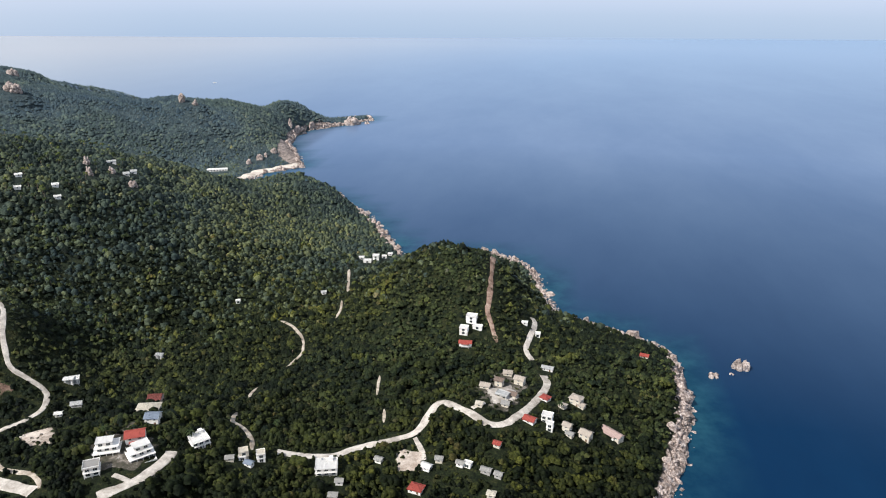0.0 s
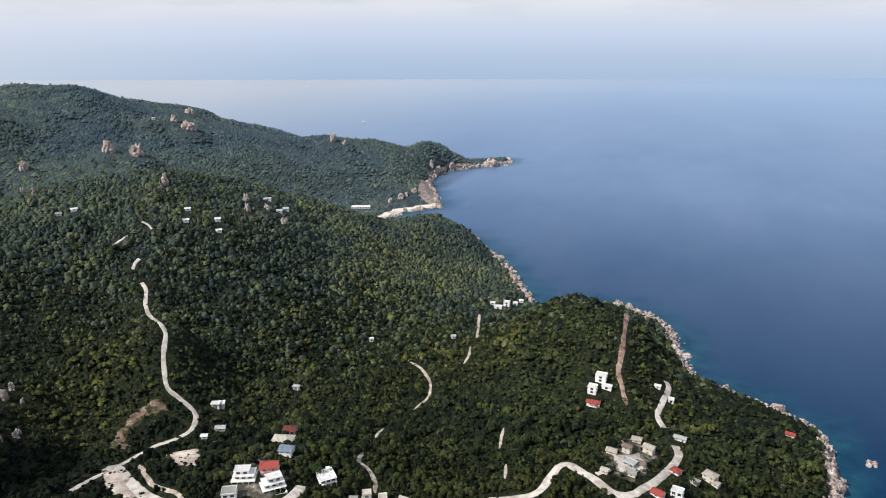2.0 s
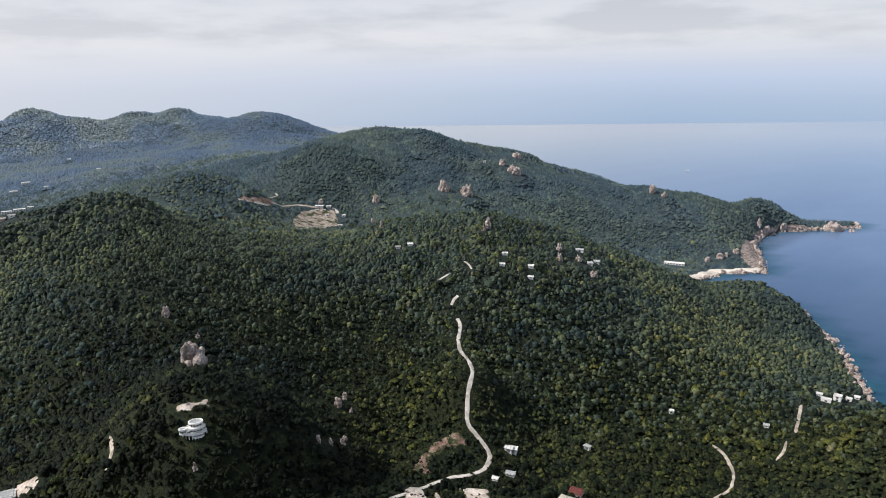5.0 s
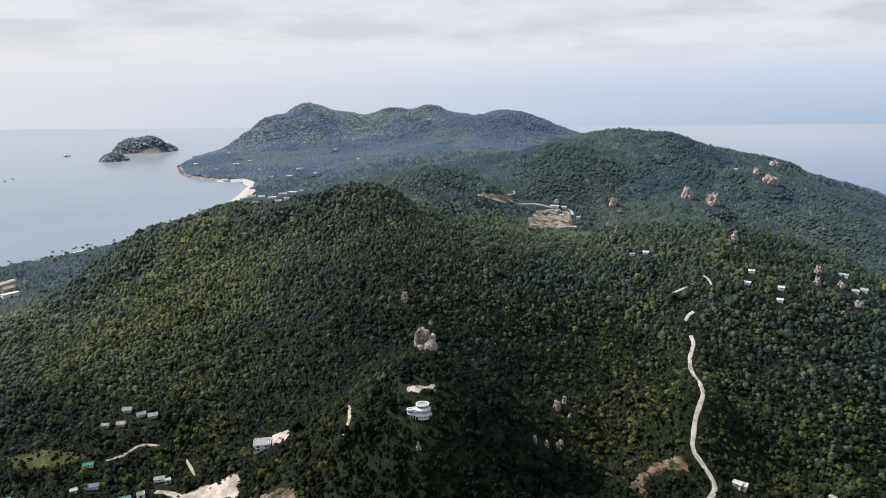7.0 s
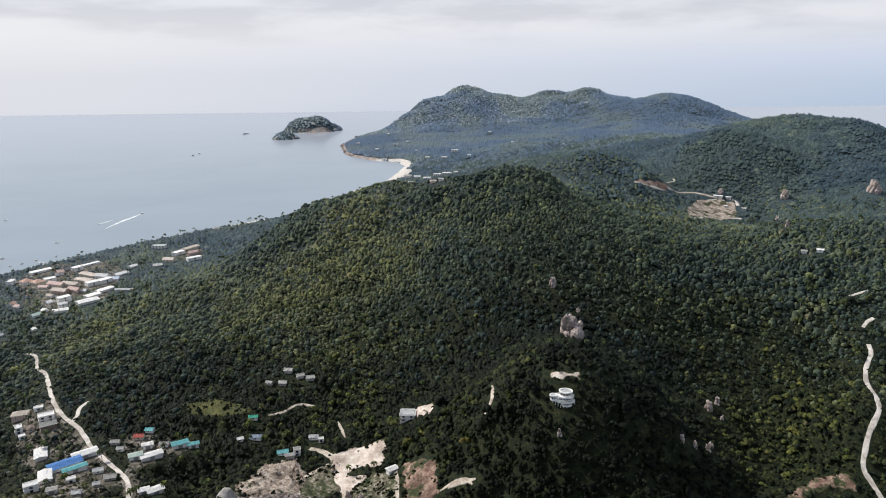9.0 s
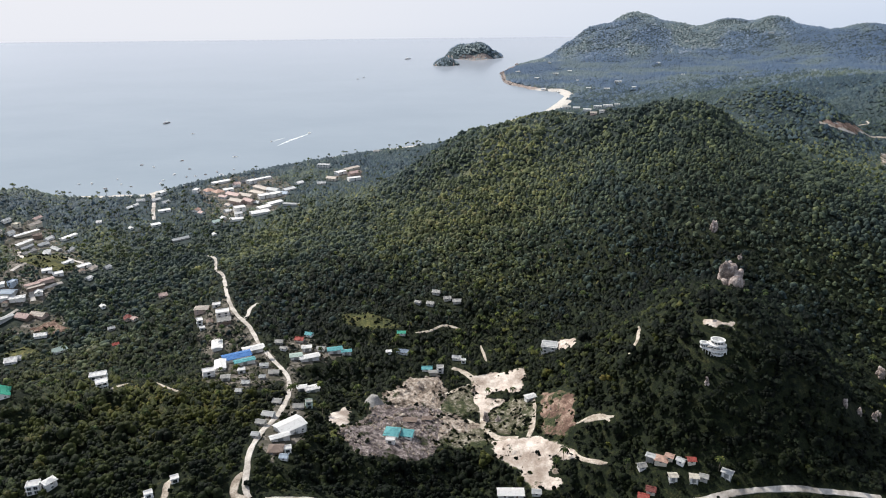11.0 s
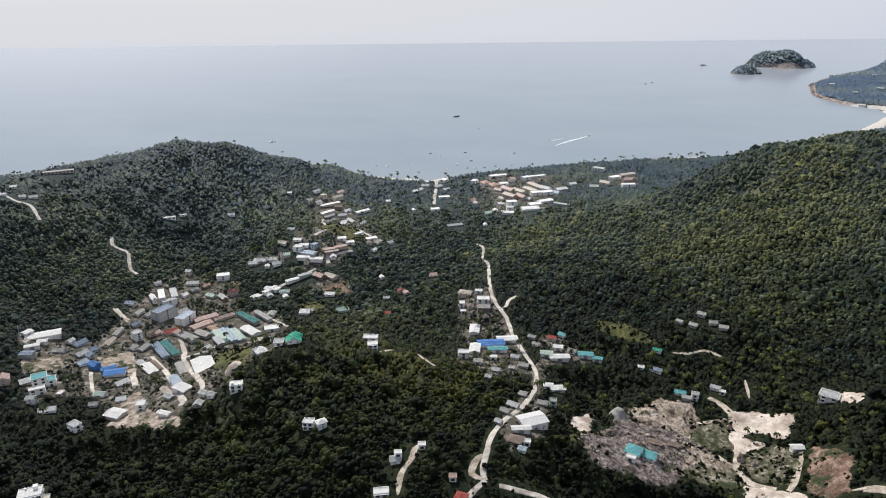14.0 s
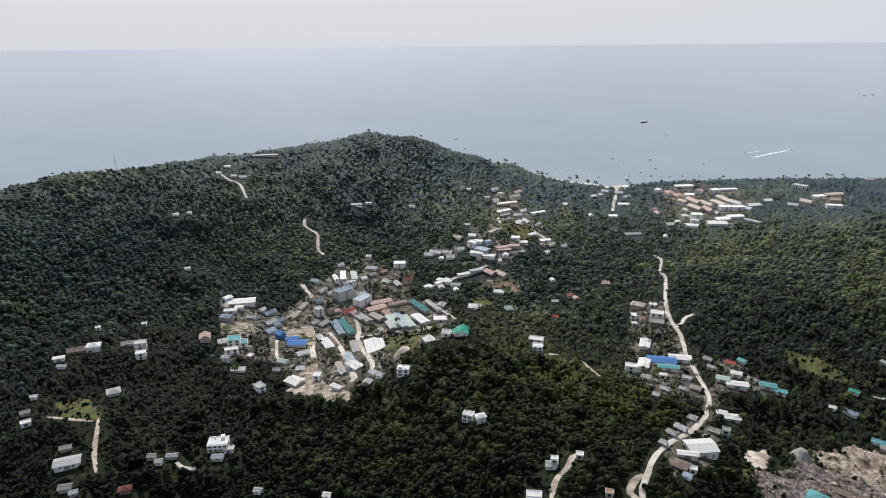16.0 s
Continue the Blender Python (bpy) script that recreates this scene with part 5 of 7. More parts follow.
YARDS.append(("grass", "open grass slope between the houses", [(-194, -541), (-210, -528), (-209, -500), (-203, -492), (-188, -519)]))
YARDS.append(("grass", "green sports field", [(-629, -457), (-643, -441), (-630, -422), (-611, -432)]))
YARDS.append(("grass", "yellow green terraced field", [(-642, -108), (-644, -79), (-627, -52), (-619, -76), (-627, -102)]))
YARDS.append(("grass", "rough grass court of the resort", [(-796, -527), (-875, -532), (-826, -473), (-782, -470)]))
YARDS.append(("concrete", "paved courtyard of the hillside resort", [(-38, 455), (-21, 472), (-17, 448), (-31, 433)]))
YARDS.append(("sand", "bare earth around the white house", [(-89, 378), (-74, 380), (-72, 368), (-84, 365)]))
YARDS.append(("beach", "pale sand beach in the cove", [(-540, 1116), (-527, 1194), (-474, 1262), (-490, 1274), (-546, 1206), (-560, 1125)]))
TOWNS = []
TOWNS.append([(-426, -577), (-510, -604), (-588, -642), (-634, -636), (-653, -558), (-598, -521), (-597, -456), (-441, -319), (-410, -337), (-378, -354), (-350, -353), (-328, -389), (-328, -420), (-357, -481), (-320, -510), (-409, -636), (-441, -625)])
TOWNS.append([(-734, -539), (-983, -661), (-1040, -639), (-990, -591), (-850, -460), (-772, -464), (-727, -461), (-702, -498)])
TOWNS.append([(-1234, -461), (-1320, -440), (-1361, -353), (-1234, -284), (-1083, -281), (-1027, -366), (-1118, -410)])
TOWNS.append([(-1367, -237), (-1411, -185), (-1285, -161), (-1265, -207)])
TOWNS.append([(-667, -481), (-708, -467), (-705, -422), (-668, -423)])
TOWNS.append([(-703, -594), (-729, -536), (-712, -514), (-685, -560)])
TOWNS.append([(-695, -283), (-693, -240), (-555, -159), (-501, -144), (-486, -169), (-504, -206)])
TOWNS.append([(-606, -157), (-595, -94), (-572, -89), (-544, -130), (-479, -121), (-435, -116), (-510, -141)])
TOWNS.append([(-392, -132), (-467, -134), (-463, -110), (-389, -94), (-361, -111)])
TOWNS.append([(-47, 451), (-42, 488), (-14, 509), (-8, 467), (-18, 423), (-36, 424)])
TOWNS.append([(-268, 321), (-264, 362), (-227, 333), (-227, 305), (-252, 297)])

# ---- how far the nearest opening in the forest is ----
CELL, WEST_END, SOUTH_END = 3.0, -4200.0, -1900.0
OPEN = np.full((1467, 1434), 30.0, np.float32)


def window(x0, x1, y0, y1):
    i0, i1 = int((x0 - WEST_END) / CELL), int((x1 - WEST_END) / CELL) + 2
    j0, j1 = int((y0 - SOUTH_END) / CELL), int((y1 - SOUTH_END) / CELL) + 2
    box = (slice(max(i0, 0), min(i1, OPEN.shape[0])), slice(max(j0, 0), min(j1, OPEN.shape[1])))
    gx = WEST_END + CELL * np.arange(box[0].start, box[0].stop)
    gy = SOUTH_END + CELL * np.arange(box[1].start, box[1].stop)
    return box, *np.meshgrid(gx, gy, indexing="ij")


def open_up(box, away):
    OPEN[box] = np.minimum(OPEN[box], away)


def polygon_depth(x, y, points):
    """Metres inside a polygon; negative outside."""
    p = np.array(points, float)
    best, inside = np.full(x.shape, 1e9), np.zeros(x.shape, bool)
    for (ax, ay), (bx, by) in zip(p, np.roll(p, -1, 0)):
        dx, dy = bx - ax, by - ay
        k = np.clip(((x - ax) * dx + (y - ay) * dy) / (dx * dx + dy * dy + 1e-9), 0, 1)
        best = np.minimum(best, np.hypot(x - ax - k * dx, y - ay - k * dy))
        inside ^= ((ay > y) != (by > y)) & (x < dx * (y - ay) / (dy + 1e-9) + ax)
    return np.where(inside, best, -best)


def smooth_line(points, step=3.0):
    """A rounded way through the points, sampled evenly."""
    p = np.array(points, float)
    p = np.vstack([2 * p[0] - p[1], p, 2 * p[-1] - p[-2]])
    out = []
    for a, b, c, d in zip(p, p[1:], p[2:], p[3:]):
        t = np.linspace(0, 1, max(3, int(np.hypot(*(c - b)) / step) + 1))[:-1, None]
        out.append(0.5 * (2 * b + (c - a) * t + (2 * a - 5 * b + 4 * c - d) * t**2 + (3 * b - a - 3 * c + d) * t**3))
    return np.vstack(out + [p[-2:-1]])


for _, wide, _, points in ROADS:
    line = smooth_line(points, 6.0)
    for (ax, ay), (bx, by) in zip(line, line[1:]):
        box, gx, gy = window(min(ax, bx) - 25, max(ax, bx) + 25, min(ay, by) - 25, max(ay, by) + 25)
        dx, dy = bx - ax, by - ay
        k = np.clip(((gx - ax) * dx + (gy - ay) * dy) / (dx * dx + dy * dy + 1e-9), 0, 1)
        open_up(box, np.hypot(gx - ax - k * dx, gy - ay - k * dy) - wide / 2)
for _, _, points in YARDS:
    p = np.array(points, float)
    box, gx, gy = window(*(p.min(0)[0] - 25, p.max(0)[0] + 25, p.min(0)[1] - 25, p.max(0)[1] + 25))
    open_up(box, -polygon_depth(gx, gy, points))
for _, x, y, _, wide, deep, *_ in SITES:
    box, gx, gy = window(x - 45, x + 45, y - 45, y + 45)
    away = math.hypot(x, y)
    for far in (1.0, 4.5 if away < 700 else 9.0 + max(0.0, away - 1200) * 0.012):
        open_up(box, np.hypot(gx - x * (1 - far / away), gy - y * (1 - far / away)) - 0.40 * max(wide, deep) - (0.3 if away < 700 else 1.0))
for x, y, r in ((-254, 318, 10.0), (-248, 311, 9.0), (-236, 320, 10.0), (-229, 312, 8.0), (-430, 179, 7.5), (-424, 176, 6.0), (-488, -62, 10.0)):
    box, gx, gy = window(x - 30, x + 30, y - 30, y + 30)
    open_up(box, np.hypot(gx - x, gy - y) - r)
# granite outcrops: place, width, height
OUTCROPS = [
    (-571, 245, 26, 23), (-620, 271, 5, 6), (-496, 342, 9, 12), (-486, 349, 4, 5), (-426, 285, 5, 7), (-436, 303, 5, 7), (-665, 261, 8, 15),
    (-1008, 976, 24, 22), (-968, 1002, 29, 23), (-623, 684, 10, 19), (-621, 674, 6, 9), (-1068, 849, 16, 16), (-913, 717, 8, 10), (-760, 612, 7, 12),
    (-1043, 1194, 18, 14), (-1000, 1187, 30, 18), (-534, 724, 8, 11), (-509, 731, 10, 8),
]
OUTCROPS_OUTER = [
    (-410, 169, 4, 7), (-1160, 1382, 29, 15), (-1123, 758, 11, 10), (-422, 271, 5, 7), (-753, 1343, 18, 17), (-725, 1343, 12, 12), (-518, 703, 10, 10),
    (-479, 723, 10, 8), (-602, 1542, 11, 19), (-561, 1264, 16, 11), (-573, 1239, 11, 11), (-546, 1300, 12, 12), (-555, 1279, 9, 9), (-475, 27, 6, 9),
    (-470, 36, 5, 7), (-935, -786, 6, 6), (-505, 356, 6, 8), (-445, 312, 5, 5),
]
for x, y, wide, _ in OUTCROPS + OUTCROPS_OUTER:
    box, gx, gy = window(x - 50, x + 50, y - 50, y + 50)
    away = math.hypot(x, y)
    open_up(box, np.hypot(gx - x * (1 - 0.35 * wide / away), gy - y * (1 - 0.35 * wide / away)) - 0.6 * wide)


def to_opening(x, y):
    i = np.clip(((np.asarray(x) - WEST_END) / CELL + 0.5).astype(int), 0, OPEN.shape[0] - 1)
    j = np.clip(((np.asarray(y) - SOUTH_END) / CELL + 0.5).astype(int), 0, OPEN.shape[1] - 1)
    return OPEN[i, j]


BUILT_UP = np.zeros(OPEN.shape, bool)
for points in TOWNS:
    p = np.array(points, float)
    box, gx, gy = window(p.min(0)[0], p.max(0)[0], p.min(0)[1], p.max(0)[1])
    BUILT_UP[box] |= polygon_depth(gx, gy, points) + 12 * (fbm(gx, gy, 20, 83) - 0.5) > 0


def built_up(x, y):
    i = np.clip(((np.asarray(x) - WEST_END) / CELL + 0.5).astype(int), 0, OPEN.shape[0] - 1)
    j = np.clip(((np.asarray(y) - SOUTH_END) / CELL + 0.5).astype(int), 0, OPEN.shape[1] - 1)
    return BUILT_UP[i, j]

# ---- ground and sea ----
def steps(*runs):
    """Coordinates from runs of (start, end, step), joined."""
    return np.concatenate([np.arange(a, b, s) for a, b, s in runs] + [[runs[-1][1]]])


def sheet(name, xs, ys, height, mat, fields=None):
    gx, gy = np.meshgrid(xs, ys, indexing="ij")
    gz = height(gx, gy)
    n, m = gx.shape
    mesh = bpy.data.meshes.new(name)
    i = np.arange(n * m).reshape(n, m)
    quads = np.stack([i[:-1, :-1], i[1:, :-1], i[1:, 1:], i[:-1, 1:]], -1).reshape(-1, 4)
    fill_mesh(mesh, np.stack([gx, gy, gz], -1).reshape(-1, 3), quads)
    for key, values in (fields(gx, gy, gz) if fields else {}).items():
        mesh.attributes.new(key, "FLOAT", "POINT").data.foreach_set("value", np.asarray(values, np.float32).ravel())
    mesh.materials.append(mat)
    return new(name, mesh)


def fill_mesh(mesh, verts, faces, smooth=True):
    """Verts and faces, arrays of n x 3 and n x 3 or 4, into an empty mesh."""
    faces = np.asarray(faces, np.int32)
    mesh.vertices.add(len(verts))
    mesh.vertices.foreach_set("co", np.asarray(verts, np.float32).ravel())
    mesh.loops.add(faces.size)
    mesh.loops.foreach_set("vertex_index", faces.ravel())
    mesh.polygons.add(len(faces))
    mesh.polygons.foreach_set("loop_start", np.arange(0, faces.size, faces.shape[1], dtype=np.int32))
    mesh.polygons.foreach_set("use_smooth", np.full(len(faces), smooth))
    mesh.update(calc_edges=True)
    mesh.validate()


def shore_width(x, y):
    """How wide the bare strip behind the waterline is."""
    point = 34 * np.exp(-((x + 515) ** 2 + (y - 1330) ** 2) / 8000)
    beach = 22 * np.exp(-((x + 2250) ** 2 / 90000 + (y - 320) ** 2 / 20000))
    long = 30 * np.clip((x + 2230) / 60, 0, 1) * np.clip((-1500 - x) / 60, 0, 1) * (y > -250) * (y < 420)
    town = 30 * np.exp(-(((x + 1222) / 40) ** 2 + ((y + 630) / 130) ** 2))
    return np.where(x > -1000, 3 + 11 * fbm(x, y, 60, 31) + point, 10 + 12 * fbm(x, y, 90, 37) + beach + town + long)


def bare_ground(x, y, z):
    return np.clip((shore_width(x, y) + 3 - inland(x, y)) / 6, 0, 1) * (z > -1) * ((z < 3.5) | (inland(x, y) > 0))


GROUND_X = steps((-4200, -1700, 26), (-1700, -1000, 10), (-1000, 180, 6.0))
GROUND_Y = steps((-1900, -1000, 25), (-1000, -700, 10), (-700, 760, 6), (760, 1700, 12), (1700, 2400, 25))
GROUND_Z = ground_height(*np.meshgrid(GROUND_X, GROUND_Y, indexing="ij"))


def sheet_height(x, y):
    """Height of the ground sheet as it is built, between its corners."""
    x, y = np.asarray(x, float), np.asarray(y, float)
    i = np.clip(np.searchsorted(GROUND_X, x) - 1, 0, len(GROUND_X) - 2)
    j = np.clip(np.searchsorted(GROUND_Y, y) - 1, 0, len(GROUND_Y) - 2)
    u, v = (x - GROUND_X[i]) / (GROUND_X[i + 1] - GROUND_X[i]), (y - GROUND_Y[j]) / (GROUND_Y[j + 1] - GROUND_Y[j])
    return (GROUND_Z[i, j] * (1 - u) + GROUND_Z[i + 1, j] * u) * (1 - v) + (GROUND_Z[i, j + 1] * (1 - u) + GROUND_Z[i + 1, j + 1] * u) * v


ground = sheet("ground", GROUND_X, GROUND_Y, ground_height, M_SOIL, lambda x, y, z: {"bare": bare_ground(x, y, z), "rocky": (x > -1000) | (x < -2560), "lots": built_up(x, y), "ground_haze": np.clip((np.hypot(x, y) - 700) / 600, 0, 1)})
tagged(ground, "forest soil, sand and rock of a hilly island", "ground", kind="structure")
SEA_X = steps((-9000, -4400, 400), (-4400, 1500, 40), (1500, 6000, 400))
SEA_Y = steps((-7000, -1900, 400), (-1900, 2500, 40), (2500, 9000, 400))


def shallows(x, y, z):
    """Pale water in the western bay, part silt, part painted haze; clear deep water in the east, paled outwards by
    painted haze; reefs and rock close to the shore.
    """
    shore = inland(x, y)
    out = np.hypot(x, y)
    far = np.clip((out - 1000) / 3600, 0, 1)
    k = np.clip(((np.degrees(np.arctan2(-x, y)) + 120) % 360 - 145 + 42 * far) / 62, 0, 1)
    return {"pale": far, "sea_haze": np.clip((out - 540) / 1000, 0, 1), "silt_haze": k * k * (3 - 2 * k), "shallow": np.clip(1 + shore / 42, 0, 1) ** 1.8}


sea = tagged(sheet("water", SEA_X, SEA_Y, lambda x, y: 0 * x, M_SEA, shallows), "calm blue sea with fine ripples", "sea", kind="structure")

# ---- roads, tracks and open yards ----
def ribbon(kind, wide, label, points):
    line = smooth_line(points)
    way = np.gradient(line, axis=0)
    way /= np.hypot(*way.T)[:, None] + 1e-9
    side = np.stack([-way[:, 1], way[:, 0]], -1)
    half = wide / 2 * (1 + 0.6 * (fbm(line[:, 0], line[:, 1], 11, 41) - 0.5))
    if kind == "scar":
        half = half * (0.35 + 1.1 * fbm(line[:, 0], line[:, 1], 16, 49))
    if "narrow" in label or kind == "scar":
        run = np.concatenate([[0], np.cumsum(np.hypot(*np.diff(line, axis=0).T))])
        half = half * np.clip(np.minimum(run, run[-1] - run) / 9 + 0.35, 0.35, 1)
    across = np.array([-1.12, -1.0, -0.4, 0.4, 1.0, 1.12])
    wander = 1.2 * (fbm(line[:, 0], line[:, 1], 9, 43) - 0.5)
    line = line + side * wander[:, None]
    edge = np.stack([fbm(line[:, 0], line[:, 1], 4, 45), 0 * half, 0 * half, 0 * half, 0 * half, fbm(line[:, 0], line[:, 1], 4, 46)], -1)
    x = line[:, 0, None] + side[:, 0, None] * half[:, None] * (across + np.sign(across) * 0.25 * edge)
    y = line[:, 1, None] + side[:, 1, None] * half[:, None] * (across + np.sign(across) * 0.25 * edge)
    z = sheet_height(x, y) + np.array([-0.3, 0.28, 0.34, 0.34, 0.28, -0.3])
    n, m = x.shape
    i = np.arange(n * m).reshape(n, m)
    quads = np.stack([i[:-1, :-1], i[1:, :-1], i[1:, 1:], i[:-1, 1:]], -1).reshape(-1, 4)
    mesh = bpy.data.meshes.new("road")
    fill_mesh(mesh, np.stack([x, y, z], -1).reshape(-1, 3), quads[:, ::-1], False)
    mesh.materials.append(GROUNDS[kind])
    tagged(new("road" if kind == "concrete" else "dirt_track", mesh), label, "road", kind="structure")


ROUGH = {"rubble": 8.0, "cut": 10.0, "sand": 2.2, "red": 3.5, "scrub": 3.0}


def yard_depth(x, y, points):
    """Metres inside the ragged edge of a yard."""
    return polygon_depth(x, y, points) + 1.5 + 12 * (fbm(x, y, 15, 47) - 0.5) + 5 * (fbm(x, y, 4, 48) - 0.5)


def yard_height(kind, x, y, depth):
    heaps = 0.6 * fbm(x, y, 14, 53) + 0.25 * fbm(x, y, 5, 57) - 0.32
    crags = np.abs(fbm(x, y, 3.5, 59) - 0.5)
    rough = ROUGH.get(kind, 0.3)
    return sheet_height(x, y) + np.clip(0.1 + depth * 0.2, -0.6, 0.55) + rough * np.clip(depth / 6, 0, 1) * (heaps + 0.5 * crags * (rough > 3))


def yard(kind, label, points):
    p = np.array(points, float)
    step = 1.5
    gx, gy = np.meshgrid(np.arange(p[:, 0].min() - 6, p[:, 0].max() + 6, step), np.arange(p[:, 1].min() - 6, p[:, 1].max() + 6, step), indexing="ij")
    depth = yard_depth(gx, gy, points)
    gz = yard_height(kind, gx, gy, depth)
    n, m = gx.shape
    i = np.arange(n * m).reshape(n, m)
    quads = np.stack([i[:-1, :-1], i[1:, :-1], i[1:, 1:], i[:-1, 1:]], -1).reshape(-1, 4)
    quads = quads[(depth.ravel()[quads] > -1.5).all(1)]
    mesh = bpy.data.meshes.new("yard")
    fill_mesh(mesh, np.stack([gx, gy, gz], -1).reshape(-1, 3), quads)
    mesh.attributes.new("rim", "FLOAT", "POINT").data.foreach_set("value", (1 - np.clip((depth + 1.5) / 4, 0, 1)).astype(np.float32).ravel())
    mesh.materials.append(GROUNDS[kind])
    tagged(new("bare_ground", mesh), label, "ground", kind="structure")


for entry in ROADS:
    ribbon(*entry)
for entry in YARDS:
    yard(*entry)

# ---- forest ----
def dome_shapes(count, rng, sides, rings):
    """Small uneven domes, open below: one skirt and a top, or two rings and a top."""
    a = np.arange(sides) * 2 * np.pi / sides
    faces = [(i, (i + 1) % sides, sides) for i in range(sides)]
    if rings == 2:
        faces = [f for i in range(sides) for f in ((i, (i + 1) % sides, sides + (i + 1) % sides), (i, sides + (i + 1) % sides, sides + i), (sides + i, sides + (i + 1) % sides, 2 * sides))]
    shapes = []
    for _ in range(count):
        r = rng.uniform(0.8, 1.15, sides)
        low = np.stack([r * np.cos(a), r * np.sin(a), rng.uniform(-0.70, -0.35, sides)], -1)
        top = [(rng.uniform(-0.2, 0.2), rng.uniform(-0.2, 0.2), rng.uniform(0.55, 0.8))]
        if rings == 1:
            shapes.append(np.vstack([low, top]))
            continue
        r = rng.uniform(0.62, 0.98, sides)
        high = np.stack([r * np.cos(a + 0.5), r * np.sin(a + 0.5), rng.uniform(0.10, 0.42, sides)], -1)
        shapes.append(np.vstack([low, high, top]))
    return shapes, np.array(faces)


def tree_shapes(count, rng, lobes, rings):
    """Broad crowns made of several overlapping domes."""
    domes, faces = dome_shapes(24, rng, 5 if rings == 2 else 6, rings)
    shapes = []
    for _ in range(count):
        body = []
        for lobe in range(lobes):
            turn, out = 6.28 * (lobe + rng.uniform(0, 0.8)) / max(lobes - 1, 1), (0.0 if lobe == lobes - 1 else rng.uniform(0.42, 0.78))
            r = rng.uniform(0.46, 0.72)
            centre = (out * math.cos(turn), out * math.sin(turn), 0.32 * (1 - out) + rng.uniform(-0.18, 0.22))
            body.append(domes[int(rng.integers(0, 24))] * r + centre)
        shapes.append(np.vstack(body))
    return shapes, np.vstack([faces + len(domes[0]) * lobe for lobe in range(lobes)])


def crown_shapes(level, count, rng):
    """Crowns about 1 across the radius, from a plain dome far off to many lobes close by."""
    if level < 2:
        return dome_shapes(count, rng, 6 - level, 1 + level)
    return tree_shapes(count, rng, *{2: (3, 1), 3: (4, 2), 4: (5, 2)}[level])


def scatter(shapes, faces, place, radius, rng, tall=1.0):
    """One vertex and face array of many crowns."""
    n, (verts, tris) = len(place), (len(shapes[0]), faces)
    kind, turn = rng.integers(0, len(shapes), n), rng.uniform(0, 2 * np.pi, n)
    pts = np.array(shapes)[kind] * radius[:, None, None]
    c, s = np.cos(turn)[:, None], np.sin(turn)[:, None]
    pts = np.stack([pts[..., 0] * c - pts[..., 1] * s, pts[..., 0] * s + pts[..., 1] * c, pts[..., 2] * (tall * rng.uniform(0.8, 1.25, n))[:, None]], -1)
    pts += place[:, None]
    return pts.reshape(-1, 3), (tris[None] + (np.arange(n) * verts)[:, None, None]).reshape(-1, 3)


def spots(x0, x1, y0, y1, gap, rng):
    gx, gy = np.meshgrid(np.arange(x0, x1, gap), np.arange(y0, y1, gap))
    gx, gy = gx.ravel(), gy.ravel()
    return gx + rng.uniform(-0.5, 0.5, gx.size) * gap, gy + rng.uniform(-0.5, 0.5, gy.size) * gap


# young regrowth and painted light (+), old woods and painted shade (-): place, spread, how strong
GROWTH_AND_SHADE = [
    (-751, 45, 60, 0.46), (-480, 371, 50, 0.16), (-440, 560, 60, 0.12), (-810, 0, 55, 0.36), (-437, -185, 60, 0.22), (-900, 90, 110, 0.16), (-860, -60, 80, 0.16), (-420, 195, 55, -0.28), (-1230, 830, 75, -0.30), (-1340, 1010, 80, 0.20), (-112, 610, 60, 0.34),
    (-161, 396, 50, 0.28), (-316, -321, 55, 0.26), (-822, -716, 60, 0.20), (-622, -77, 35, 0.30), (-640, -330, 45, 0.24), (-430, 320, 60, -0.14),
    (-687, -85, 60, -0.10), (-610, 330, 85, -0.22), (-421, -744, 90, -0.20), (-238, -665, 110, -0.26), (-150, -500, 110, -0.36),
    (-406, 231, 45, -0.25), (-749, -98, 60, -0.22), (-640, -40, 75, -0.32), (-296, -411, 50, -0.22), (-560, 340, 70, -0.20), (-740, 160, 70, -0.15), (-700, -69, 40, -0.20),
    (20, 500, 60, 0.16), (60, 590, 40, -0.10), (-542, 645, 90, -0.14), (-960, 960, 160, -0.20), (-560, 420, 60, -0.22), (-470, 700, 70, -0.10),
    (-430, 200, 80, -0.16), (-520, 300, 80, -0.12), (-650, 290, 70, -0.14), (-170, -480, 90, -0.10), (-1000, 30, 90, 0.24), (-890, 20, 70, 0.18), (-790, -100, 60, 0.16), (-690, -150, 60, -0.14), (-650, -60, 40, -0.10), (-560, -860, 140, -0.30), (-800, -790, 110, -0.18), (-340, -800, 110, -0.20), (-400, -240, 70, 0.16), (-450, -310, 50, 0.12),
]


def growth_and_shade(x, y):
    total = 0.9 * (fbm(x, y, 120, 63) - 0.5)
    for gx, gy, spread, much in GROWTH_AND_SHADE:
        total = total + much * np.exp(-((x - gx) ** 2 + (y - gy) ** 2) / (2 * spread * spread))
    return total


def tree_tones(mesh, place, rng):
    """A tone of its own, 0 to 0.75, for each tree, by what grows there and the light and shade painted there."""
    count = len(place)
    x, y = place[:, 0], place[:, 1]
    tone = np.clip(rng.normal(0.35, 0.23, count) + growth_and_shade(x, y), 0, np.where(x < -2300, 0.60, 0.75))
    # islet trees get the palest tone, as haze painted into their colour
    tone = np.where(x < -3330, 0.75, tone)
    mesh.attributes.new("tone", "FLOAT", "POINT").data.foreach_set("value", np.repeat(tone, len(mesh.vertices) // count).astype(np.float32))


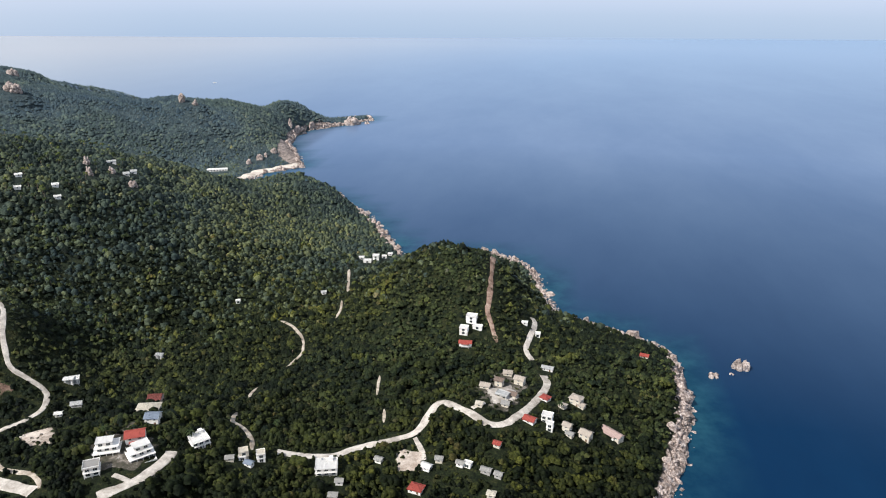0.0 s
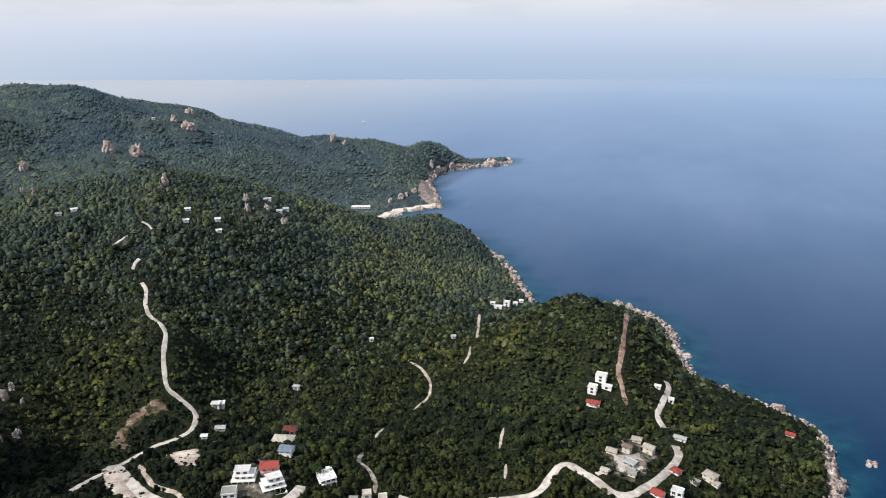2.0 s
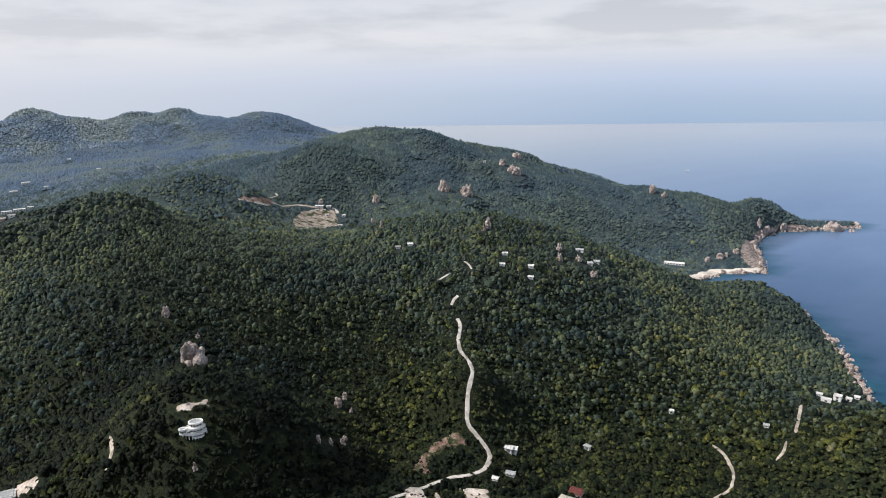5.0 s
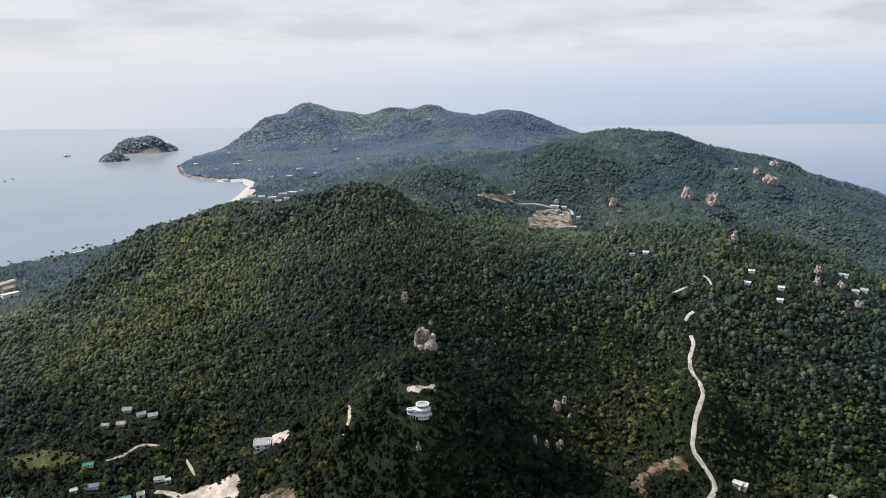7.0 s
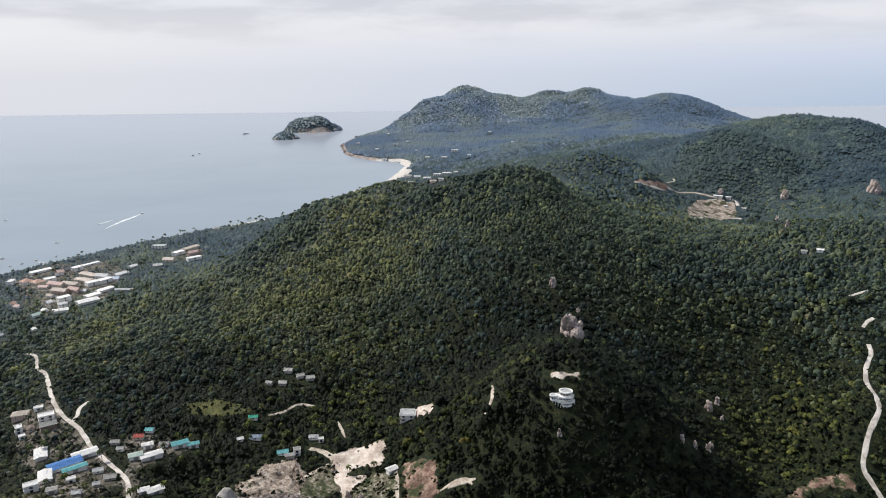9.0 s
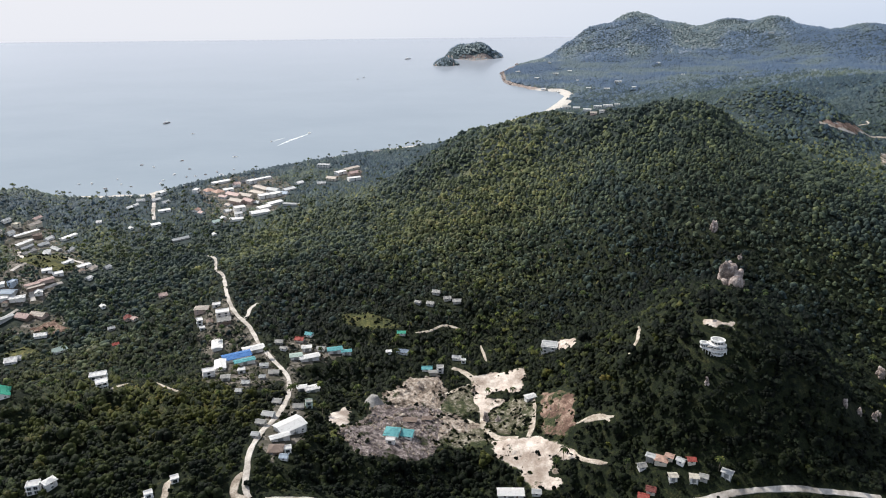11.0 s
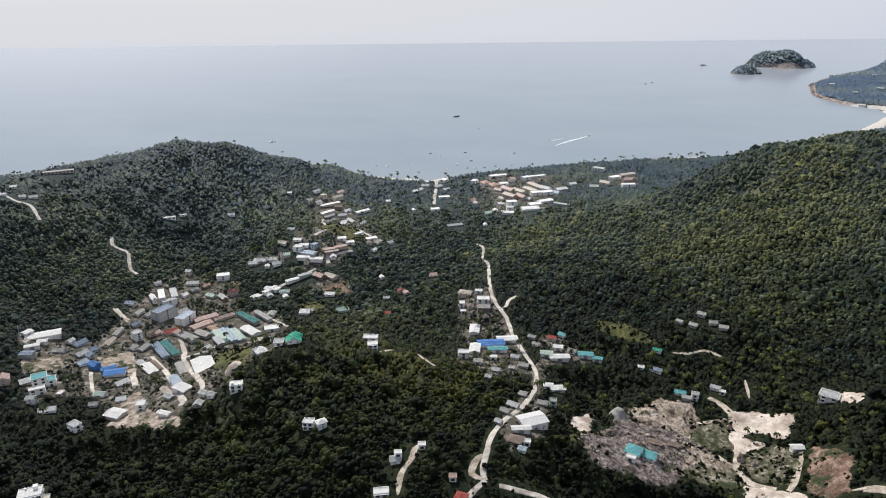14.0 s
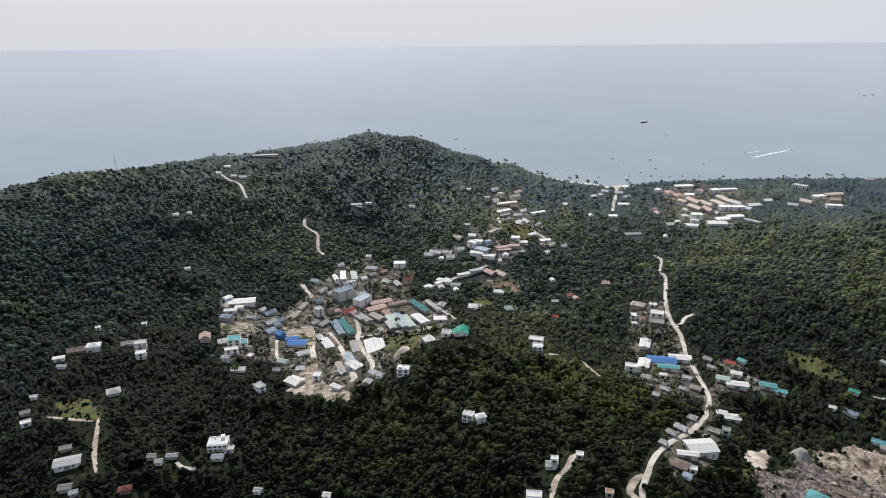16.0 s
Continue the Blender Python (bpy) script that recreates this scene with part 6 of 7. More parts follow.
def forest(name, near, far, gap, size, level, mat, label, seen=True):
    rng = np.random.default_rng(int(near) + 7)
    reach = far * 1.2
    x, y = spots(max(-4100, -reach), min(160, reach), max(-1850, -reach), min(2350, reach), gap, rng)
    d = np.hypot(x, y)
    turn = np.degrees(np.arctan2(-x, y))
    inside = (turn > -28) & (turn < 166)
    d = d + np.clip(d - 500, 0, 400) * 0.3 * (fbm(x, y, 160, 71) - 0.5)
    blur = 1.6 * rng.uniform(-1, 1, len(d))
    keep = (d + (near > 300) * 0.10 * near * blur >= near * 0.975) & (d + (far > 300) * 0.10 * far * blur < far * 1.025) & (inside if seen else ~inside)
    x, y = x[keep], y[keep]
    z = ground_height(x, y)
    gap_to = to_opening(x, y)
    town = built_up(x, y)
    keep = (z > 0.8) & ((inland(x, y) > shore_width(x, y) + 2) | (x < -3300)) & (gap_to > 0.7 + 0.2 * size) & (rng.random(len(x)) > np.where(town, 0.22, 0.015))
    islet = inland(x, y) < 0
    x, y, z, gap_to, town, islet = x[keep], y[keep], z[keep], gap_to[keep], town[keep], islet[keep]
    # slim, high crowns in the palm plantations, broad ones elsewhere
    slim = np.clip((fbm(x, y, 240, 87) - 0.53) / 0.08, 0, 1) * (rng.random(len(x)) < 0.4)
    radius = size * rng.choice((0.66, 0.92, 1.15, 1.60), len(x), p=(0.32, 0.36, 0.24, 0.08)) * np.exp(rng.normal(0, 0.12, len(x))) * (0.80 + 0.40 * fbm(x, y, 90, 23)) * np.clip(gap_to / 7, 0.5, 1) * np.where(town, 0.8, 1.0) * np.where(islet, 1.25, 1.0) * (1 - 0.3 * slim)
    canopy = np.where(gap_to > 12, 3.0 * (fbm(x, y, 45, 29) - 0.3), 0.0) + (6.0 if near < 900 else 4.0) * (fbm(x, y, 21, 33, 2) - 0.5) * np.clip(gap_to / 12, 0, 1) + 1.2 * slim
    canopy = np.where(islet, -4.0, np.maximum(canopy, -0.6))
    shapes, faces = crown_shapes(level, 16, rng)
    place = np.stack([x, y, z + canopy + radius * (rng.uniform(0.45, 0.95, len(x)) if near < 700 else rng.uniform(0.3, 0.7, len(x)) if near < 900 else rng.uniform(0.0, 0.35, len(x)))], -1)
    verts, tris = scatter(shapes, faces, place, radius, rng, (1.0 if near < 900 else 0.85 if near < 2000 else 0.7) * (1 + 0.35 * slim))
    mesh = bpy.data.meshes.new(name)
    fill_mesh(mesh, verts, tris, True)
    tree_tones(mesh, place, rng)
    mesh.materials.append(mat)
    return tagged(new(name, mesh), label, "forest", kind="stuff")


# the leaf material changes with distance, in place of haze
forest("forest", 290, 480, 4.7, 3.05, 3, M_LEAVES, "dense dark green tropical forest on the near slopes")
forest("forest", 480, 740, 4.1, 2.65, 2, M_LEAVES_HAZED_VALLEY, "dense dark green forest on the slopes of the valley")
forest("forest", 740, 1000, 4.3, 2.7, 1, M_LEAVES_HAZED_SLOPE, "dense green tropical forest on the middle slopes")
forest("forest", 1000, 1250, 4.3, 2.9, 0, M_LEAVES_HAZED_SLOPE, "dense green forest canopy on the hills")
forest("forest", 1250, 2350, 5.6, 4.0, 0, M_LEAVES_HAZED_MID, "green forest canopy on the distant hills")
forest("forest", 2350, 4700, 9.0, 6.2, 0, M_LEAVES_HAZED_FAR, "forest on the far northern hills, greyed by painted haze")
forest("forest", 0, 290, 8.0, 5.6, 0, M_LEAVES, "green forest on the slopes under the drone")
forest("forest", 290, 2200, 12.0, 7.6, 0, M_LEAVES, "green forest on the southern hills", seen=False)

# ---- palms ----
def palm_shape(rng, fronds=10):
    """Vertices and triangles of one palm, about 1 high: a bent trunk and drooping fronds."""
    verts, faces, leaf_from = [], [], 0
    lean = rng.uniform(-0.10, 0.10, 2)
    for i in range(4):
        k = i / 3
        for a in (0, 2.09, 4.19):
            verts.append((lean[0] * k * k + 0.022 * (1.2 - 0.5 * k) * math.cos(a), lean[1] * k * k + 0.022 * (1.2 - 0.5 * k) * math.sin(a), k * 0.86 - 0.03))
    for i in range(3):
        for j in range(3):
            a, b = i * 3 + j, i * 3 + (j + 1) % 3
            faces += [(a, b, b + 3), (a, b + 3, a + 3)]
    leaf_from = len(faces)
    for f in range(fronds):
        a = 6.283 * f / fronds + rng.uniform(-0.25, 0.25)
        long, up = rng.uniform(0.27, 0.36), rng.uniform(0.0, 0.16)
        c, s = math.cos(a), math.sin(a)
        base = len(verts)
        for k, w in ((0.05, 0.018), (0.5, 0.075), (1.0, 0.012)):
            z = 0.85 + up * math.sin(k * 2.4) - 0.24 * k * k
            for side in (-1, 0, 1):
                verts.append((lean[0] + c * long * k - s * w * side, lean[1] + s * long * k + c * w * side, z - abs(side) * w * 0.5))
        for i in (0, 3):
            for j in (0, 1):
                p = base + i + j
                faces += [(p, p + 1, p + 4), (p, p + 4, p + 3)]
    return np.array(verts), np.array(faces), leaf_from


palm_rng = np.random.default_rng(77)
PALMS = [palm_shape(palm_rng) for _ in range(6)]


def palm_grove(label, x, y, low=8, high=13):
    """Many palms as one body; trunks bark, fronds green."""
    z = ground_height(x, y)
    keep = (z > 1.2) & (to_opening(x, y) > 1.5) & (inland(x, y) > 6)
    x, y, z = x[keep], y[keep], z[keep]
    verts, faces, slots, total = [], [], [], 0
    for px, py, pz in zip(x, y, z):
        v, f, cut = PALMS[int(palm_rng.integers(0, 6))]
        tall, a = palm_rng.uniform(low, high), palm_rng.uniform(0, 6.28)
        turned = np.column_stack([v[:, 0] * math.cos(a) - v[:, 1] * math.sin(a), v[:, 0] * math.sin(a) + v[:, 1] * math.cos(a), v[:, 2]])
        verts.append(turned * tall + (px, py, pz))
        faces.append(f + total)
        slots.append((np.arange(len(f)) >= cut).astype(np.int32))
        total += len(v)
    mesh = bpy.data.meshes.new("palm_grove")
    fill_mesh(mesh, np.vstack(verts), np.vstack(faces), False)
    mesh.materials.append(M_BARK)
    mesh.materials.append(M_PALM)
    mesh.polygons.foreach_set("material_index", np.concatenate(slots))
    tagged(new("palm_grove", mesh), label, "palms", kind="stuff")


def strewn(count, cx, cy, sx, sy):
    return palm_rng.normal(cx, sx, count), palm_rng.normal(cy, sy, count)


palm_grove("tall coconut palms along the wooded ridge", *strewn(220, -520, -960, 240, 50), 5.5, 8.5)
palm_grove("coconut palms in the valley behind the town", *strewn(380, -620, -420, 190, 150))
palm_grove("coconut palms by the houses near the bay", *strewn(340, -1050, -480, 200, 190), 9, 14)
palm_grove("coconut palms on the slope above the quarry", *strewn(260, -640, 20, 130, 90))
palm_grove("coconut palms in the eastern valley", *strewn(380, -620, 640, 170, 130), 8, 12)
palm_grove("coconut palms behind the long beach", *strewn(260, -1640, -40, 160, 200), 9, 14)


def palm_tree(x, y, tall):
    root = new("palm_tree")
    root.matrix_world = pose(x, y, float(ground_height(x, y)), 0, 0, palm_rng.uniform(0, 360))
    v, f, cut = PALMS[int(palm_rng.integers(0, 6))]
    for name, some, mat in (("trunk", f[:cut], M_BARK), ("crown", f[cut:], M_PALM)):
        used = np.unique(some)
        back = np.zeros(len(v), int)
        back[used] = np.arange(len(used))
        mesh = bpy.data.meshes.new(name)
        fill_mesh(mesh, v[used] * tall, back[some], False)
        mesh.materials.append(mat)
        ob = new(name, mesh)
        ob.parent = root
    tagged(root, "single tall coconut palm with a bare grey trunk", "palm tree", "palms standing alone")


for px, py, tall in ((-404, 76, 13), (-398, 70, 10), (-445, -95, 11), (-462, -140, 12), (-395, -165, 11), (-520, -180, 12), (-560, -165, 11), (-505, -395, 12), (-470, -520, 12), (-455, -450, 11), (-520, -470, 12), (-415, -480, 10), (-30, 505, 10), (-95, 470, 10), (-180, 395, 10), (-215, 345, 10), (-262, 330, 10), (15, 445, 10)):
    palm_tree(px, py, tall)

# ---- houses ----
def part(name, bm, mat, parent, label="", smooth=False):
    mesh = bpy.data.meshes.new(name)
    bm.to_mesh(mesh)
    bm.free()
    for one in mat if isinstance(mat, tuple) else (mat,):
        mesh.materials.append(one)
    if smooth:
        mesh.polygons.foreach_set("use_smooth", np.ones(len(mesh.polygons), bool))
    return again(name, mesh, parent, label)


def again(name, mesh, parent, label="", at=None):
    ob = new(name, mesh)
    ob.parent = parent
    if at is not None:
        ob.matrix_local = at
    if label:
        tagged(ob, label)
    return ob


def box(bm, x0, x1, y0, y1, z0, z1, slot=0):
    v = [bm.verts.new((x, y, z)) for z in (z0, z1) for x, y in ((x0, y0), (x1, y0), (x1, y1), (x0, y1))]
    for f in ((3, 2, 1, 0), (4, 5, 6, 7), (0, 1, 5, 4), (1, 2, 6, 5), (2, 3, 7, 6), (3, 0, 4, 7)):
        bm.faces.new([v[i] for i in f]).material_index = slot
    return bm


def solid(bm, bottom, top):
    """A body between two rings of the same number of corners."""
    a, b = [bm.verts.new(p) for p in bottom], [bm.verts.new(p) for p in top]
    n = len(a)
    for i in range(n):
        bm.faces.new((a[i], a[(i + 1) % n], b[(i + 1) % n], b[i]))
    bm.faces.new(a[::-1])
    bm.faces.new(b)
    return bm


def window_meshes(wide, high):
    """A frame with sill and mullion, and its pane, in the plane y = 0, facing -y."""
    f = bmesh.new()
    for x0, x1, z0, z1 in ((-wide / 2, -wide / 2 + 0.09, 0, high), (wide / 2 - 0.09, wide / 2, 0, high), (-wide / 2 + 0.09, wide / 2 - 0.09, high - 0.09, high), (-0.04, 0.04, 0.09, high - 0.09)):
        box(f, x0, x1, -0.10, 0.02, z0, z1)
    box(f, -wide / 2 - 0.1, wide / 2 + 0.1, -0.18, 0.02, -0.08, 0.09)
    p = box(bmesh.new(), -wide / 2 + 0.05, wide / 2 - 0.05, -0.05, 0.01, 0.05, high - 0.05)
    made = []
    for name, bm, mat in (("window", f, M_TRIM), ("pane", p, M_GLASS)):
        mesh = bpy.data.meshes.new(name)
        bm.to_mesh(mesh)
        bm.free()
        mesh.materials.append(mat)
        made.append(mesh)
    # a simpler one for houses far off: a frame with its sunken pane in one body
    one = bmesh.new()
    w, rim = wide / 2, 0.12
    rings = [[one.verts.new((x * a, y, z)) for x, z in ((-1, z0), (1, z0), (1, z1), (-1, z1))] for a, y, z0, z1 in ((w, 0.02, 0, high), (w, -0.10, 0, high), (w - rim, -0.10, rim, high - rim), (w - rim, -0.04, rim, high - rim))]
    for low, top in zip(rings, rings[1:]):
        for i in range(4):
            one.faces.new((low[i], low[(i + 1) % 4], top[(i + 1) % 4], top[i]))
    one.faces.new(rings[3]).material_index = 1
    joined = bpy.data.meshes.new("window")
    one.to_mesh(joined)
    one.free()
    joined.materials.append(M_TRIM)
    joined.materials.append(M_GLASS)
    return made[0], made[1], joined


WINDOW, TALL_WINDOW = window_meshes(1.5, 1.3), window_meshes(2.4, 2.1)


def door_mesh():
    bm = box(bmesh.new(), -0.5, 0.5, -0.08, 0.02, 0, 2.1)
    for z in (0.25, 1.2):
        box(bm, -0.34, 0.34, -0.11, -0.08, z, z + 0.7)
    box(bm, -0.62, -0.5, -0.12, 0.02, 0, 2.22)
    box(bm, 0.5, 0.62, -0.12, 0.02, 0, 2.22)
    box(bm, -0.5, 0.5, -0.12, 0.02, 2.1, 2.22)
    mesh = bpy.data.meshes.new("door")
    bm.to_mesh(mesh)
    bm.free()
    mesh.materials.append(M_WOOD)
    return mesh


DOOR = door_mesh()


def glaze(root, wide, deep, floors, storey, near, big, base=0.0):
    """Windows in rows on all four sides, and a door in front."""
    casing, pane, joined = TALL_WINDOW if big else WINDOW
    sill = 0.3 if big else 0.95
    gap = 3.4 if near else 5.5
    for floor in range(floors):
        for turn, run, off in ((0, wide, deep / 2), (180, wide, deep / 2), (90, deep, wide / 2), (270, deep, wide / 2)):
            count = max(1, int((run - 1.0) / gap))
            if not near and turn:
                count = 1
            if run < 3.2:
                continue
            for i in range(count):
                x = (i + 0.5) * run / count - run / 2
                if floor == 0 and turn == 0 and i == count // 2:
                    if run > 4 and count > 1:
                        again("door", DOOR, root, "", pose(x, -off, base))
                        continue
                at = pose(0, 0, 0, 0, 0, turn) @ pose(x, -off, base + floor * storey + sill)
                if near:
                    again("pane", pane, again("window", casing, root, "", at))
                else:
                    again("window", joined, root, "", at)


def gable_roof(wide, deep, eaves, pitch, over, thick=0.16):
    """Two slabs that meet at a ridge along x, with a ridge cap."""
    bm, w, d = bmesh.new(), wide / 2 + over, deep / 2 + over
    rise, t = math.tan(radians(pitch)), thick
    low, high = eaves - over * rise, eaves + deep / 2 * rise
    for s in (-1, 1):
        ring = [(-w, s * d, low), (w, s * d, low), (w, 0, high), (-w, 0, high)]
        up = [(x, y, z + t) for x, y, z in ring]
        solid(bm, ring if s < 0 else ring[::-1], up if s < 0 else up[::-1])
    return box(bm, -w, w, -0.22, 0.22, high + t - 0.05, high + t + 0.07)


def hip_roof(wide, deep, eaves, pitch, over, thick=0.16):
    bm, w, d = bmesh.new(), wide / 2 + over, deep / 2 + over
    run = min(w, d)
    high, low = eaves + run * math.tan(radians(pitch)) - over * math.tan(radians(pitch)), eaves - over * math.tan(radians(pitch))
    rx, ry = max(w - run, 0.15), max(d - run, 0.15)
    foot = [bm.verts.new(p) for p in ((-w, -d, low), (w, -d, low), (w, d, low), (-w, d, low))]
    eave = [bm.verts.new(p) for p in ((-w, -d, low + thick), (w, -d, low + thick), (w, d, low + thick), (-w, d, low + thick))]
    top = [bm.verts.new(p) for p in ((-rx, -ry, high), (rx, -ry, high), (rx, ry, high), (-rx, ry, high))]
    for i in range(4):
        j = (i + 1) % 4
        bm.faces.new((foot[i], foot[j], eave[j], eave[i]))
        bm.faces.new((eave[i], eave[j], top[j], top[i]))
    bm.faces.new(top)
    bm.faces.new(foot[::-1])
    return bm


def railing(wide, deep, z, sides=True):
    """A rail on thin posts round the front of a slab whose back edge is at y = 0."""
    bm = bmesh.new()
    n = max(2, int(wide / 1.6))
    for i in range(n + 1):
        x = -wide / 2 + i * wide / n
        box(bm, x - 0.04, x + 0.04, -deep, -deep + 0.08, z, z + 1.0)
    box(bm, -wide / 2, wide / 2, -deep - 0.02, -deep + 0.10, z + 0.92, z + 1.02)
    for x in (-wide / 2, wide / 2 - 0.1):
        box(bm, x, x + 0.1, -deep + 0.1, 0, z + 0.92, z + 1.02)
    return bm


SPEECH = {"palegrey": "pale grey", "paleblue": "pale blue", "palegreen": "pale green", "darkred": "dark red", "pinkred": "faded red", "slate": "blue grey",
          "teal": "turquoise", "darkteal": "dark green", "darkgrey": "dark grey", "pink": "pinkish", "blue": "bright blue", "green": "bright green"}
STOREYS = {1: "low", 2: "two-storey", 3: "three-storey", 4: "four-storey"}


def build_site(kind, x, y, turn, wide, deep, floors, wall, roof, group):
    if deep > wide and kind in ("shed", "gable"):
        wide, deep, turn = deep, wide, turn + 90
    away = math.hypot(x, y)
    near = away < 540
    root = new({"shed": "warehouse" if wide > 22 else "shed", "flat": "villa", "terrace": "villa", "frame": "villa"}.get(kind, "house"))
    spin = Matrix.Rotation(radians(turn), 3, "Z")
    corners = [spin @ Vector((sx * wide / 2, sy * deep / 2, 0)) for sx in (-1, 1) for sy in (-1, 1)]
    heights = [float(ground_height(x + c.x, y + c.y)) for c in corners]
    base = max(sum(heights) / 4 - 0.12 * (max(heights) - min(heights)), 0.8) + 0.2
    down = min(min(heights) - base, 0) - 1.0
    root.matrix_world = pose(x, y, base, 0, 0, turn)
    a, b = SPEECH.get(wall, wall), SPEECH.get(roof, roof)
    w, d = wide / 2, deep / 2
    M_W, M_R = WALLS[wall], ROOFS[roof]
    if kind in ("gable", "hip", "shed"):
        storey = 2.7 if kind != "shed" else 2.2
        eaves = storey * floors + (1.6 if kind == "shed" else 0)
        pitch, over = (11, 0.9) if kind == "shed" else (27, 0.7)
        if wide > 30 or deep > 25:
            pitch = min(pitch, 14)
        body = bmesh.new()
        if kind == "hip":
            box(body, -w, w, -d, d, down, eaves)
            part("roof", hip_roof(wide, deep, eaves, pitch, over), M_R, root, b + " hipped roof")
        else:
            top = eaves + d * math.tan(radians(pitch))
            ring = lambda sx: [(sx * w, -d, down), (sx * w, d, down), (sx * w, d, eaves), (sx * w, 0, top), (sx * w, -d, eaves)]
            solid(body, ring(-1)[::-1], ring(1)[::-1])
            part("roof", gable_roof(wide, deep, eaves, pitch, over), M_R, root, b + (" sheet metal roof" if kind == "shed" else " pitched roof"))
        part("wall", body, M_W, root, a + " wall")
        if kind == "shed":
            gate = box(bmesh.new(), -min(1.8, w * 0.5), min(1.8, w * 0.5), -d - 0.08, -d + 0.02, 0, min(2.8, eaves - 0.4))
            for i in range(4):
                box(gate, -min(1.7, w * 0.45), min(1.7, w * 0.45), -d - 0.12, -d - 0.08, 0.3 + i * 0.6, 0.4 + i * 0.6)
            part("gate", gate, M_METAL, root, "grey metal gate")
            posts = max(2, int(wide / 6))
            for i in range(posts + 1):
                px = -w + i * wide / posts
                part("post", box(bmesh.new(), px - 0.12, px + 0.12, -d - 0.7, -d - 0.46, down, eaves - 0.25), M_METAL, root)
            if near and wide > 12:
                glaze(root, wide, deep, 1, 2.5, False, False, base=0.8)
        else:
            glaze(root, wide, deep, floors, storey, near, False)
            if near and wide > 9:
                porch = box(bmesh.new(), -w * 0.6, w * 0.6, -d - 1.9, -d, -0.25, 0.0)
                part("porch", porch, M_TRIM, root, "concrete porch")
                for px in (-w * 0.58, w * 0.58 - 0.2):
                    part("post", box(bmesh.new(), px, px + 0.2, -d - 1.85, -d - 1.65, down, 2.3), M_TRIM, root)
                lid = solid(bmesh.new(), [(-w * 0.65, -d - 2.2, 2.3), (w * 0.65, -d - 2.2, 2.3), (w * 0.65, -d, 2.6), (-w * 0.65, -d, 2.6)], [(-w * 0.65, -d - 2.2, 2.4), (w * 0.65, -d - 2.2, 2.4), (w * 0.65, -d, 2.72), (-w * 0.65, -d, 2.72)])
                part("porch_roof", lid, M_R, root)
        form = {"gable": "house with a {} pitched roof", "hip": "house with a {} hipped roof", "shed": "building with a {} sheet metal roof"}[kind]
        label = f"{STOREYS[floors]} {a} " + form.format(b)
    else:
        storey = 2.9
        setback = min(1.9, deep * 0.18) if kind == "terrace" else 0.0
        for floor in range(floors):
            z0 = floor * storey if floor else down
            y0 = -d + floor * setback
            inset = 1.3 if kind == "frame" and deep > 6 else 0.0
            part("wall", box(bmesh.new(), -w + 0.1, w - 0.1, y0 + inset, d - 0.05, z0, (floor + 1) * storey - 0.22), M_W, root)
            slab = box(bmesh.new(), -w - 0.25, w + 0.25, y0 - (1.3 if near and wide > 8 and inset == 0 else 0.3), d + 0.2, (floor + 1) * storey - 0.22, (floor + 1) * storey)
            last = floor == floors - 1
            part("roof_slab" if last else "floor_slab", slab, M_R if last else M_W, root)
            if kind in ("terrace", "frame") or (near and wide > 8):
                n = max(2, int(wide / 4))
                for i in range(n + 1):
                    px = -w + 0.15 + i * (wide - 0.5) / n
                    cy = y0 + 0.05 if inset else y0 - 1.15
                    foot = floor * storey if floor else down
                    if floor == 0 or inset:
                        part("column", box(bmesh.new(), px, px + 0.25, cy, cy + 0.25, foot, (floor + 1) * storey - 0.22), M_W, root)
                if floor:
                    rail = railing(wide, 1.2, floor * storey)
                    bmesh.ops.translate(rail, vec=(0, y0 + (1.3 if inset else 0), 0), verts=rail.verts)
                    part("railing", rail, M_TRIM, root)
            casing_mesh, pane_mesh, joined = TALL_WINDOW
            for sy, yy in ((1, y0 + inset), (-1, d - 0.05)):
                n = max(1, int((wide - 0.8) / (3.2 if near else 4.8))) if near or sy > 0 else 1
                for i in range(n):
                    px = (i + 0.5) * wide / n - w
                    at = pose(px, yy, floor * storey + 0.25, 0, 0, 0 if sy > 0 else 180)
                    if near:
                        again("pane", pane_mesh, again("window", casing_mesh, root, "", at))
                    else:
                        again("window", joined, root, "", at)
            for sx in (-1, 1):
                if deep > 4.5:
                    again("window", WINDOW[2], root, "", pose(sx * (w - 0.1), 0.2 * deep, floor * storey + 0.95, 0, 0, 90 * sx))
        top = floors * storey
        y0 = -d + (floors - 1) * setback
        para = bmesh.new()
        box(para, -w - 0.2, w + 0.2, y0 - 0.25, y0 - 0.07, top, top + 0.55)
        box(para, -w - 0.2, w + 0.2, d, d + 0.18, top, top + 0.55)
        box(para, -w - 0.2, -w - 0.02, y0 - 0.07, d, top, top + 0.55)
        box(para, w + 0.02, w + 0.2, y0 - 0.07, d, top, top + 0.55)
        part("parapet", para, M_W, root)
        if near and wide > 9:
            hut = box(bmesh.new(), w * 0.25, w * 0.25 + 2.4, d - 3.0, d - 0.6, top, top + 2.1)
            box(hut, w * 0.25 - 0.2, w * 0.25 + 2.6, d - 3.2, d - 0.4, top + 2.1, top + 2.25)
            part("stair_head", hut, M_W, root)
            tank = bmesh.new()
            bmesh.ops.create_cone(tank, segments=12, radius1=0.6, radius2=0.55, depth=1.3, cap_ends=True, matrix=Matrix.Translation((-w * 0.4, d - 1.4, top + 0.65)))
            part("water_tank", tank, M_METAL, root, "grey rooftop water tank")
        label = f"{STOREYS[floors]} {a} concrete villa with a flat {b} roof"
        if kind == "terrace":
            label = f"{STOREYS[floors]} {a} villa with stepped terraces and railings"
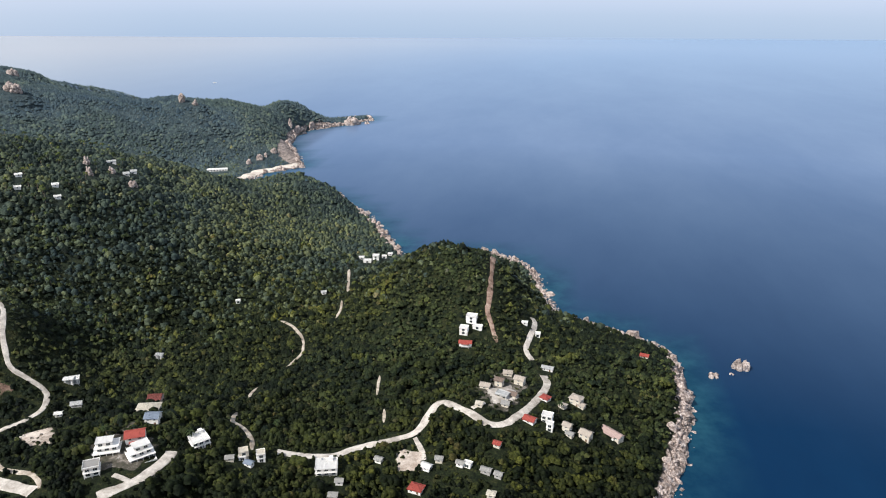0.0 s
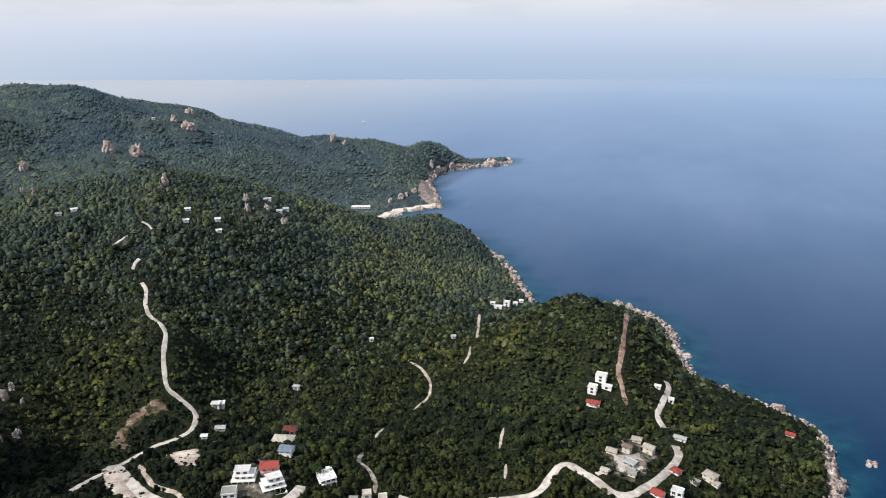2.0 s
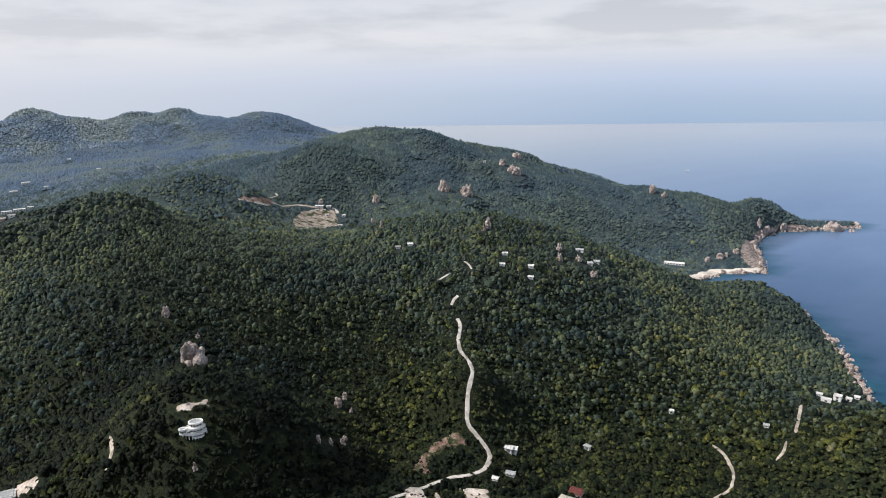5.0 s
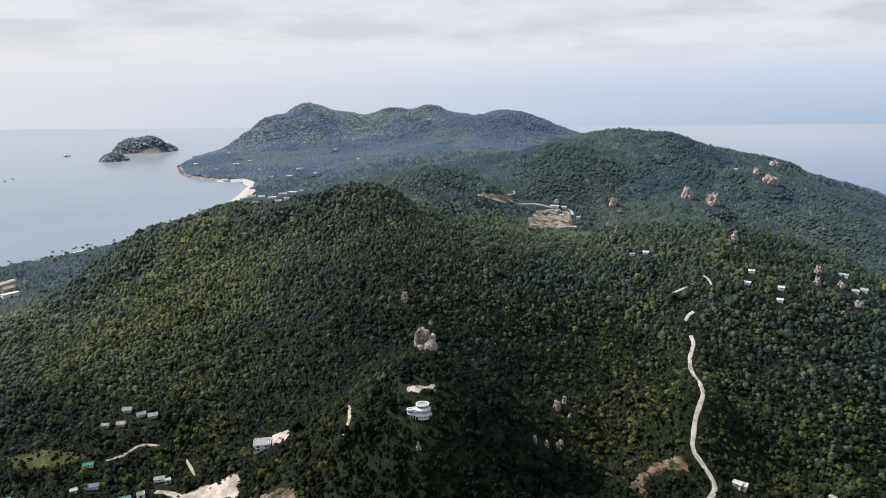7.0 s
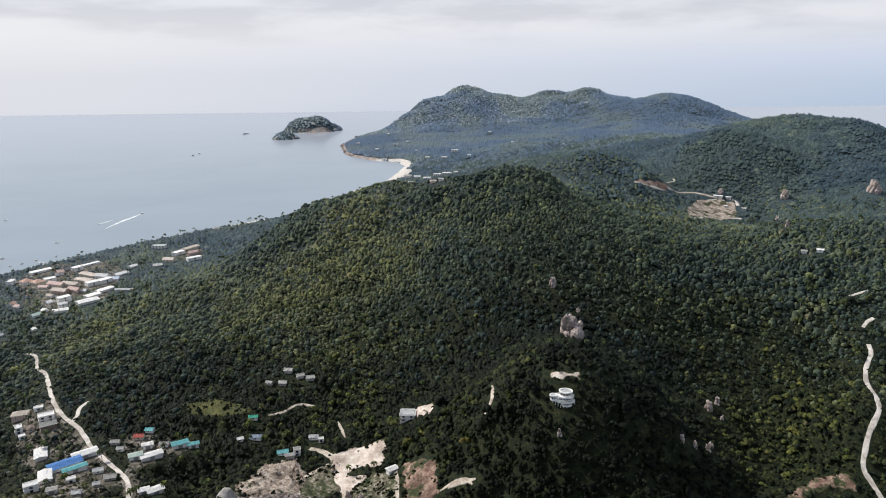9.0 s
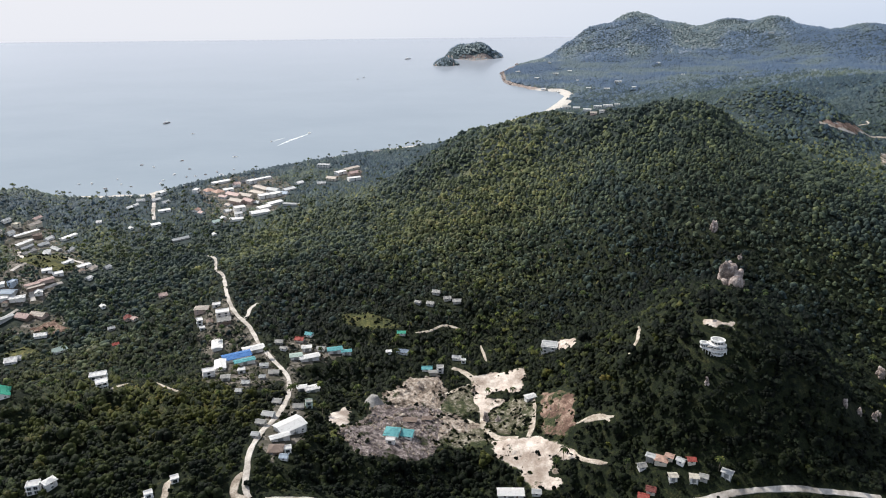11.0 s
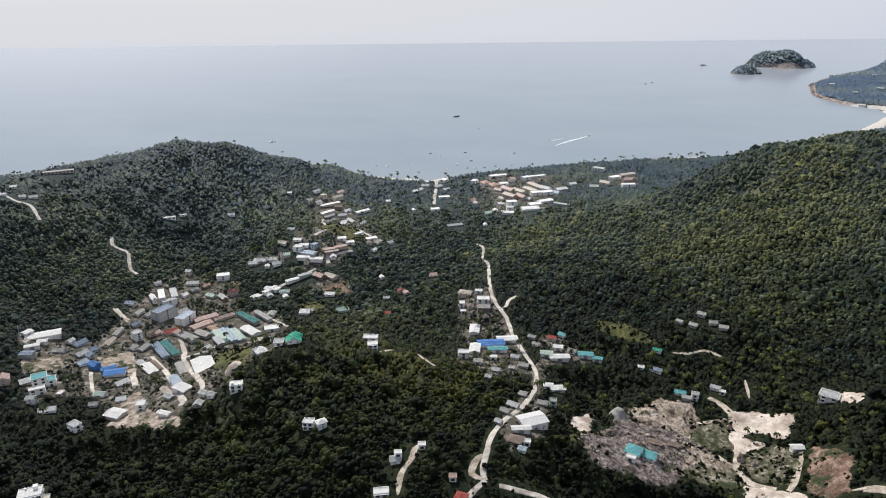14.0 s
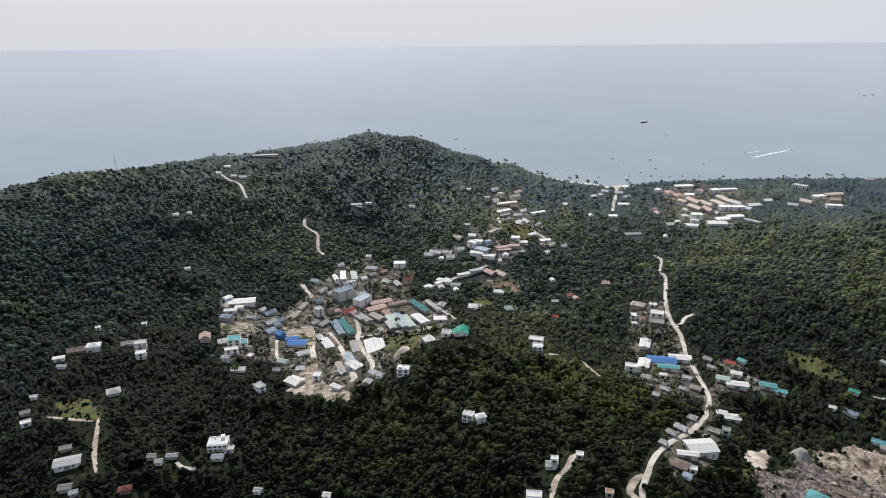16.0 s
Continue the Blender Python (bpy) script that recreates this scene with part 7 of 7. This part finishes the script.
        if kind == "frame":
            label = f"{STOREYS[floors]} {a} concrete house with open galleries"
    tagged(root, label, {"shed": "shed", "flat": "villa", "terrace": "villa", "frame": "villa"}.get(kind, "house"), group)


for entry in SITES:
    build_site(*entry)

# ---- the white round villa on stilts above the valley ----
def disc(outer, inner, z0, z1, flat=0.8, n=28):
    """A round slab, or a ring when inner is not 0."""
    bm = bmesh.new()
    rings = []
    for r, z in ((outer, z0), (outer, z1), (inner, z1), (inner, z0)):
        rings.append([bm.verts.new((r * math.cos(2 * math.pi * i / n), r * flat * math.sin(2 * math.pi * i / n), z)) for i in range(n)] if r else [])
    for i in range(n):
        j = (i + 1) % n
        bm.faces.new((rings[0][i], rings[0][j], rings[1][j], rings[1][i]))
        if inner:
            bm.faces.new((rings[1][i], rings[1][j], rings[2][j], rings[2][i]))
            bm.faces.new((rings[2][i], rings[2][j], rings[3][j], rings[3][i]))
            bm.faces.new((rings[3][i], rings[3][j], rings[0][j], rings[0][i]))
    if not inner:
        bm.faces.new(rings[1])
        bm.faces.new(rings[0][::-1])
    return bm


def round_villa(x, y, turn):
    root = new("round_villa")
    base = float(ground_height(x, y)) + 0.3
    root.matrix_world = pose(x, y, base, 0, 0, turn)
    white, trim = WALLS["white"], M_TRIM

    def at(bm, px, py):
        bmesh.ops.translate(bm, vec=(px, py, 0), verts=bm.verts)
        return bm

    for px, py, r, floor, roofed in ((1.8, 0.5, 5.2, 0.0, False), (1.8, 0.8, 4.6, 3.1, True), (-6.6, -2.0, 2.7, 0.6, True)):
        part("wall", at(disc(r * 0.86, 0, floor, floor + 2.6), px, py), white, root)
        part("window_band", at(disc(r * 0.88, r * 0.80, floor + 0.7, floor + 2.1), px, py), M_GLASS, root, "dark curved window band")
        for k in range(12):
            a = 2 * math.pi * k / 12
            cx, cy = px + r * 0.89 * math.cos(a), py + r * 0.89 * 0.8 * math.sin(a)
            part("column", box(bmesh.new(), cx - 0.15, cx + 0.15, cy - 0.15, cy + 0.15, floor, floor + 2.6), white, root)
        if roofed:
            part("roof", at(disc(r, 0, floor + 2.6, floor + 2.85), px, py), ROOFS["palegrey"], root, "flat grey round roof")
            part("parapet", at(disc(r + 0.25, r - 0.55, floor + 2.55, floor + 3.5), px, py), white, root, "white ring-shaped parapet")
    for px, py, r, z, flat in ((1.0, -1.2, 7.4, -0.35, 0.72), (1.4, -0.8, 6.4, 2.75, 0.74), (-4.4, -2.2, 4.6, 0.2, 0.6), (2.5, -4.4, 3.6, -2.6, 0.7)):
        part("terrace", at(disc(r, 0, z, z + 0.35, flat), px, py), white, root, "curved white terrace slab")
        part("railing", at(disc(r, r - 0.18, z + 0.35, z + 1.15, flat), px, py), trim, root, "low white curved railing")
    for k in range(9):
        px = -7.0 + 1.9 * k
        py = -5.4 + 0.02 * (px - 1) ** 2 * 3
        part("stilt", box(bmesh.new(), px - 0.2, px + 0.2, py - 0.2, py + 0.2, -9.0, 0.0), white, root)
    tagged(root, "white round villa with ring-shaped roofs and terraces on stilts", "villa", "houses on the middle hills")


round_villa(-430, 179, 67)

# ---- two large cream-white villas with balconies, stepped down the eastern slope ----
def low_wall(x0, x1, y0, y1, z, high=0.9, thick=0.16):
    """A parapet round the front and sides of a slab."""
    bm = bmesh.new()
    box(bm, x0, x1, y0, y0 + thick, z, z + high)
    box(bm, x0, x0 + thick, y0 + thick, y1, z, z + high)
    box(bm, x1 - thick, x1, y0 + thick, y1, z, z + high)
    return bm


def balusters(root, x0, x1, y, z, white):
    """A row of short posts under a handrail."""
    rail = part("railing", box(bmesh.new(), x0, x1, y, y + 0.16, z + 0.82, z + 0.95), white, root, "white balcony handrail")
    n = int((x1 - x0) / 0.8)
    for i in range(n + 1):
        px = x0 + 0.06 + i * (x1 - x0 - 0.12) / n
        part("baluster", box(bmesh.new(), px - 0.06, px + 0.06, y + 0.02, y + 0.14, z, z + 0.82), white, rail)


def hill_villa(x, y, turn, wide, mirror, group):
    root = new("villa")
    base = float(ground_height(x, y)) - 1.3
    root.matrix_world = pose(x, y, base, 0, 0, turn)
    white, roof = WALLS["white"], ROOFS["white"]
    w, s = wide / 2, mirror
    storey = 2.8
    floors = [(-w, w, -3.4, 5.2), (-w * 0.86, w * 0.92, -2.2, 5.0), (-w * 0.15 * s - w * 0.62, -w * 0.15 * s + w * 0.62, -1.2, 4.8)]
    for level, (x0, x1, y0, y1) in enumerate(floors):
        z = level * storey
        part("wall", box(bmesh.new(), x0, x1, y0, y1, -7.0 if level == 0 else z, z + storey - 0.25), white, root)
        out = 2.0 - 0.4 * level
        part("floor_slab" if level < 2 else "roof_slab", box(bmesh.new(), x0 - 0.6, x1 + 0.6, y0 - out, y1 + 0.5, z + storey - 0.25, z + storey), white if level < 2 else roof, root)
        n = max(2, int((x1 - x0) / 3.2))
        for i in range(n):
            px = x0 + (i + 0.5) * (x1 - x0) / n
            for yy, spin in ((y0, 0), (y1, 180)):
                again("pane", TALL_WINDOW[1], again("window", TALL_WINDOW[0], root, "", pose(px, yy, z + 0.15, 0, 0, spin)))
            part("column", box(bmesh.new(), px - 1.75, px - 1.45, y0 - out + 0.15, y0 - out + 0.45, -7.0 if level == 0 else z, z + storey - 0.25), white, root)
        for side, px in ((90, x1), (270, x0)):
            again("pane", WINDOW[1], again("window", WINDOW[0], root, "", pose(px, (y0 + y1) / 2, z + 0.9, 0, 0, side)))
        if level < 2:
            balusters(root, x0 - 0.6, x1 + 0.6, y0 - out, z + storey, white)
            part("parapet", low_wall(x0 - 0.6, x1 + 0.6, y1 - 0.5, y1 + 0.5, z + storey, 0.8), white, root)
    x0, x1, y0, y1 = floors[2]
    part("parapet", low_wall(x0 - 0.6, x1 + 0.6, y0 - 1.2, y1 + 0.5, 3 * storey, 0.4), white, root)
    # terraces below the house, the lowest with a rounded front
    for z, deep, span in ((-0.3, 4.6, 1.04), (-2.8, 7.6, 0.8)):
        part("terrace", box(bmesh.new(), -w * span, w * span, -3.4 - deep, -3.4, z - 3.0, z), M_TRIM, root, "pale paved terrace")
        part("parapet", low_wall(-w * span, w * span, -3.4 - deep, -3.5, z, 0.8), white, root)
    part("round_terrace", disc(3.4, 0, -4.6, -4.2, 0.9), M_TRIM, root, "rounded pale terrace").matrix_local = pose(-s * w * 0.45, -11.5, 0)
    part("parapet", disc(3.4, 3.2, -4.2, -3.5, 0.9), white, root).matrix_local = pose(-s * w * 0.45, -11.5, 0)
    for i in range(8):
        part("step", box(bmesh.new(), s * w * 0.55 - 0.9, s * w * 0.55 + 0.9, -11.0 - i * 0.34, -10.66 - i * 0.34, -6.0, -2.9 - i * 0.18), M_TRIM, root)
    tagged(root, "three-storey cream white villa with stepped balconies and terraces", "villa", group)


hill_villa(-255, 319, 24, 14.0, 1, "hill villas on the eastern slope")
hill_villa(-235, 321, 46, 14.0, -1, "hill villas on the eastern slope")

# ---- rocks ----
def boulder_meshes(count, rng, fine=2):
    made = []
    for _ in range(count):
        bm = bmesh.new()
        bmesh.ops.create_icosphere(bm, subdivisions=fine, radius=1.0)
        cuts = rng.normal(size=(9, 3))
        cuts /= np.linalg.norm(cuts, axis=1)[:, None]
        reach = rng.uniform(0.72, 0.97, 9)
        for v in bm.verts:
            p = np.array(v.co)
            far = cuts @ p
            over = far > reach
            scale = min(1.0, float((reach[over] / far[over]).min())) if over.any() else 1.0
            v.co = Vector(p * scale * (1 + rng.uniform(-0.05, 0.05)))
        mesh = bpy.data.meshes.new("boulder")
        bm.to_mesh(mesh)
        bm.free()
        mesh.materials.append(M_GRANITE)
        made.append(mesh)
    return made


rock_rng = np.random.default_rng(5)
BOULDERS = boulder_meshes(10, rock_rng)


def outcrop(x, y, wide, high, sea=False):
    """A heap of granite boulders, stacked and leaning on one another."""
    root = new("rock_outcrop")
    z = 0.0 if sea else float(ground_height(x, y))
    root.matrix_world = pose(x, y, z)
    layers = 1 if sea else max(2, min(4, int(high / wide * 2.6)))
    for layer in range(layers):
        k = layer / layers
        count = max(2, int((3 + min(wide, 20) / 3.4) * (1 - 0.5 * k)))
        for i in range(count):
            r = wide * rock_rng.uniform(0.13, 0.25) * (1 - 0.2 * k)
            a, out = 6.28 * (i + rock_rng.uniform(0, 0.7)) / count, wide / 2 * (0.72 - 0.42 * k) * rock_rng.uniform(0.5, 1.0)
            px, py = out * math.cos(a), out * math.sin(a)
            foot = -0.6 if sea else float(ground_height(x + px, y + py)) - z
            tall = max(r * 0.75, high / layers * rock_rng.uniform(0.5, 0.95))
            m = pose(px, py, foot * (1 - k) + high * 0.78 * k * rock_rng.uniform(0.75, 1.1) + tall * 0.3, rock_rng.uniform(-14, 14), rock_rng.uniform(-14, 14), rock_rng.uniform(0, 360)) @ Matrix.Diagonal((r * rock_rng.uniform(0.8, 1.1), r, tall, 1))
            again("boulder", BOULDERS[int(rock_rng.integers(0, 10))], root, "", m)
    if sea:
        tagged(root, "low reddish granite islet standing in the sea", "rock", "rocks in the sea")
    else:
        tagged(root, "weathered pinkish granite boulders among forest trees", "rock", "granite outcrops")


for entry in OUTCROPS + OUTCROPS_OUTER:
    outcrop(*entry)
outcrop(180, 593, 17, 9, True)
outcrop(151, 574, 11, 3.5, True)
outcrop(168, 580, 5, 1.6, True)
outcrop(-505, 1714, 44, 26)
outcrop(-470, 1728, 16, 6, True)


def shore_rocks(name, pick, step, size, label):
    """Boulders strewn along a stretch of the shore, out into the water."""
    rng = np.random.default_rng(int(step * 10))
    verts, faces, total = [], [], 0
    stones = boulder_meshes(10, rng, 1)
    shapes = [np.array([v.co for v in m.vertices]) for m in stones]
    tris = [np.array([list(p.vertices) for p in m.polygons]) for m in stones]
    for (ax, ay), (bx, by) in zip(COAST, np.roll(COAST, -1, 0)):
        if not (pick(ax, ay) and pick(bx, by)):
            continue
        length = math.hypot(bx - ax, by - ay)
        for _ in range(int(length / step)):
            k, off = rng.random(), rng.normal(4.2, 3.8)
            x = ax + k * (bx - ax) - (by - ay) / length * off
            y = ay + k * (by - ay) + (bx - ax) / length * off
            z = float(ground_height(x, y))
            r = size * math.exp(rng.normal(0, 0.6))
            which = int(rng.integers(0, 10))
            turn = np.array(Euler(rng.uniform(0, 6.28, 3)).to_matrix())
            body = (shapes[which] * (1.35, 0.95, 0.62)) @ turn.T * r + (x, y, max(z, -0.5 * r) + 0.1 * r)
            verts.append(body)
            faces.append(tris[which] + total)
            total += len(body)
    mesh = bpy.data.meshes.new(name)
    fill_mesh(mesh, np.vstack(verts), np.vstack(faces), False)
    mesh.materials.append(M_SHORE)
    tagged(new(name, mesh), label, "rocks", kind="stuff")


shore_rocks("shore_rocks", lambda x, y: x > -130 and 300 < y < 900, 0.36, 1.25, "tumbled pinkish granite boulders along the shore")
shore_rocks("shore_rocks", lambda x, y: -660 < x < -150 and y > 800, 1.6, 2.0, "pale granite rocks along the coves")
shore_rocks("shore_rocks", lambda x, y: x < -2600 and y < 500, 5.0, 2.4, "grey rocks along the far headland")

# ---- loose stones, shrubs and heaps in the open ground ----
def chip_shapes(count, rng):
    bm = bmesh.new()
    bmesh.ops.create_icosphere(bm, subdivisions=1, radius=1.0)
    bm.verts.ensure_lookup_table()
    base = np.array([v.co for v in bm.verts])
    faces = np.array([[v.index for v in f.verts] for f in bm.faces])
    bm.free()
    return [base * rng.uniform(0.65, 1.15, (len(base), 1)) * rng.uniform(0.7, 1.2, 3) for _ in range(count)], faces


def yard_spots(kinds, per_metre, rng, clump=0.0, deep=-0.5):
    """Places strewn over the yards of these kinds, in clumps, with their heights."""
    found = []
    for kind, _, points in YARDS:
        if kind not in kinds:
            continue
        p = np.array(points, float)
        low, high = p.min(0) - 5, p.max(0) + 5
        n = int((high[0] - low[0]) * (high[1] - low[1]) * per_metre)
        x, y = rng.uniform(low[0], high[0], n), rng.uniform(low[1], high[1], n)
        depth = yard_depth(x, y, points)
        keep = (depth > deep) & (fbm(x, y, 10, 61) > clump)
        x, y, depth = x[keep], y[keep], depth[keep]
        free = np.ones(len(x), bool)
        for _, sx, sy, _, wide, tall, *_ in SITES:
            free &= np.hypot(x - sx, y - sy) > 0.62 * max(wide, tall)
        found.append(np.stack([x, y, yard_height(kind, x, y, depth)], -1)[free])
    return np.vstack(found)


def strew(name, place, radius, shapes, faces, mat, label, category, rng, sink=0.2):
    place = place + np.stack([0 * radius, 0 * radius, radius * sink], -1)
    verts, tris = scatter(shapes, faces, place, radius, rng)
    mesh = bpy.data.meshes.new(name)
    fill_mesh(mesh, verts, tris, False)
    tree_tones(mesh, place, rng)
    mesh.materials.append(mat)
    tagged(new(name, mesh), label, category, kind="stuff")


strew_rng = np.random.default_rng(21)
CHIPS, CHIP_FACES = chip_shapes(8, strew_rng)
spot = yard_spots(("rubble", "cut"), 0.16, strew_rng, 0.42)
strew("rubble", spot, 0.7 * np.exp(strew_rng.normal(0, 0.45, len(spot))), CHIPS, CHIP_FACES, GROUNDS["cut"], "broken pale rocks strewn over the quarry", "rocks", strew_rng)
spot = yard_spots(("sand", "red", "scrub"), 0.03, strew_rng, 0.56)
strew("rubble", spot, 0.55 * np.exp(strew_rng.normal(0, 0.5, len(spot))), CHIPS, CHIP_FACES, GROUNDS["cut"], "loose stones on the bare yards", "rocks", strew_rng)
spot = np.vstack([yard_spots(("sand", "red", "cut", "rubble"), 0.045, strew_rng, 0.60, -3.5), yard_spots(("scrub", "grass"), 0.08, strew_rng, 0.44, -2.5)])
strew("shrubs", spot, 1.1 * np.exp(strew_rng.normal(0, 0.4, len(spot))), *crown_shapes(2, 8, strew_rng), M_LEAVES, "low green shrubs growing over the bare ground", "shrubs", strew_rng, 0.35)


def heap(x, y, wide, high, mat, label):
    n = 26
    a, r = np.meshgrid(np.linspace(0, 2 * np.pi, n, endpoint=False), np.linspace(1, 0, 9), indexing="ij")
    px, py = r * wide / 2 * np.cos(a), r * wide / 2 * np.sin(a) * 0.8
    rise = np.clip(1 - r, 0, 1) ** 0.9 * (0.8 + 0.5 * fbm(x + px, y + py, 4, 77))
    pz = np.minimum(rise, 0.78) * high + sheet_height(x + px, y + py) - 0.3
    i = np.arange(a.size).reshape(a.shape)
    j = np.roll(i, -1, 0)
    mesh = bpy.data.meshes.new("heap")
    fill_mesh(mesh, np.stack([px + x, py + y, pz], -1).reshape(-1, 3), np.stack([i[:, :-1], j[:, :-1], j[:, 1:], i[:, 1:]], -1).reshape(-1, 4))
    mesh.materials.append(mat)
    tagged(new("mound", mesh), label, "mound")


heap(-488, -62, 20, 10, GROUNDS["gravel"], "tall mound of pale grey gravel in the quarry")
heap(-399, -358, 17, 6, GROUNDS["sand"], "pointed mound of yellow sand behind the sheds")
heap(-425, 44, 9, 2.6, GROUNDS["sand"], "low mound of pale sand in the quarry yard")
heap(-396, 70, 7, 2.2, GROUNDS["cut"], "low mound of broken rock in the quarry yard")

# ---- boats, wakes and masts ----
def boat(x, y, long, turn, hull_mat, label):
    root = new("boat")
    root.matrix_world = pose(x, y, 0, 0, 0, turn)
    half, beam, deck = long / 2, long * 0.13 + 0.4, long * 0.05 + 0.5
    bm = bmesh.new()
    rows = []
    for s in np.linspace(-1, 1, 9):
        w = beam * (1 - max(0, s) ** 2.2) * (0.82 if s < -0.9 else 1)
        up = deck * (1 + 0.5 * max(0, s) ** 2)
        rows.append([bm.verts.new(p) for p in ((s * half, -w, up), (s * half * 0.94, -w * 0.7, -0.3), (s * half * 0.94, w * 0.7, -0.3), (s * half, w, up))])
    for a, b in zip(rows, rows[1:]):
        for i in range(4):
            bm.faces.new((a[i], b[i], b[(i + 1) % 4], a[(i + 1) % 4]))
    bm.faces.new(rows[0])
    bm.faces.new(rows[-1][::-1])
    part("hull", bm, hull_mat, root)
    cabin = box(bmesh.new(), -half * 0.55, half * 0.2, -beam * 0.6, beam * 0.6, deck, deck + long * 0.09 + 0.5)
    part("cabin", cabin, WALLS["white"], root)
    part("cabin_roof", box(bmesh.new(), -half * 0.65, half * 0.3, -beam * 0.75, beam * 0.75, deck + long * 0.09 + 0.5, deck + long * 0.09 + 0.65), WALLS["palegrey"], root)
    part("mast", box(bmesh.new(), -0.07, 0.07, -0.07, 0.07, deck + long * 0.09 + 0.65, deck + long * 0.3 + 0.8), M_METAL, root)
    tagged(root, label, "boat", "boats in the bay")


LONGTAIL, DIVE, BARGE = "small wooden boat moored in the bay", "white dive boat lying in the bay", "dark cargo barge lying offshore"
MOORED = [
    (-1793, -661, 9), (-1352, -989, 8), (-1437, -621, 10), (-1305, -714, 7), (-1308, -690, 10), (-1273, -648, 8), (-1303, -631, 6), (-1286, -605, 6),
    (-1305, -556, 9), (-1330, -560, 6), (-1376, -555, 9), (-1356, -524, 7), (-1362, -508, 6), (-1373, -492, 5), (-1392, -474, 8), (-1370, -458, 10),
    (-1413, -446, 6), (-1527, -476, 11), (-1691, -434, 7), (-1495, -583, 8), (-1458, -655, 7), (-1340, -655, 6), (-1420, -540, 7),
]
boat_rng = random.Random(8)
for i, (bx, by, long) in enumerate(MOORED):
    white = long >= 9 or i % 3 == 0
    boat(bx, by, long, boat_rng.uniform(0, 360), WALLS["white" if white else "brown"], DIVE if white else LONGTAIL)
for bx, by, long, turn in ((-1946, -786, 27, 160), (-2896, -371, 14, 40), (-2945, -352, 15, 30), (-3705, -212, 34, 120)):
    boat(bx, by, long, turn, WALLS["darkgrey"], BARGE)
boat(-1442, -1081, 18, 140, WALLS["white"], "white boat under way off the headland")
boat(-1790, -360, 11, 162, WALLS["white"], "white speedboat drawing a wake")
boat(-1225, 2430, 15, 30, WALLS["white"], "white boat far out at sea")


def wake(points, width):
    line = smooth_line(points, 4.0)
    way = np.gradient(line, axis=0)
    way /= np.hypot(*way.T)[:, None]
    half = width * np.sin(np.linspace(0.25, 2.9, len(line)))
    side = np.stack([-way[:, 1], way[:, 0]], -1) * half[:, None]
    verts, n = [], len(line)
    for s, z in ((-1, 0.05), (-0.4, 0.35), (0.4, 0.35), (1, 0.05)):
        verts.append(np.column_stack([line + side * s * (0.8 + 0.5 * fbm(line[:, 0], line[:, 1] + 9 * s, 7, 61))[:, None], np.full(n, z)]))
    i = np.arange(4 * n).reshape(4, n)
    quads = np.stack([i[:-1, :-1], i[:-1, 1:], i[1:, 1:], i[1:, :-1]], -1).reshape(-1, 4)
    mesh = bpy.data.meshes.new("wake")
    fill_mesh(mesh, np.vstack(verts), quads[:, ::-1])
    mesh.materials.append(M_FOAM)
    tagged(new("boat_wake", mesh), "white foam trail behind a speedboat", "wake", kind="structure")


wake([(-1786, -361), (-1750, -372), (-1708, -389), (-1640, -409)], 4.0)
wake([(-1731, -412), (-1712, -422), (-1690, -434)], 2.2)


def mast(x, y, high):
    root = new("radio_mast")
    z = float(ground_height(x, y))
    root.matrix_world = pose(x, y, z)
    for sx, sy in ((-1, -1), (1, -1), (1, 1), (-1, 1)):
        part("leg", solid(bmesh.new(), [(sx * 0.9 + a, sy * 0.9 + b, -0.5) for a, b in ((-0.08, -0.08), (0.08, -0.08), (0.08, 0.08), (-0.08, 0.08))], [(sx * 0.2 + a, sy * 0.2 + b, high) for a, b in ((-0.06, -0.06), (0.06, -0.06), (0.06, 0.06), (-0.06, 0.06))]), M_METAL, root)
    for i in range(8):
        h, r = high * (i + 0.5) / 8, 0.9 - 0.7 * (i + 0.5) / 8
        ring = bmesh.new()
        box(ring, -r, r, -r - 0.04, -r + 0.04, h, h + 0.08)
        box(ring, -r, r, r - 0.04, r + 0.04, h, h + 0.08)
        box(ring, -r - 0.04, -r + 0.04, -r + 0.04, r - 0.04, h, h + 0.08)
        box(ring, r - 0.04, r + 0.04, -r + 0.04, r - 0.04, h, h + 0.08)
        part("brace", ring, M_METAL, root)
    part("antenna", box(bmesh.new(), -0.06, 0.06, -0.06, 0.06, high, high + 3), M_METAL, root)
    tagged(root, "thin steel lattice mast above the forest", "mast")


mast(-481, -929, 24)
mast(-510, -1013, 26)
mast(-402, -618, 20)
